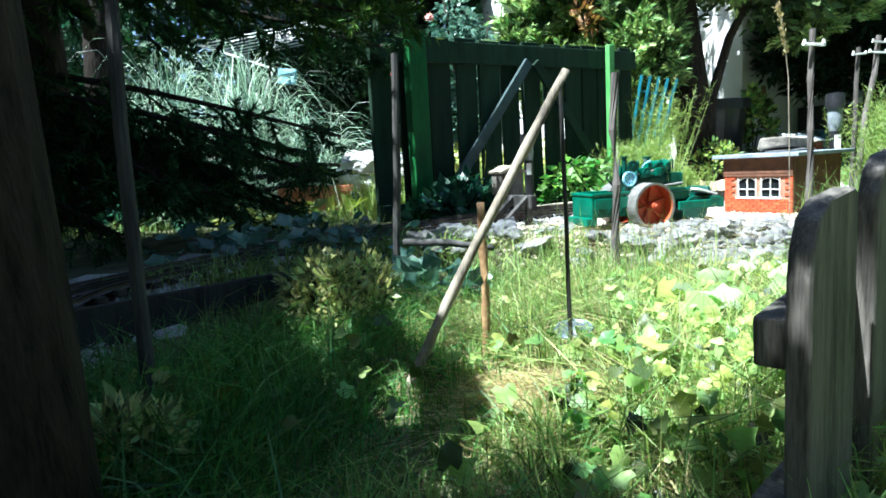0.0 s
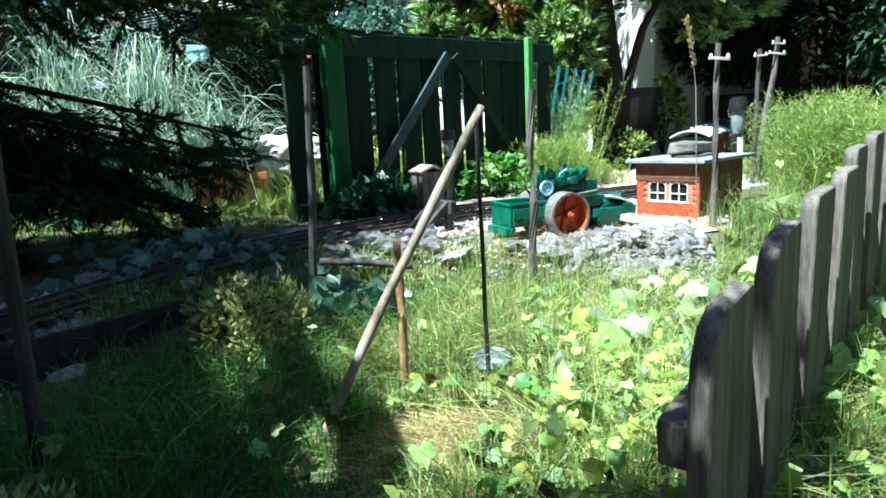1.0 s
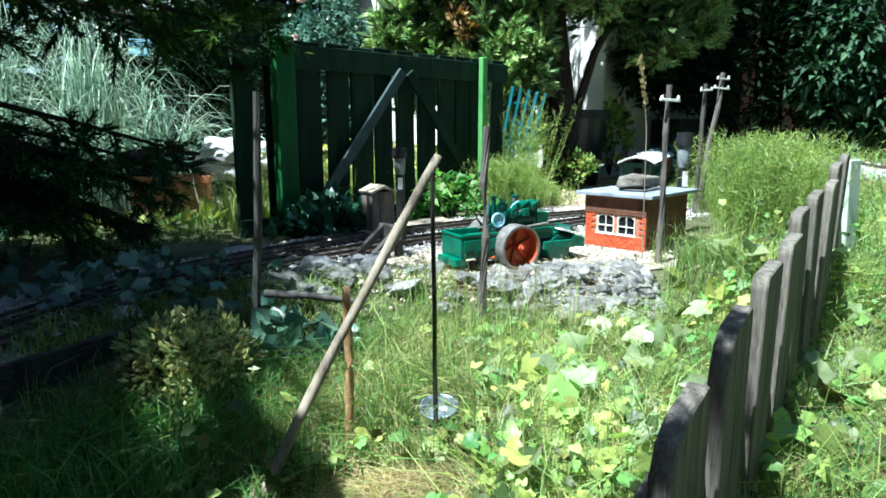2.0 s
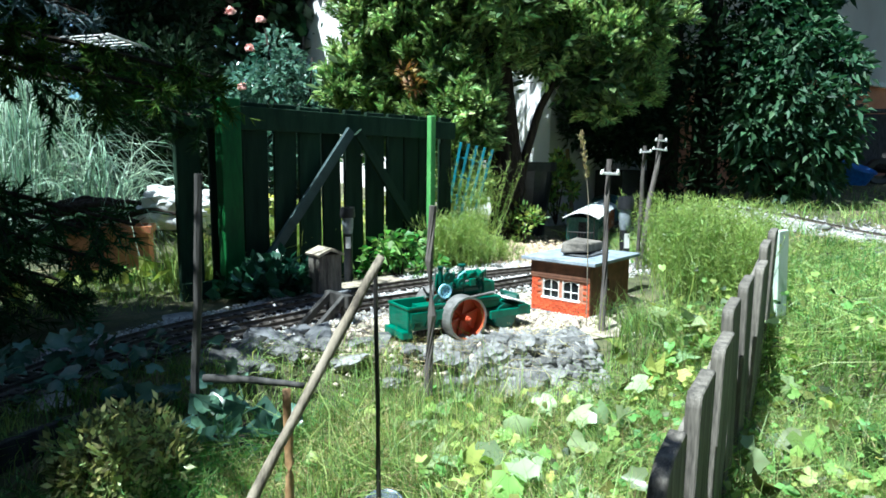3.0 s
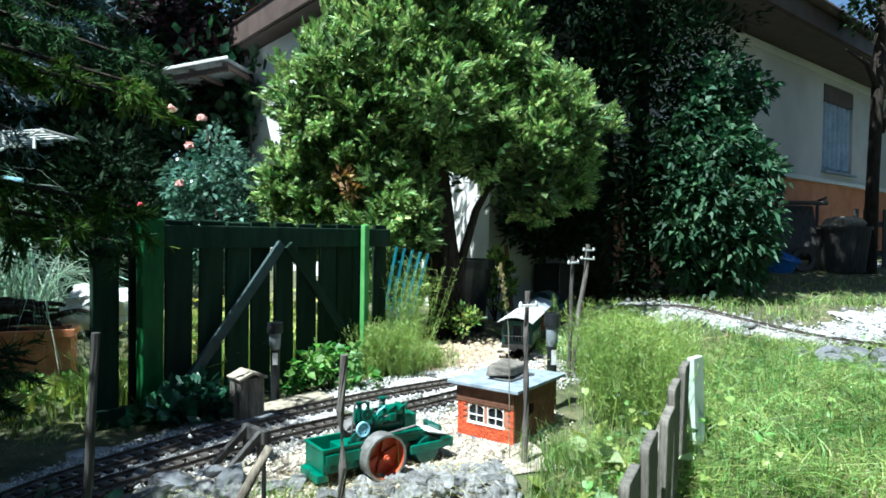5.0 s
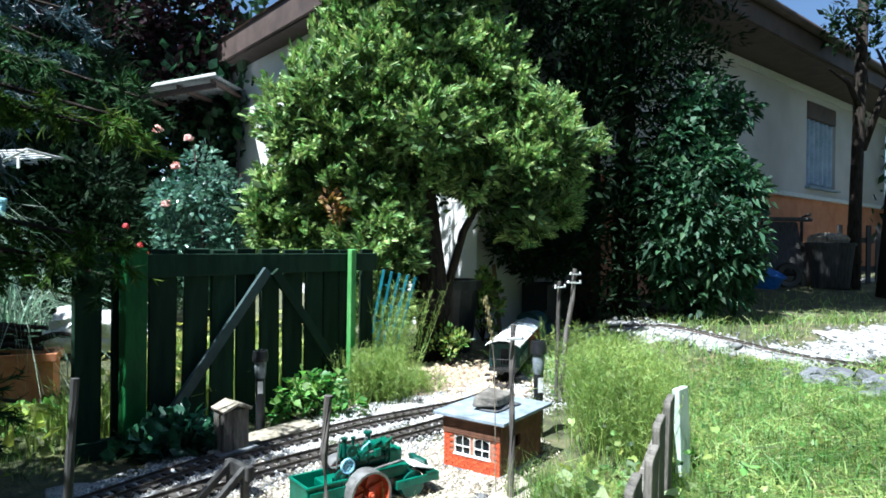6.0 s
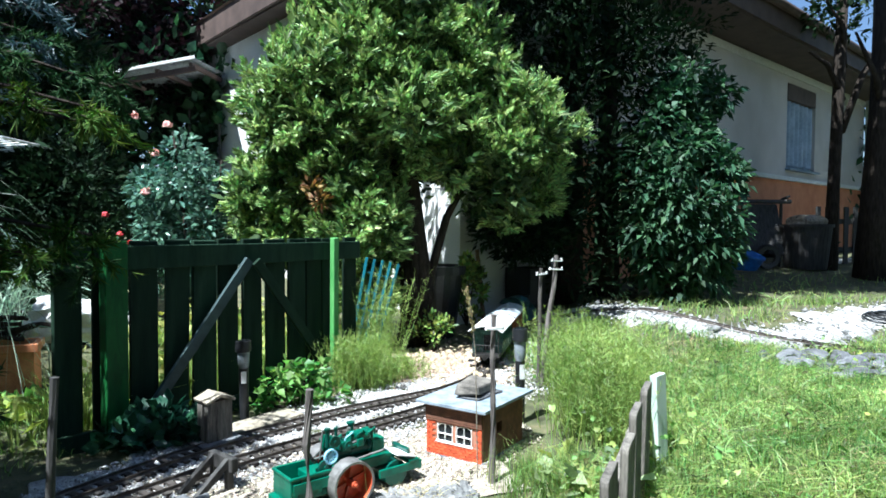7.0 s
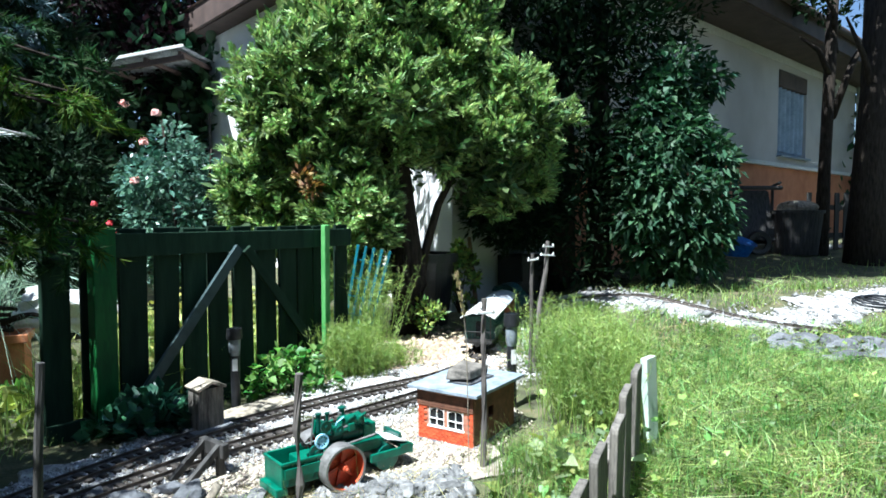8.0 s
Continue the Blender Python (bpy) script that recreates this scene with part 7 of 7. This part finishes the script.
for x, y, n, sz, mat_ in ((1.16, 1.80, 9, (0.07, 0.13), M["pale_leaf"]), (1.27, 1.93, 8, (0.06, 0.11), M["vine"]), (1.04, 1.66, 9, (0.06, 0.11), M["vine"]), (1.22, 1.66, 8, (0.05, 0.10), M["pale_leaf"]),
                          (0.95, 1.50, 9, (0.05, 0.09), M["vine"]), (1.10, 1.50, 8, (0.05, 0.10), M["vine"]), (0.80, 1.36, 8, (0.05, 0.08), M["vine"]), (1.52, 1.72, 8, (0.05, 0.09), M["pale_leaf"]), (1.56, 1.90, 7, (0.05, 0.09), M["vine"])):
    rosette("broad_leaved_weed", "broad-leaved green weed in the sunlit grass", x, y, n, sz, mat_)
for x, y, n, sz in ((-0.62, 2.62, 8, (0.08, 0.13)), (-0.86, 2.72, 8, (0.08, 0.14)), (-0.45, 2.72, 7, (0.06, 0.11)), (-1.05, 2.55, 8, (0.08, 0.13)), (-0.75, 2.95, 8, (0.07, 0.12))):
    rosette("broad_leaved_weed", "broad-leaved weed growing behind the track", x, y, n, sz, M["vine"])
vines("vine_leaves", "scattered weeds on the lawn", M["vine"], (1.7, 4.5), (1.6, 3.4), 420, (0.015, 0.034), (0.02, 0.07))


# ---------------------------------------------------------------- ribbon grass mound
n = 900
rng = np.random.default_rng(81)
which = rng.choice(4, n, p=[0.24, 0.34, 0.28, 0.14])
cxs, cys = np.array([-1.42, -2.05, -2.7, -1.9])[which], np.array([4.8, 5.1, 5.0, 5.4])[which]
base = np.stack([cxs + rng.normal(scale=0.09, size=n), cys + rng.normal(scale=0.09, size=n), np.zeros(n)], 1)
base[:, 2] = gz(base[:, 0], base[:, 1])
a = rng.uniform(0, 6.28, n)
L = rng.uniform(0.5, 1.2, n)
tip = base + np.stack([np.cos(a) * L, np.sin(a) * L * 0.8, rng.uniform(-0.25, 0.35, n) + 0.05], 1)
tip[:, 2] += np.array([0.0, 0.10, 0.14, 0.05])[which]
grown = np.array([0.85, 1.45, 1.5, 1.2])[which]
bend = np.stack([-np.cos(a) * L * 0.22, -np.sin(a) * L * 0.18, rng.uniform(0.4, 0.9, n) * grown], 1)
v, f = ribbons(base, tip, bend, rng.uniform(0.007, 0.014, n), 8)
tagged(raw("ribbon_grass", v, f, M["silver_grass"]), "arching pale ribbon grass in sunlight behind the trough", "ornamental grass", kind="stuff")
